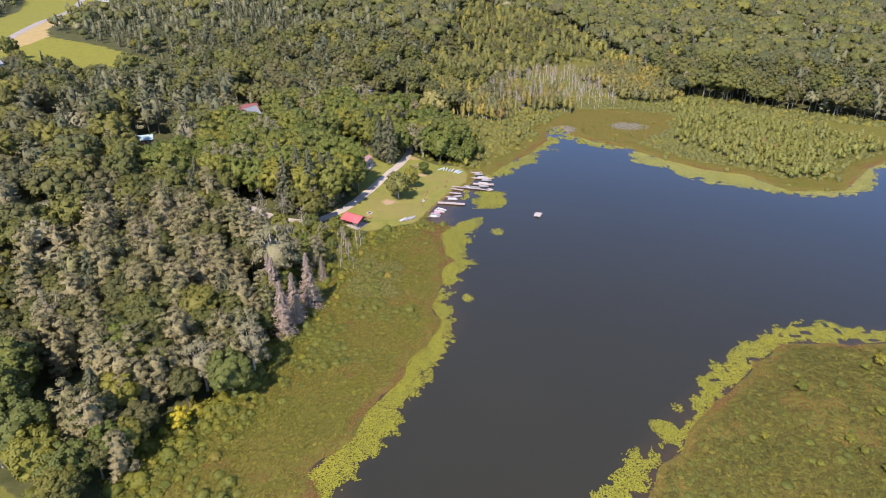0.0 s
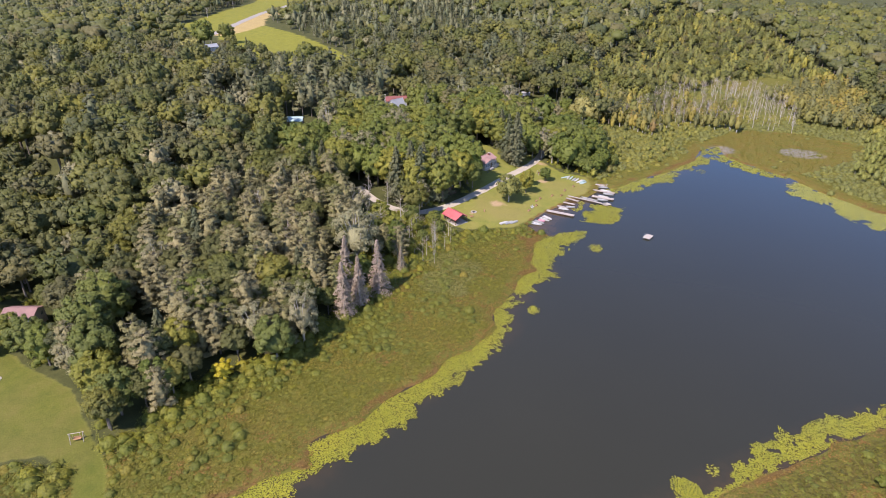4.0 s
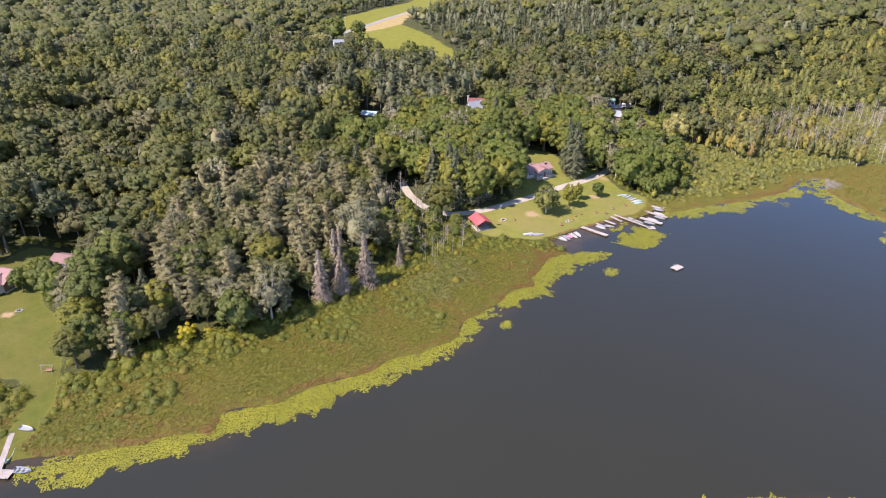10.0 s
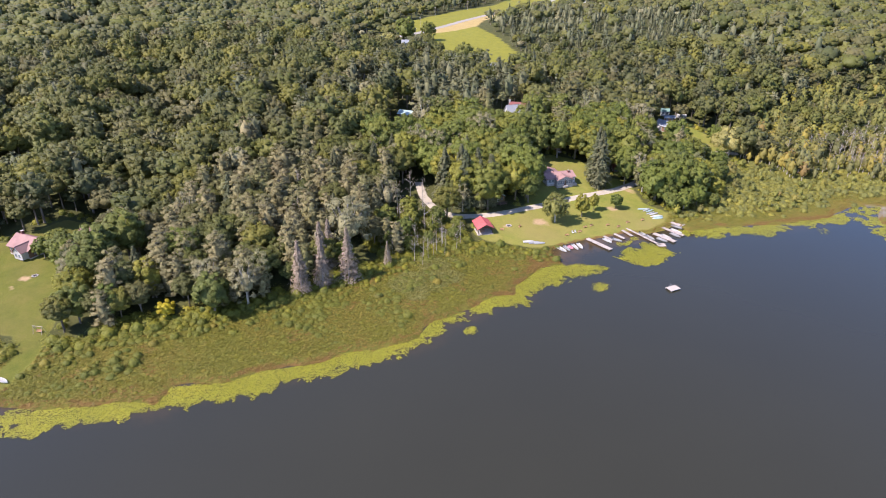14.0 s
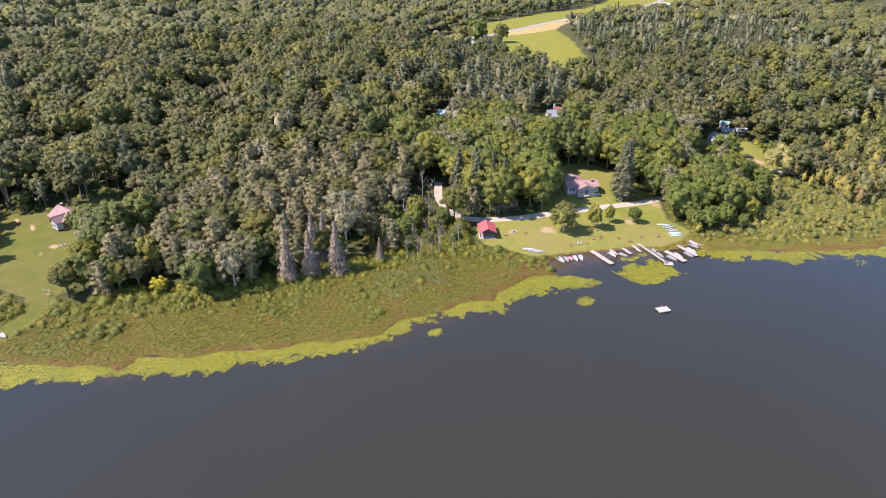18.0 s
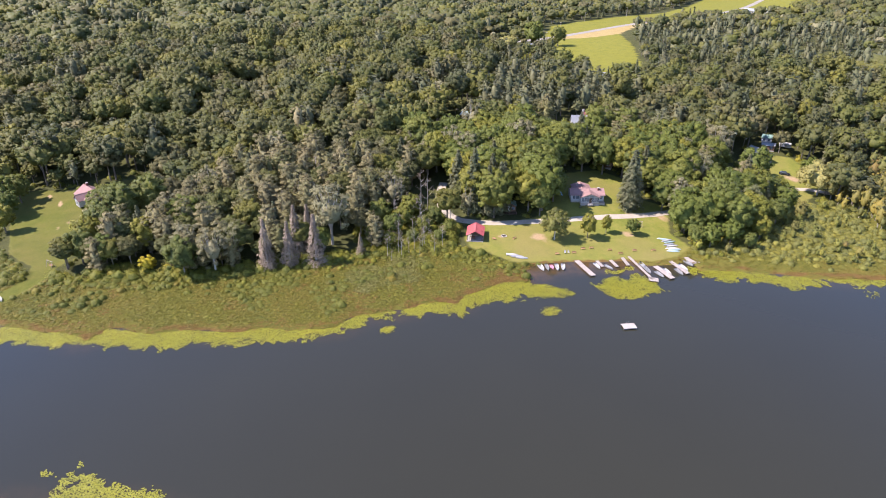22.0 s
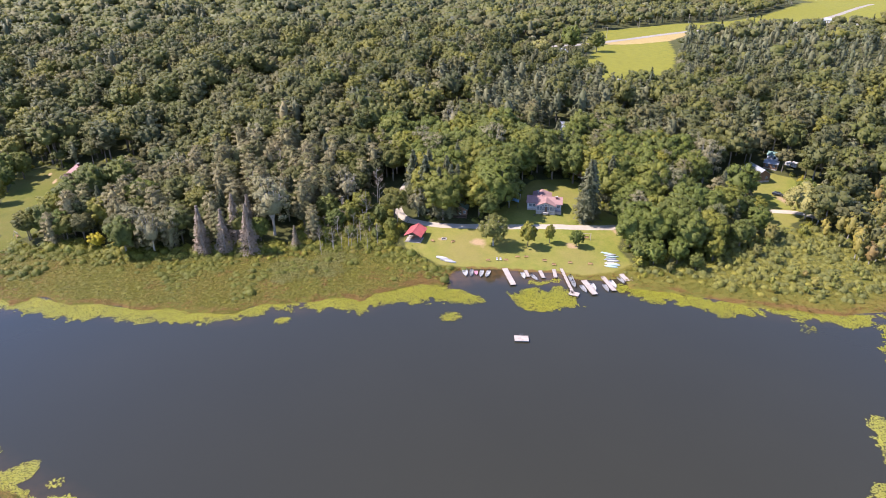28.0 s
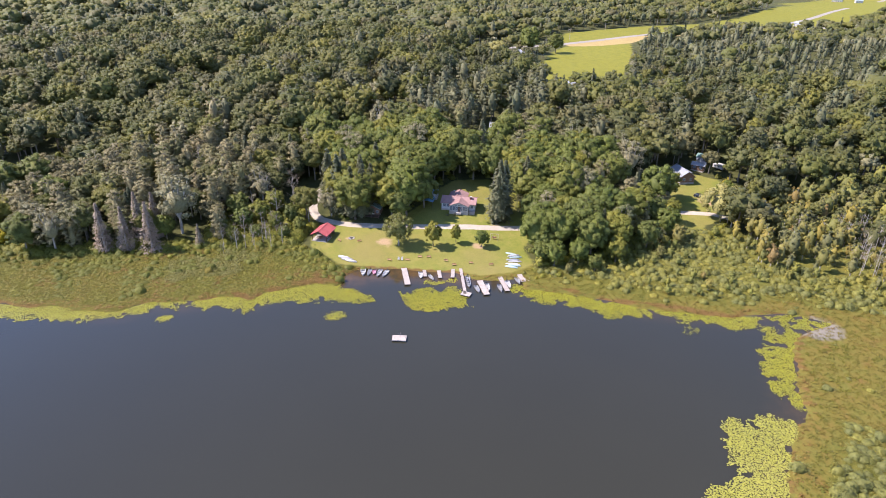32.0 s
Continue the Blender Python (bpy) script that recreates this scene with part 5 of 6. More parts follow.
# lone bushes on the southern point
for x, y, s2 in ((86, 120, 0.9), (70, 104, 0.55), (88, 103, 0.7), (89, 99.5, 0.6), (111, 130, 1.0), (106, 128, 0.7), (91, 94.5, 0.8), (100, 112, 0.6), (78, 96, 0.5), (104, 104, 0.7)):
    bsh = thing("marsh_bush", at(x, y, RNG.uniform(0, 360), -0.1), "round yellow-green bush standing alone in the marsh", "bush", "bushes on the point")
    v, q, nn = broadleaf(3.2, 1.7, 12, 34, 0.13, 0.04, 0, 0.85, lobe=(0.24, 0.4)).leaf
    ob = new("leaves", mesh_from("leaves", v * s2, q, [M_SHRUB], smooth=True, soft=nn))
    ob.parent = bsh
# ---------------------------------------------------------------- lily pads
def pad_bed(outline, step, seed, cover=0.9, edge=1.2, holes=9):
    p = arr(outline)
    x, y = scatter(p[:, 0].min(), p[:, 0].max(), p[:, 1].min(), p[:, 1].max(), step)
    ragged = (vnoise(x, y, 4.0, seed) - 0.5) * 4.5 + (vnoise(x, y, 1.3, seed + 1) - 0.5) * 2.2
    d = outside_distance(outline, x, y) + ragged * 0.95 + np.clip(vnoise(x, y, 1.7, seed + 2) - np.where((x > 92) & (y < 200), 0.42, 0.62), 0, 1) * holes
    keep = (d < 0) & (RNG.uniform(0, 1, len(x)) < np.where(d > -edge, 0.6, cover)) & (outside_distance(LAKE, x, y) < 0.3)
    return x[keep], y[keep]


def disc():
    k = 6
    a = np.arange(k) * 6.283 / k + 0.3
    v = np.stack([np.cos(a), np.sin(a), RNG.uniform(-0.05, 0.12, k)], -1)
    return Plant(None, [(v, np.array([[0, 1, 2], [0, 2, 3], [0, 3, 4], [0, 4, 5]]), np.tile((RNG.uniform(-0.22, 0.22), RNG.uniform(-0.22, 0.22), 1.0), (k, 1)))])


DISCS = [disc() for _ in range(5)]
BEDS = {
    "west": ([(-47, 57), (-38, 60), (-32, 65), (-29.5, 72), (-25, 80.5), (-19.5, 89), (-13.8, 99), (-7.5, 111), (-3.2, 121), (-0.6, 131), (2, 139), (5.6, 152), (3, 158), (0.5, 160), (3.5, 166), (5.7, 176),
              (9.5, 184.5), (9.3, 197), (12, 209), (15.5, 219.5), (12, 221), (8, 216), (-4, 206), (-4, 180), (-8, 155), (-14, 135), (-22, 110), (-32, 88), (-44, 68)], 0.29),
    "docks": ([(13, 228.5), (11.8, 234), (15, 245), (22, 248.5), (27, 245.5), (25.6, 234.5), (21, 229)], 0.29),
    "landing": ([(7, 237.5), (10.5, 237), (12.5, 246.5), (9.5, 248)], 0.7),
    "east": ([(16, 264), (20.5, 260.5), (30, 263.5), (34, 272.5), (41, 280), (45, 287), (48.5, 299.5), (54, 305), (58.5, 313), (60, 319), (56, 323), (50, 318), (40, 296), (26, 278)], 0.75),
    "bay": ([(56, 324), (60, 328), (66.5, 317), (74, 309), (83.5, 302), (89, 302), (95, 303), (90, 308), (78, 318), (68, 330), (66, 343), (57, 338)], 0.75),
    "cape": ([(93, 300), (88.5, 291), (93, 279.5), (100.4, 276.5), (105, 267), (114, 256), (132, 248.5), (141.6, 243.5), (161, 241), (180.5, 249.5), (199, 273.5), (207, 279), (205, 286), (190, 276), (168, 251), (146, 251), (136, 270), (118, 278), (106, 290), (98, 300)], 0.8),
    "south": ([(24, 80), (27, 88), (37, 97.5), (46, 104), (47.5, 110.5), (51, 111), (53, 107), (56.5, 110), (58, 114), (62.5, 123), (73.8, 135.5), (83.5, 141), (98, 150.5), (107.5, 150), (114, 148), (122.5, 146.5), (160, 153),
               (160, 146), (110, 137), (98, 139), (89, 138), (70, 120), (54, 105), (44, 95), (38, 84)], 0.29),
}
for i, (nm, (outline, step)) in enumerate(BEDS.items()):
    step = min(step * 0.85, 0.3)
    x, y = pad_bed(outline, step, 60 + 3 * i, 0.93, holes=15 if nm == "south" else 14 if nm in ("east", "bay", "cape") else 7)
    stuff("lily_pads", DISCS, x, y, RNG.uniform(0.3, 0.55, len(x)) * step / 0.55 * 0.82, [M_PALELILY if nm == "cape" else M_LILY], "bed of yellow-green floating lily pads", "lily pads", zed=RNG.uniform(0.02, 0.06, len(x)),
          tint=np.clip(vnoise(x, y, 8, 77) * 0.6 + RNG.uniform(0, 0.4, len(x)), 0, 0.99))
for i, (x0, y0, r, k) in enumerate(((20, 208, 2.6, 40), (7.5, 162, 2.0, 30), (62, 321, 2.4, 25), (70, 312, 1.6, 12), (54.5, 114, 1.5, 10), (40, 292, 2, 14), (56, 300, 2.5, 8))):
    k *= 5
    a, q = RNG.uniform(0, 6.28, k), np.sqrt(RNG.uniform(0, 1, k)) * r * RNG.uniform(0.5, 1.1, k)
    stuff("lily_pads", DISCS, x0 + np.cos(a) * q, y0 + np.sin(a) * q * 1.3, RNG.uniform(0.13, 0.24, k), [M_LILY], "small raft of floating lily pads", "lily pads", zed=RNG.uniform(0.02, 0.05, k))
# ---------------------------------------------------------------- buildings
def window(house, x, y, z, w, h, face, trim=None):
    """A framed pane on a wall; face: the outward side, one of -y, +y, -x, +x of the house."""
    ax_i = "xy".index(face[1])
    sg = -1 if face[0] == "-" else 1
    t = 0.07

    def slab(u0, u1, z0, z1, d0, d1):
        d0, d1 = sorted((d0 * sg, d1 * sg))
        return box(u0, y + d0, z0, u1, y + d1, z1) if ax_i == 1 else box(x + d0, u0, z0, x + d1, u1, z1)
    c = x if ax_i == 1 else y
    fr = slab(c - w / 2 - t, c + w / 2 + t, z - t, z, 0.0, 0.06)
    for a in ((c - w / 2 - t, c + w / 2 + t, z + h, z + h + t), (c - w / 2 - t, c - w / 2, z, z + h), (c + w / 2, c + w / 2 + t, z, z + h), (c - 0.03, c + 0.03, z, z + h)):
        o = slab(*a, 0.0, 0.06)
        me2 = bpy.data.meshes.new("tmp")
        o.to_mesh(me2)
        o.free()
        fr.from_mesh(me2)
        bpy.data.meshes.remove(me2)
    wdw = part("window", fr, trim or M_WHITE, house)
    part("pane", slab(c - w / 2, c + w / 2, z, z + h, 0.0, 0.03), M_GLASS, wdw)
    return wdw


def door(house, x, y, z, face, material=None, w=0.95, h=2.05):
    sg = -1 if face[0] == "-" else 1
    if face[1] == "y":
        a = sorted((y, y + sg * 0.06))
        d = part("door", box(x - w / 2, a[0], z, x + w / 2, a[1], z + h, 0.015), material or M_WHITE, house)
        b6 = sorted((y + sg * 0.06, y + sg * 0.12))
        part("handle", box(x + w * 0.35, b6[0], z + 1.0, x + w * 0.42, b6[1], z + 1.06), M_ALU, d)
    else:
        a = sorted((x, x + sg * 0.06))
        d = part("door", box(a[0], y - w / 2, z, a[1], y + w / 2, z + h, 0.015), material or M_WHITE, house)
        b6 = sorted((x + sg * 0.06, x + sg * 0.12))
        part("handle", box(b6[0], y + w * 0.35, z + 1.0, b6[1], y + w * 0.42, z + 1.06), M_ALU, d)
    return d


def gable_body(house, x0, y0, x1, y1, z0, wall_h, rise, along, wallmat, roofmat, over=0.45, name="wall", thick=0.14):
    """Walls with their gables, and two roof slopes. along: the way of the ridge, x or y."""
    if along == "x":
        ym = (y0 + y1) / 2
        ring = [(x0, y0, z0), (x0, y1, z0), (x0, y1, z0 + wall_h), (x0, ym, z0 + wall_h + rise), (x0, y0, z0 + wall_h)]
        part(name, prism(ring, (x1 - x0, 0, 0)), wallmat, house)
        half = (y1 - y0) / 2
    else:
        xm = (x0 + x1) / 2
        ring = [(x0, y0, z0), (x1, y0, z0), (x1, y0, z0 + wall_h), (xm, y0, z0 + wall_h + rise), (x0, y0, z0 + wall_h)]
        part(name, prism(ring, (0, y1 - y0, 0)), wallmat, house)
        half = (x1 - x0) / 2
    k = over / half
    ze, zr = z0 + wall_h - rise * k + 0.03, z0 + wall_h + rise + 0.03
    for sg in (-1, 1):
        if along == "x":
            e = ym + sg * (half + over)
            ring = [(x0 - over, e, ze), (x0 - over, ym, zr), (x0 - over, ym, zr + thick), (x0 - over, e, ze + thick)]
            part("roof", prism(ring, (x1 - x0 + 2 * over, 0, 0)), roofmat, house)
        else:
            e = xm + sg * (half + over)
            ring = [(e, y0 - over, ze), (xm, y0 - over, zr), (xm, y0 - over, zr + thick), (e, y0 - over, ze + thick)]
            part("roof", prism(ring, (0, y1 - y0 + 2 * over, 0)), roofmat, house)
    cap = 0.12
    if along == "x":
        part("ridge_cap", box(x0 - over, ym - cap, zr + thick - 0.04, x1 + over, ym + cap, zr + thick + 0.04), roofmat, house)
    else:
        part("ridge_cap", box(xm - cap, y0 - over, zr + thick - 0.04, xm + cap, y1 + over, zr + thick + 0.04), roofmat, house)


def chimney(house, x, y, z0, z1, w=0.7, material=None):
    c = part("chimney", box(x - w / 2, y - w / 2, z0, x + w / 2, y + w / 2, z1, 0.02), material or M_STONE, house)
    part("chimney_cap", box(x - w / 2 - 0.08, y - w / 2 - 0.08, z1, x + w / 2 + 0.08, y + w / 2 + 0.08, z1 + 0.12), M_STONE, c)


def plinth(house, x0, y0, x1, y1, depth=2.5):
    part("foundation", box(x0 - 0.06, y0 - 0.06, -depth, x1 + 0.06, y1 + 0.06, 0.25), M_STONE, house)


# the lodge, its glazed gable looking over the lake
lodge = thing("lodge", at(-37.6, 265.2, 62), "low white lodge with faded pink-red shingle roof and glazed gable", "house")
plinth(lodge, -6.3, -3.6, 6.3, 3.6)
gable_body(lodge, -6.3, -3.6, 6.3, 3.6, 0.25, 2.4, 1.35, "x", M_GREYPAINT, M_PINKROOF)
plinth(lodge, -2.9, -6.0, 4.1, -3.6)
gable_body(lodge, -2.9, -6.0, 4.1, -1.0, 0.25, 2.35, 1.3, "y", M_WHITE, M_PINKROOF, 0.4, "porch_wall")
plinth(lodge, -4.4, 3.6, 2.2, 8.0)
gable_body(lodge, -4.4, 2.0, 2.2, 8.0, 0.25, 2.3, 1.1, "y", M_GREYPAINT, M_PINKROOF, 0.4, "rear_wall")
for x in (-2.2, -1.2, -0.2, 1.6, 2.6, 3.5):
    window(lodge, x, -6.0, 0.85, 0.78, 1.5, "-y")
door(lodge, 0.72, -6.0, 0.28, "-y", M_DARKWOOD)
for x in (-0.35, 0.6, 1.55):
    window(lodge, x, -6.0, 2.62, 0.7, 0.4, "-y")
for x in (-5.2, -3.9):
    window(lodge, x, -3.6, 1.1, 0.9, 1.1, "-y")
window(lodge, 5.3, -3.6, 1.1, 0.9, 1.1, "-y")
for y in (-1.6, 1.4):
    window(lodge, 6.3, y, 1.1, 1.0, 1.1, "+x")
    window(lodge, -6.3, y, 1.1, 1.0, 1.1, "-x")
window(lodge, 2.2, 6.0, 1.1, 1.0, 1.1, "+x")
chimney(lodge, 4.4, -1.0, 2.9, 4.6, 0.75, M_DARKRED)
chimney(lodge, -2.8, 5.0, 2.8, 4.3, 0.5, M_STONE)
part("step", box(-0.2, -7.0, -0.6, 1.7, -6.0, 0.12, 0.02), M_STONE, lodge)
part("side_porch", box(4.3, -5.4, -1.0, 6.5, -3.7, 0.18, 0.02), M_PLANK, lodge)
for i in range(3):
    sh = thing("garden_bush", at(-31.2 + 0.95 * i * 0.5 - 1.0, 258.6 + i * 2.4, 0, -0.05), "small round dark green bush in front of the lodge", "bush")
    v, q, nn = broadleaf(0.9, 0.7, 5, 26, 0.08, 0.05, 0, 0.85).leaf
    ob = new("leaves", mesh_from("leaves", v, q, [M_SPRUCE], smooth=True, soft=nn))
    ob.parent = sh

# blue-roofed shelter and shed beside it
shelter = thing("boat_shelter", at(-42.5, 254.5, 62), "open shelter under a bright blue tarpaulin beside the lodge", "shelter")
for x in (-1.8, 1.8):
    for y in (-2.4, 2.4):
        part("post", rod((x, y, -0.8), (x, y, 2.3), 0.07), M_DARKWOOD, shelter)
part("tarpaulin", prism([(-2.1, -2.8, 2.25), (0, -2.8, 2.75), (2.1, -2.8, 2.25), (2.1, -2.8, 2.2), (0, -2.8, 2.7), (-2.1, -2.8, 2.2)], (0, 5.6, 0)), M_BLUEROOF, shelter)
shed = thing("shed", at(-47.5, 257.5, 62), "small white shed with pale blue roof", "shed")
plinth(shed, -2, -1.6, 2, 1.6, 1.5)
gable_body(shed, -2, -1.6, 2, 1.6, 0.25, 2.2, 0.8, "x", M_WHITE, M_BLUEROOF, 0.25)
door(shed, 0.8, -1.6, 0.28, "-y", M_GREYPAINT)
window(shed, -0.9, -1.6, 1.0, 0.8, 0.8, "-y")

# green-roofed cabin with a dark deck under the trees by the drive
green = thing("cabin", at(-43, 233, 62), "small dark wooden cabin with green roof beneath maples", "cabin")
plinth(green, -2.6, -1.0, 2.6, 3.4)
gable_body(green, -2.6, -1.0, 2.6, 3.4, 0.25, 2.3, 1.2, "y", M_BROWNWALL, M_GREENROOF, 0.35)
part("deck", box(-2.8, -3.6, 0.1, 2.8, -1.0, 0.28, 0.02), M_DARKWOOD, green)
for x in (-2.7, 0, 2.7):
    part("deck_post", box(x - 0.06, -3.56, -1.2, x + 0.06, -3.44, 1.15), M_DARKWOOD, green)
part("rail", box(-2.76, -3.55, 1.1, 2.76, -3.45, 1.18), M_DARKWOOD, green)
door(green, 0.0, -1.0, 0.3, "-y", M_WHITE)
for x in (-1.6, 1.6):
    window(green, x, -1.0, 1.0, 0.9, 0.9, "-y")

# picnic pavilion
pav = thing("pavilion", at(-32.2, 212.4, 57), "open picnic pavilion with bright red metal roof", "pavilion")
part("slab", box(-2.9, -3.8, -0.8, 2.9, 3.8, 0.08, 0.02), M_STONE, pav)
for x in (-2.6, 2.6):
    for y in (-3.4, 0, 3.4):
        part("post", box(x - 0.09, y - 0.09, 0.06, x + 0.09, y + 0.09, 2.35), M_DARKWOOD, pav)
    part("beam", box(x - 0.09, -3.6, 2.3, x + 0.09, 3.6, 2.5), M_DARKWOOD, pav)
    part("low_rail", box(x - 0.05, -3.4, 0.75, x + 0.05, 3.4, 0.87), M_DARKWOOD, pav)
part("back_wall", box(-2.6, 3.3, 0.08, 2.6, 3.4, 2.4), M_BROWNWALL, pav)
for y in (-3.5, -0.05, 3.4):
    part("truss", prism([(-2.6, y, 2.42), (2.6, y, 2.42), (0, y, 3.75)], (0, 0.1, 0)), M_DARKWOOD, pav)
for sg in (-1, 1):
    rf = part("roof", prism([(sg * 3.15, -4.1, 2.22), (0, -4.1, 3.85), (0, -4.1, 3.91), (sg * 3.15, -4.1, 2.28)], (0, 8.2, 0)), M_REDROOF, pav)
    for i in range(14):
        y = -4.0 + i * 8.0 / 13
        part("rib", prism([(sg * 3.15, y, 2.28), (0, y, 3.91), (0, y, 3.95), (sg * 3.15, y, 2.32)], (0, 0.05, 0)), M_REDROOF, rf)
part("ridge_cap", box(-0.15, -4.1, 3.87, 0.15, 4.1, 3.97), M_REDROOF, pav)


def picnic_table(m, label="weathered wooden picnic table with benches"):
    t = thing("picnic_table", m, label, "table", "seats on the lawn")
    part("tabletop", box(-0.9, -0.38, 0.7, 0.9, 0.38, 0.76, 0.01), M_RUSTWOOD, t)
    for y in (-0.72, 0.72):
        part("bench", box(-0.9, y - 0.14, 0.42, 0.9, y + 0.14, 0.47, 0.01), M_RUSTWOOD, t)
    for x in (-0.65, 0.65):
        part("trestle", prism([(x, -0.78, 0), (x, -0.68, 0), (x, -0.2, 0.7), (x, 0.2, 0.7), (x, 0.68, 0), (x, 0.78, 0), (x, 0.3, 0.7), (x, -0.3, 0.7)], (0.06, 0, 0)), M_RUSTWOOD, t)
    return t


for a in ((-0.9, -1.5), (1.0, 1.2)):
    p = pav.matrix_world @ Vector((a[0], a[1], 0.08))
    picnic_table(pose(p.x, p.y, p.z, 0, 0, 57), "brown picnic table under the pavilion roof")


def bench(m):
    t = thing("bench", m, "low reddish wooden bench on the lawn", "bench", "seats on the lawn")
    part("seat", box(-0.7, -0.2, 0.36, 0.7, 0.2, 0.42, 0.01), M_RUSTWOOD, t)
    part("backrest", box(-0.7, 0.18, 0.46, 0.7, 0.23, 0.72, 0.01), M_RUSTWOOD, t)
    for x in (-0.6, 0.6):
        part("leg", box(x - 0.05, -0.18, 0, x + 0.05, 0.22, 0.36), M_RUSTWOOD, t)
    return t


for x, y, r in ((-8, 230.4, 60), (-6.3, 236.1, 66), (-7.1, 240.6, 70), (-6.2, 243.4, 70), (-2.2, 248.1, 64), (1.3, 249.8, 60), (1.8, 255.5, 66), (4.5, 261.5, 70), (-27.2, 217.1, 30), (-24, 223.6, 100)):
    bench(at(x, y, r))
for x, y in ((-7.6, 233.4), (-7.2, 234.5)):
    c = thing("lawn_chair", at(x, y, 70), "white plastic lawn chair facing the lake", "chair", "lawn chairs")
    part("seat", box(-0.3, -0.3, 0.36, 0.3, 0.25, 0.41, 0.02), M_WHITE, c)
    part("backrest", prism([(-0.3, 0.2, 0.4), (0.3, 0.2, 0.4), (0.27, 0.45, 1.0), (-0.27, 0.45, 1.0)], (0, 0.04, 0)), M_WHITE, c)
    for lx in (-0.27, 0.27):
        for ly in (-0.26, 0.22):
            part("leg", rod((lx, ly, 0), (lx, ly, 0.37), 0.03, seg=5), M_WHITE, c)


def fire_ring(x, y, r=0.9):
    f = thing("fire_pit", at(x, y), "round stone fire pit on bare earth", "fire pit")
    part("ash_bed", rod((0, 0, -0.1), (0, 0, 0.05), r * 0.8, seg=14), M_BLACK, f)
    for i in range(11):
        a = i * 6.283 / 11
        bm = bmesh.new()
        bmesh.ops.create_icosphere(bm, subdivisions=1, radius=0.24, matrix=pose(math.cos(a) * r, math.sin(a) * r, 0.12, 20 * i, 0, 33 * i) @ Matrix.Diagonal((1.2, 0.9, 0.8, 1)))
        part("stone", bm, M_STONE, f)


fire_ring(-27.6, 221.5)
fire_ring(-107, 87, 0.8)


def swing(m, label):
    s = thing("swing_frame", m, label, "swing")
    for x in (-1.3, 1.3):
        for y in (-0.8, 0.8):
            part("leg", rod((x, y, -0.1), (x, 0, 2.1), 0.06, seg=6), M_PLANK, s)
    part("crossbar", rod((-1.6, 0, 2.1), (1.6, 0, 2.1), 0.07, seg=6), M_PLANK, s)
    st = part("seat", box(-0.75, -0.25, 0.5, 0.75, 0.25, 0.56, 0.01), M_RUSTWOOD, s)
    part("backrest", box(-0.75, 0.22, 0.56, 0.75, 0.28, 1.0), M_RUSTWOOD, s)
    for x in (-0.7, 0.7):
        part("chain", rod((x, 0, 0.56), (x, 0, 2.1), 0.02, seg=4), M_ALU, s)


swing(at(-11.8, 269.2, 65), "pale wooden swing seat hanging from a frame")
swing(at(-74, 78.5, 35), "pale timber swing with a red seat on the lawn")

# houses glimpsed among the trees
def small_house(name, x, y, rz, w, d, hgt, rise, wallmat, roofmat, label, category="house", storeys=1, over=0.4, lift=0.0):
    h = thing(name, at(x, y, rz, lift), label, category)
    plinth(h, -w / 2, -d / 2, w / 2, d / 2, 3.0 + lift)
    gable_body(h, -w / 2, -d / 2, w / 2, d / 2, 0.25, hgt, rise, "x", wallmat, roofmat, over)
    for s in range(storeys):
        for i in range(max(2, int(w / 2.6))):
            x2 = -w / 2 + (i + 0.5) * w / max(2, int(w / 2.6))
            if s == 0 and i == 1:
                door(h, x2, -d / 2, 0.28, "-y")
            else:
                window(h, x2, -d / 2, 1.05 + s * 2.6, 0.95, 1.15, "-y")
            window(h, x2, d / 2, 1.05 + s * 2.6, 0.95, 1.15, "+y")
        for y2 in (-d / 4, d / 4):
            window(h, w / 2, y2, 1.05 + s * 2.6, 0.9, 1.1, "+x")
            window(h, -w / 2, y2, 1.05 + s * 2.6, 0.9, 1.1, "-x")
    return h


back = small_house("house", -98.5, 316.5, 26, 10.5, 6.5, 4.6, 1.6, M_WHITE, M_DARKRED, "white house with dark red roof and tall chimney among maples", storeys=2)
chimney(back, -5.7, 0, 0, 7.6, 0.9, M_WHITE)
small_house("house", -59, 291, 40, 8, 6, 4.8, 2.0, M_BROWNWALL, M_DARKRED, "brown house with dark red roof deep in shade", storeys=2)
small_house("cabin", -27, 296.5, 40, 5.5, 4.5, 2.5, 1.6, M_BROWNWALL, M_DARKRED, "small cabin with dark red roof beside the drive", "cabin")
small_house("house", -92.5, 303, 60, 7, 6, 5.2, 3.2, M_GREYPAINT, M_METALROOF, "grey house with steep pale roof among tall trees", storeys=2)
small_house("cabin", -127, 262, 20, 7, 5, 2.6, 1.3, M_BROWNWALL, M_TEAL, "brown cabin with pale blue-green roof in a clearing", "cabin")
cab = small_house("cabin", -41.5, 368.5, -9, 10.5, 6.2, 2.7, 2.0, M_BROWNWALL, M_METALROOF, "dark brown cabin with pale metal roof in a clearing", "cabin", over=0.5)
part("lean_to_roof", prism([(-5.5, 3.1, 2.7), (-0.5, 3.1, 2.7), (-0.5, 5.6, 2.1), (-5.5, 5.6, 2.1)], (0, 0, 0.1)), M_METALROOF, cab)
for x in (-5.2, -3, -0.8):
    part("porch_post", box(x - 0.08, 5.3, -1, x + 0.08, 5.46, 2.15), M_PLANK, cab)
part("side_wing", box(-5.2, -4.4, -0.5, -1.5, -3.1, 2.4, 0.02), M_WHITE, cab)
small_house("shed", -46.5, 381, 215, 5.5, 3, 2.3, 0.9, M_BROWNWALL, M_METALROOF, "low shed with white metal roof behind the cabin", "shed", over=0.3)
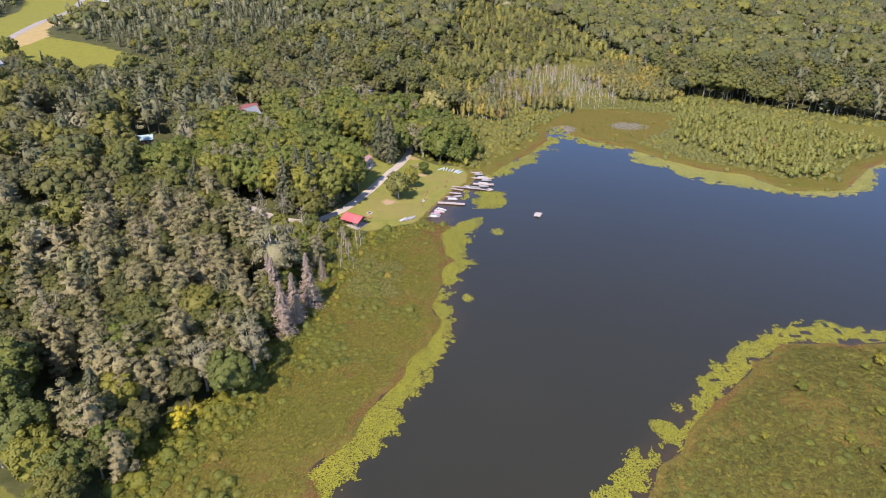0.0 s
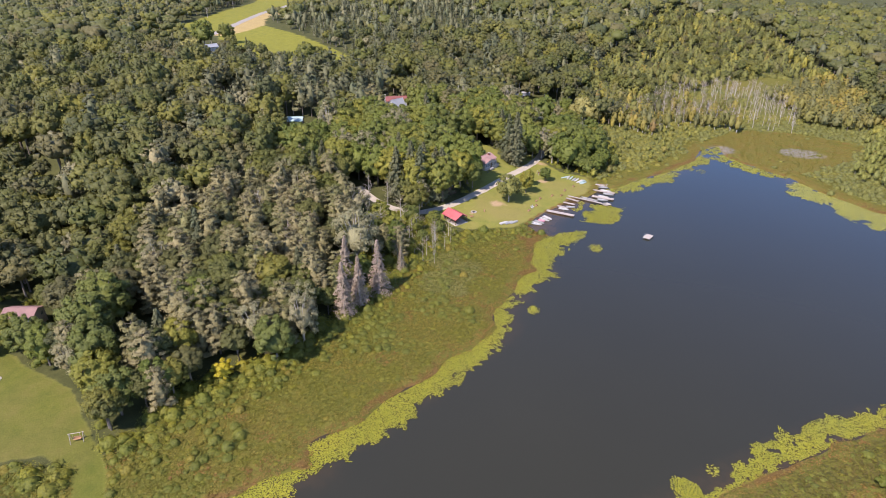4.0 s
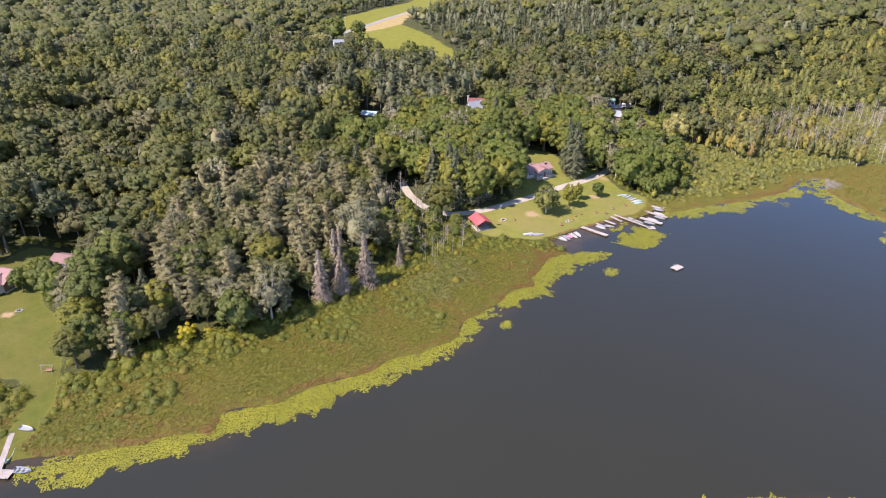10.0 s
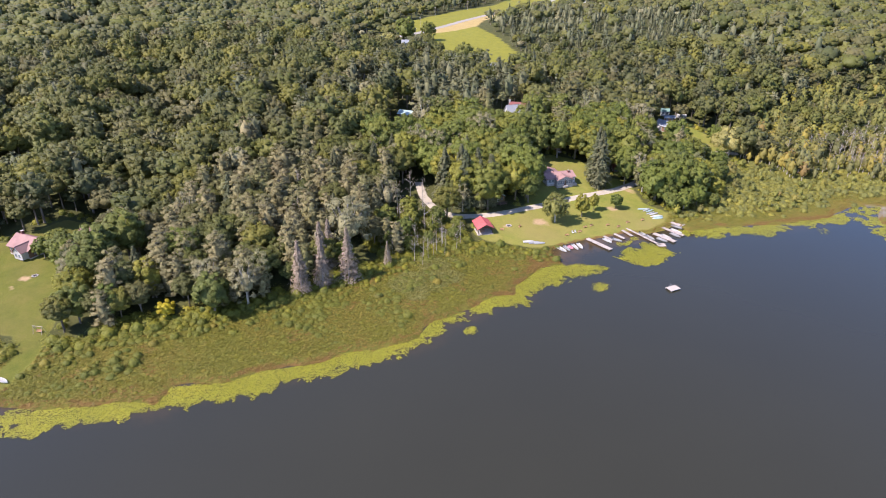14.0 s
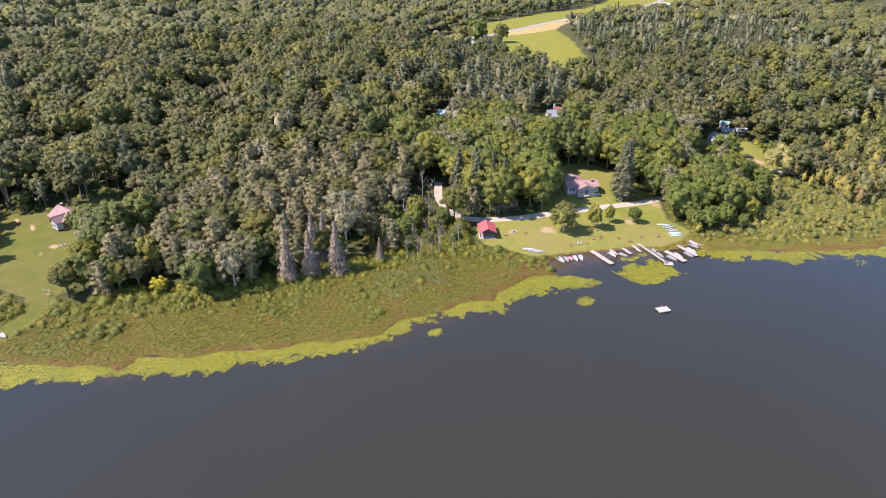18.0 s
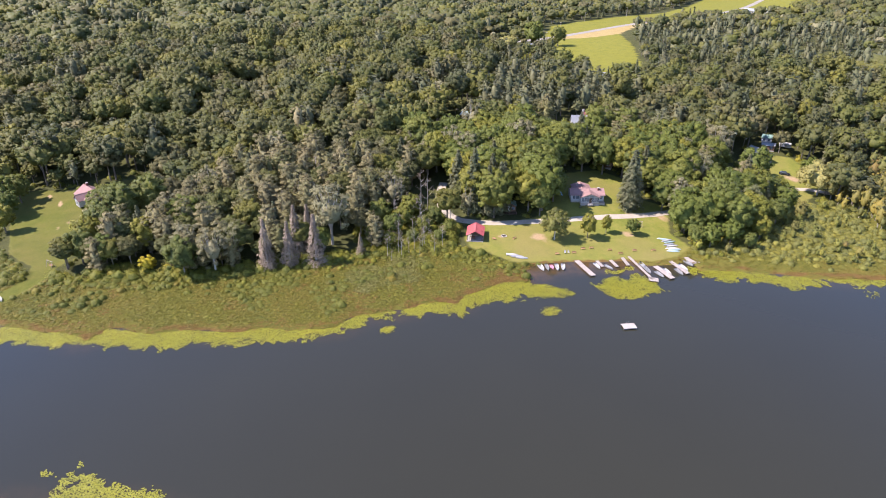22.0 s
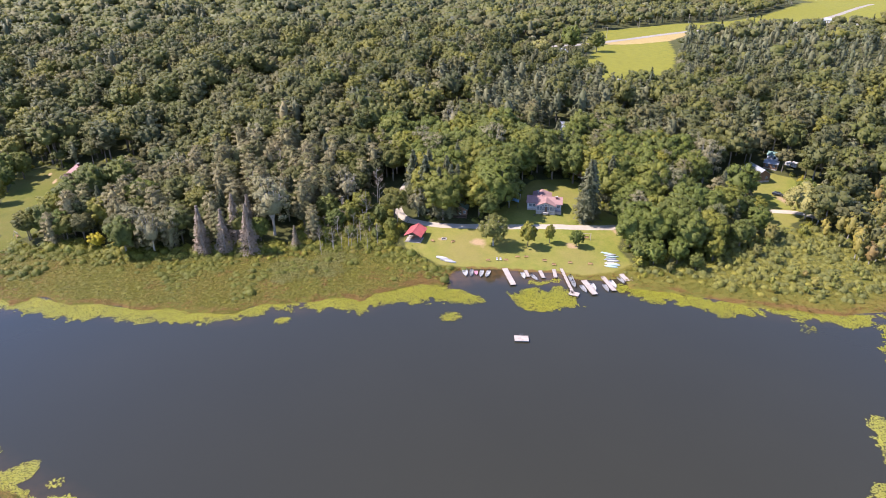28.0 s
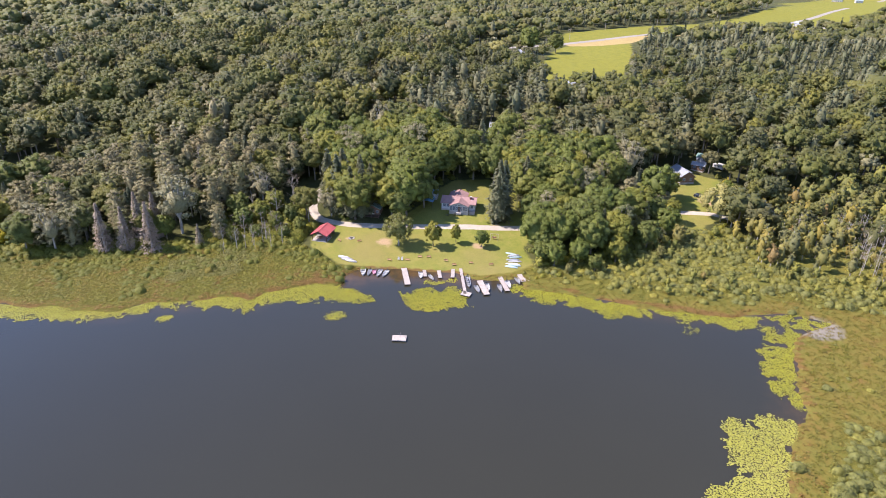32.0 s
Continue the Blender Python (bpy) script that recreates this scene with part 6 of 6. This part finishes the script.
small_house("shed", -53, 388, 215, 4.5, 3.4, 2.4, 1.1, M_GREYPAINT, M_GREENROOF, "small shed with pale green roof behind the cabin", "shed", over=0.3)
trailer = thing("camping_trailer", at(-44, 390, 20), "white camping trailer parked behind the cabin", "trailer")
part("body", box(-2.6, -1.1, 0.5, 2.6, 1.1, 2.7, 0.25), M_WHITE, trailer)
for x in (-1.4, 0.4):
    window(trailer, x, -1.1, 1.4, 0.8, 0.6, "-y", M_GREYPAINT)
for y in (-1.0, 1.0):
    part("wheel", rod((0, y - 0.12, 0.35), (0, y + 0.12, 0.35), 0.35, seg=12), M_BLACK, trailer)
part("tow_bar", box(2.6, -0.08, 0.45, 3.8, 0.08, 0.55), M_BLACK, trailer)

# house and garage by the western lawn
west = thing("house", at(-126, 91.5, 20), "brown log house with red roof and white gable", "house")
plinth(west, -5, -4, 5, 4)
gable_body(west, -5, -4, 5, 4, 0.25, 2.8, 2.6, "x", M_BROWNWALL, M_PINKROOF, 0.5)
gable_body(west, 0.5, -6.2, 4.5, 0, 0.25, 2.7, 1.8, "y", M_WHITE, M_PINKROOF, 0.35, "gable_wall")
for x in (1.6, 3.2):
    window(west, x, -6.2, 1.0, 0.9, 1.2, "-y")
window(west, 2.5, -6.2, 3.0, 0.8, 0.7, "-y")
for x in (-3.9, -2.4):
    window(west, x, -4, 1.0, 0.9, 1.2, "-y")
door(west, -0.6, -4, 0.28, "-y", M_WHITE)
for y in (-2, 2):
    window(west, 5, y, 1.0, 0.9, 1.2, "+x")
chimney(west, -2.6, 0.3, 4.5, 6.8, 0.8, M_DARKRED)
garage = small_house("garage", -126, 110.5, 20, 8.5, 6, 2.5, 1.3, M_WHITE, M_PINKROOF, "white garage with long faded pink roof", "garage")
lawn_boat_xy = (-57.6, 65.8)

# far buildings by the road
small_house("barn", -277, 400.5, 55, 9, 6, 3.2, 1.6, M_GREYPAINT, M_METALROOF, "small grey barn beside the field", "barn")
for x, y, rz, w, lab in ((-388, 778, 10, 16, "long white house by the country road"), (-372, 792, 10, 11, "white outbuilding by the country road"), (-574, 1025, 30, 13, "pale house far along the road"), (-552, 1040, 60, 9, "white shed far along the road"), (-343, 705, 20, 7, "grey shed at the edge of the pines")):
    small_house("house", x, y, rz, w, 7, 3.0, 1.8, M_WHITE, M_METALROOF, lab)
small_house("house", -170, 382, 20, 8, 6, 2.8, 1.6, M_WHITE, M_METALROOF, "pale house half hidden among tall pines")

# power poles along the road
poles = ((-298, 429), (-335, 470), (-377, 530), (-401, 604), (-461, 727), (-520, 850))
for x, y in poles:
    p = thing("power_pole", at(x, y, 20), "wooden power pole beside the road", "pole", "poles along the road")
    part("shaft", rod((0, 0, -0.5), (0, 0, 9.5), 0.16, 0.11), M_PLANK, p)
    part("crossarm", box(-1.1, -0.06, 8.7, 1.1, 0.06, 8.85), M_PLANK, p)
    for ix in (-1.0, 0, 1.0):
        part("insulator", rod((ix, 0, 8.85), (ix, 0, 9.05), 0.05, seg=6), M_WHITE, p)

# ---------------------------------------------------------------- docks, raft and boats
def dock(p, q, width, label, z=0.42, cross=0.22, material=None, posts=True):
    """A plank deck on two stringers and piles, from the bank to its end."""
    p, q = Vector((*p, 0)), Vector((*q, 0))
    L = (q - p).length
    a = math.degrees(math.atan2(q.y - p.y, q.x - p.x))
    d = thing("dock", pose(p.x, p.y, 0, 0, 0, a), label, "dock", "docks along the lawn")
    w = width / 2
    k = int(L / cross)
    bm = bmesh.new()
    for i in range(k):
        x0 = i * L / k
        o = random.uniform(-0.04, 0.04)
        box(x0 + 0.012, -w + o, z + random.uniform(-0.008, 0.008), x0 + L / k - 0.012, w + o, z + 0.05, bm=bm)
    part("deck", bm, material or M_PLANK, d)
    for y in (-w + 0.12, w - 0.12):
        part("stringer", box(0, y - 0.05, z - 0.2, L, y + 0.05, z - 0.01), M_DARKWOOD, d)
    m = max(2, int(L / 2.6) + 1)
    for i in range(m):
        for y in (-w - 0.06, w + 0.06):
            x = 0.3 + i * (L - 0.6) / (m - 1)
            part("pile", rod((x, y, -1.4), (x, y, z + 0.28), 0.06, seg=6), M_DARKWOOD, d)
    return d


dock((-1.8, 233.7), (9.0, 232.0), 1.8, "broad weathered plank dock reaching into the lake")
dock((1.4, 239.6), (5.6, 238.7), 1.1, "short plank dock between moored boats")
dock((3.0, 244.0), (7.8, 242.9), 1.2, "short narrow plank dock")
dock((3.4, 248.7), (8.7, 246.7), 1.2, "short narrow plank dock beside a post")
dock((3.7, 251.2), (19.5, 247.1), 0.95, "long narrow plank dock with an end platform")
dock((18.6, 246.2), (20.6, 248.4), 2.4, "square platform at the end of the long dock")
dock((13.0, 254.2), (21.8, 253.2), 1.9, "wide plank dock with boats moored beside it")
dock((12.5, 261.2), (21.6, 260.0), 1.5, "plank dock with boats on both sides")
dock((12.8, 267.8), (17.6, 267.3), 1.7, "short wide plank landing at the marsh edge")
west_dock = dock((-59.2, 63.4), (-50.2, 56.9), 1.2, "narrow pale plank dock in the reeds")
dock((-50.5, 55.4), (-46.8, 57.8), 2.4, "square plank platform at the dock's end")


def boat(m, label, length=4.2, beam=1.5, hull=None, flip=False, motor=False, seats=3, group="boats at the docks", category="boat"):
    """An open boat: a lofted hull with inner side, benches and, for some, a motor."""
    b7 = thing("rowing_boat", m, label, category, group)
    bm = bmesh.new()
    rings, inner = [], []
    n_s = 8
    for i in range(n_s + 1):
        t = i / n_s
        wv = beam / 2 * (0.82 + 0.25 * t - 1.05 * t ** 3.2) if t < 1 else 0.02
        wv = max(wv, 0.02)
        sheer = 0.5 + 0.16 * t * t
        keel = 0.02 + 0.22 * t ** 4
        x = -length / 2 + length * t
        prof = [(-wv, sheer), (-wv * 0.88, keel + 0.16), (-wv * 0.45, keel), (wv * 0.45, keel), (wv * 0.88, keel + 0.16), (wv, sheer)]
        rings.append([bm.verts.new((x, y, z)) for y, z in prof])
        s = 0.9
        inner.append([bm.verts.new((x * 0.985, y * s, max(z, keel + 0.06) if abs(z - sheer) > 1e-6 else z)) for y, z in prof])
    for R, fl in ((rings, False), (inner, True)):
        for a, c in zip(R, R[1:]):
            for j in range(5):
                f = (a[j], a[j + 1], c[j + 1], c[j])
                bm.faces.new(f[::-1] if fl else f)
    for i in range(n_s):
        for j in (0, 5):
            bm.faces.new((rings[i][j], rings[i + 1][j], inner[i + 1][j], inner[i][j]))
    bm.faces.new(rings[0])
    bm.faces.new(inner[0][::-1])
    bmesh.ops.recalc_face_normals(bm, faces=bm.faces)
    part("hull", bm, hull or M_ALU, b7)
    for i in range(seats):
        x = -length / 2 + length * (0.2 + 0.27 * i)
        wv = beam / 2 * 0.86 * (1.0 if i < 2 else 0.8)
        part("bench", box(x - 0.14, -wv, 0.36, x + 0.14, wv, 0.41, 0.01), hull or M_ALU, b7)
    if motor:
        mo = part("motor", box(-length / 2 - 0.28, -0.14, 0.5, -length / 2 - 0.02, 0.14, 0.95, 0.04), M_BLACK, b7)
        part("shaft", box(-length / 2 - 0.2, -0.05, -0.2, -length / 2 - 0.1, 0.05, 0.52), M_BLACK, mo)
    if flip:
        b7.matrix_world = m @ pose(0, 0, 0.62, 180, 0, 0)
    return b7


A = -18
for i, (x, y, r, L, w, hm, lab, mo) in enumerate((
        (-3.2, 220.6, A + 4, 4.6, 1.9, M_WHITE, "white square-bowed boat moored at the bank", False),
        (-2.4, 222.4, A - 6, 4.2, 1.4, M_ALU, "dull aluminium rowing boat at the bank", True),
        (-1.9, 223.9, A + 2, 2.6, 1.3, M_PINK, "pink pedal boat at the bank", False),
        (-1.0, 225.3, A - 10, 4.4, 1.5, M_WHITE, "white rowing boat nosed into the bank", False),
        (-0.2, 227.1, A - 16, 4.4, 1.6, M_WHITE, "white motor boat with dark rim at the bank", True),
        (4.2, 237.6, A + 5, 4.0, 1.5, M_WHITE, "white boat beside a short dock", False),
        (6.4, 240.4, A + 24, 3.6, 1.3, M_ALU, "small grey boat beside a short dock", True),
        (11.2, 251.0, A, 4.8, 1.7, M_ALU, "aluminium fishing boat beside the long dock", True),
        (13.9, 250.3, A, 4.2, 1.5, M_ALU, "aluminium rowing boat beside the long dock", True),
        (17.5, 255.2, A + 6, 4.4, 1.6, M_WHITE, "pale motor boat moored at a dock", True),
        (17.6, 251.7, A + 12, 4.2, 1.5, M_ALU, "grey rowing boat moored at a dock", False),
        (17.8, 262.0, A + 8, 4.6, 1.6, M_WHITE, "white motor boat beside a plank dock", True),
        (19.2, 258.6, A + 6, 4.4, 1.5, M_ALU, "aluminium boat beside a plank dock", False),
        (15.8, 269.2, A + 12, 4.4, 1.6, M_WHITE, "white boat at the landing by the reeds", False),
        (16.2, 265.8, A + 12, 4.2, 1.5, M_ALU, "grey boat at the landing by the reeds", False))):
    boat(pose(x, y, -0.08, 0, 0, r), lab, L, w, hm, motor=mo)
for x, y, r, hm, lab in ((-14.5, 216.6, 55, M_WHITE, "upturned white boat on the grass"), (-12.8, 217.4, 60, M_ALU, "upturned aluminium boat on the grass"), (-11.2, 218.4, 50, M_ALU, "upturned grey boat on the grass")):
    boat(at(x, y, r), lab, 4.0, 1.4, hm, True)
boat(at(*lawn_boat_xy, 20), "white boat drawn up on the grass beside a dock", 3.6, 1.5, M_WHITE, group="boats by the western dock")
boat(pose(-52.6, 59.8, -0.05, 0, 0, -38), "pale blue boat moored at the western dock", 4.2, 1.6, M_TEAL, group="boats by the western dock")
boat(pose(-46.2, 59.6, -0.05, 0, 0, 30), "grey-blue boat moored beside the platform", 4.0, 2.0, M_METALROOF, group="boats by the western dock")
hulls = (M_TEAL, M_WHITE, M_TEAL, M_METALROOF, M_WHITE, M_WHITE, M_TEAL, M_WHITE, M_TEAL)
for i, hm in enumerate(hulls):
    t = i / (len(hulls) - 1)
    k = thing("canoe", at(0.3 + 8.0 * t + ((i * 29) % 7 - 3) * 0.28, 271.6 - 4.0 * t + ((i * 17) % 5 - 2) * 0.35, 66 + (i * 37) % 41 - 20, 0.02), "upturned pale teal canoe on the lawn" if hm is M_TEAL else "upturned white canoe on the lawn", "canoe", "canoes on the lawn")
    bm = bmesh.new()
    bmesh.ops.create_uvsphere(bm, u_segments=12, v_segments=6, radius=1, matrix=Matrix.Diagonal((2.3, 0.43, 0.42, 1)))
    bmesh.ops.delete(bm, geom=[v for v in bm.verts if v.co.z < -0.05], context="VERTS")
    for v in bm.verts:
        v.co.z += 0.06 + 0.05 * abs(v.co.x) / 2.3
    part("hull", bm, hm, k)
    part("keel", box(-1.9, -0.025, 0.44, 1.9, 0.025, 0.49, 0.01), hm, k)

raft = thing("swim_raft", pose(36.6, 222.2, 0, 0, 0, 70), "square white plank swimming raft on dark floats", "raft")
bm = bmesh.new()
for i in range(14):
    box(-1.9 + i * 3.8 / 14 + 0.012, -1.25, 0.4, -1.9 + (i + 1) * 3.8 / 14 - 0.012, 1.25, 0.47, bm=bm)
part("deck", bm, M_PLANK, raft)
for y in (-1.12, 1.12):
    part("side_beam", box(-1.9, y - 0.08, 0.2, 1.9, y + 0.08, 0.4), M_PLANK, raft)
for x in (-1.3, 0, 1.3):
    for y in (-0.8, 0.8):
        part("float", rod((x - 0.42, y, 0.1), (x + 0.42, y, 0.1), 0.28, seg=12), M_BLACK, raft)
lad = part("ladder", rod((-0.25, 1.27, -0.6), (-0.25, 1.27, 1.2), 0.03, seg=6), M_ALU, raft)
part("ladder_rail", rod((0.25, 1.27, -0.6), (0.25, 1.27, 1.2), 0.03, seg=6), M_ALU, raft)
for z in (-0.2, 0.15, 0.5):
    part("rung", rod((-0.25, 1.27, z), (0.25, 1.27, z), 0.025, seg=6), M_ALU, raft)

# dark car on the cabin's gravel
car = thing("car", at(-24.5, 365.2, 40), "dark car parked on the gravel by the cabin", "car")
prof = [(-2.15, 0.35), (2.15, 0.35), (2.2, 0.7), (1.25, 0.88), (0.55, 1.4), (-1.2, 1.42), (-1.95, 0.95), (-2.2, 0.85)]
bm = prism([(x, -0.86, z) for x, z in prof], (0, 1.72, 0))
bmesh.ops.bevel(bm, geom=list(bm.edges), offset=0.06, segments=2, affect="EDGES")
part("body", bm, M_CARPAINT, car)
part("windscreen", prism([(1.2, -0.74, 0.93), (1.2, 0.74, 0.93), (0.62, 0.66, 1.36), (0.62, -0.66, 1.36)], (0.03, 0, 0.03)), M_GLASS, car)
part("rear_window", prism([(-1.86, -0.7, 1.0), (-1.86, 0.7, 1.0), (-1.3, 0.62, 1.38), (-1.3, -0.62, 1.38)], (-0.03, 0, 0.03)), M_GLASS, car)
for y in (-0.87, 0.84):
    part("side_window", prism([(0.95, y, 0.95), (0.5, y, 1.33), (-1.15, y, 1.35), (-1.6, y, 0.98)], (0, 0.03, 0)), M_GLASS, car)
    for x in (-1.35, 1.35):
        w = part("wheel", rod((x, y - 0.1, 0.33), (x, y + 0.13, 0.33), 0.33, seg=14), M_BLACK, car)
        part("rim", rod((x, y - 0.115, 0.33), (x, y + 0.145, 0.33), 0.18, seg=10), M_ALU, w)
for y in (-0.62, 0.62):
    part("headlight", box(2.14, y - 0.16, 0.62, 2.22, y + 0.16, 0.76, 0.02), M_WHITE, car)
    part("tail_light", box(-2.24, y - 0.16, 0.74, -2.14, y + 0.16, 0.88, 0.02), M_REDROOF, car)
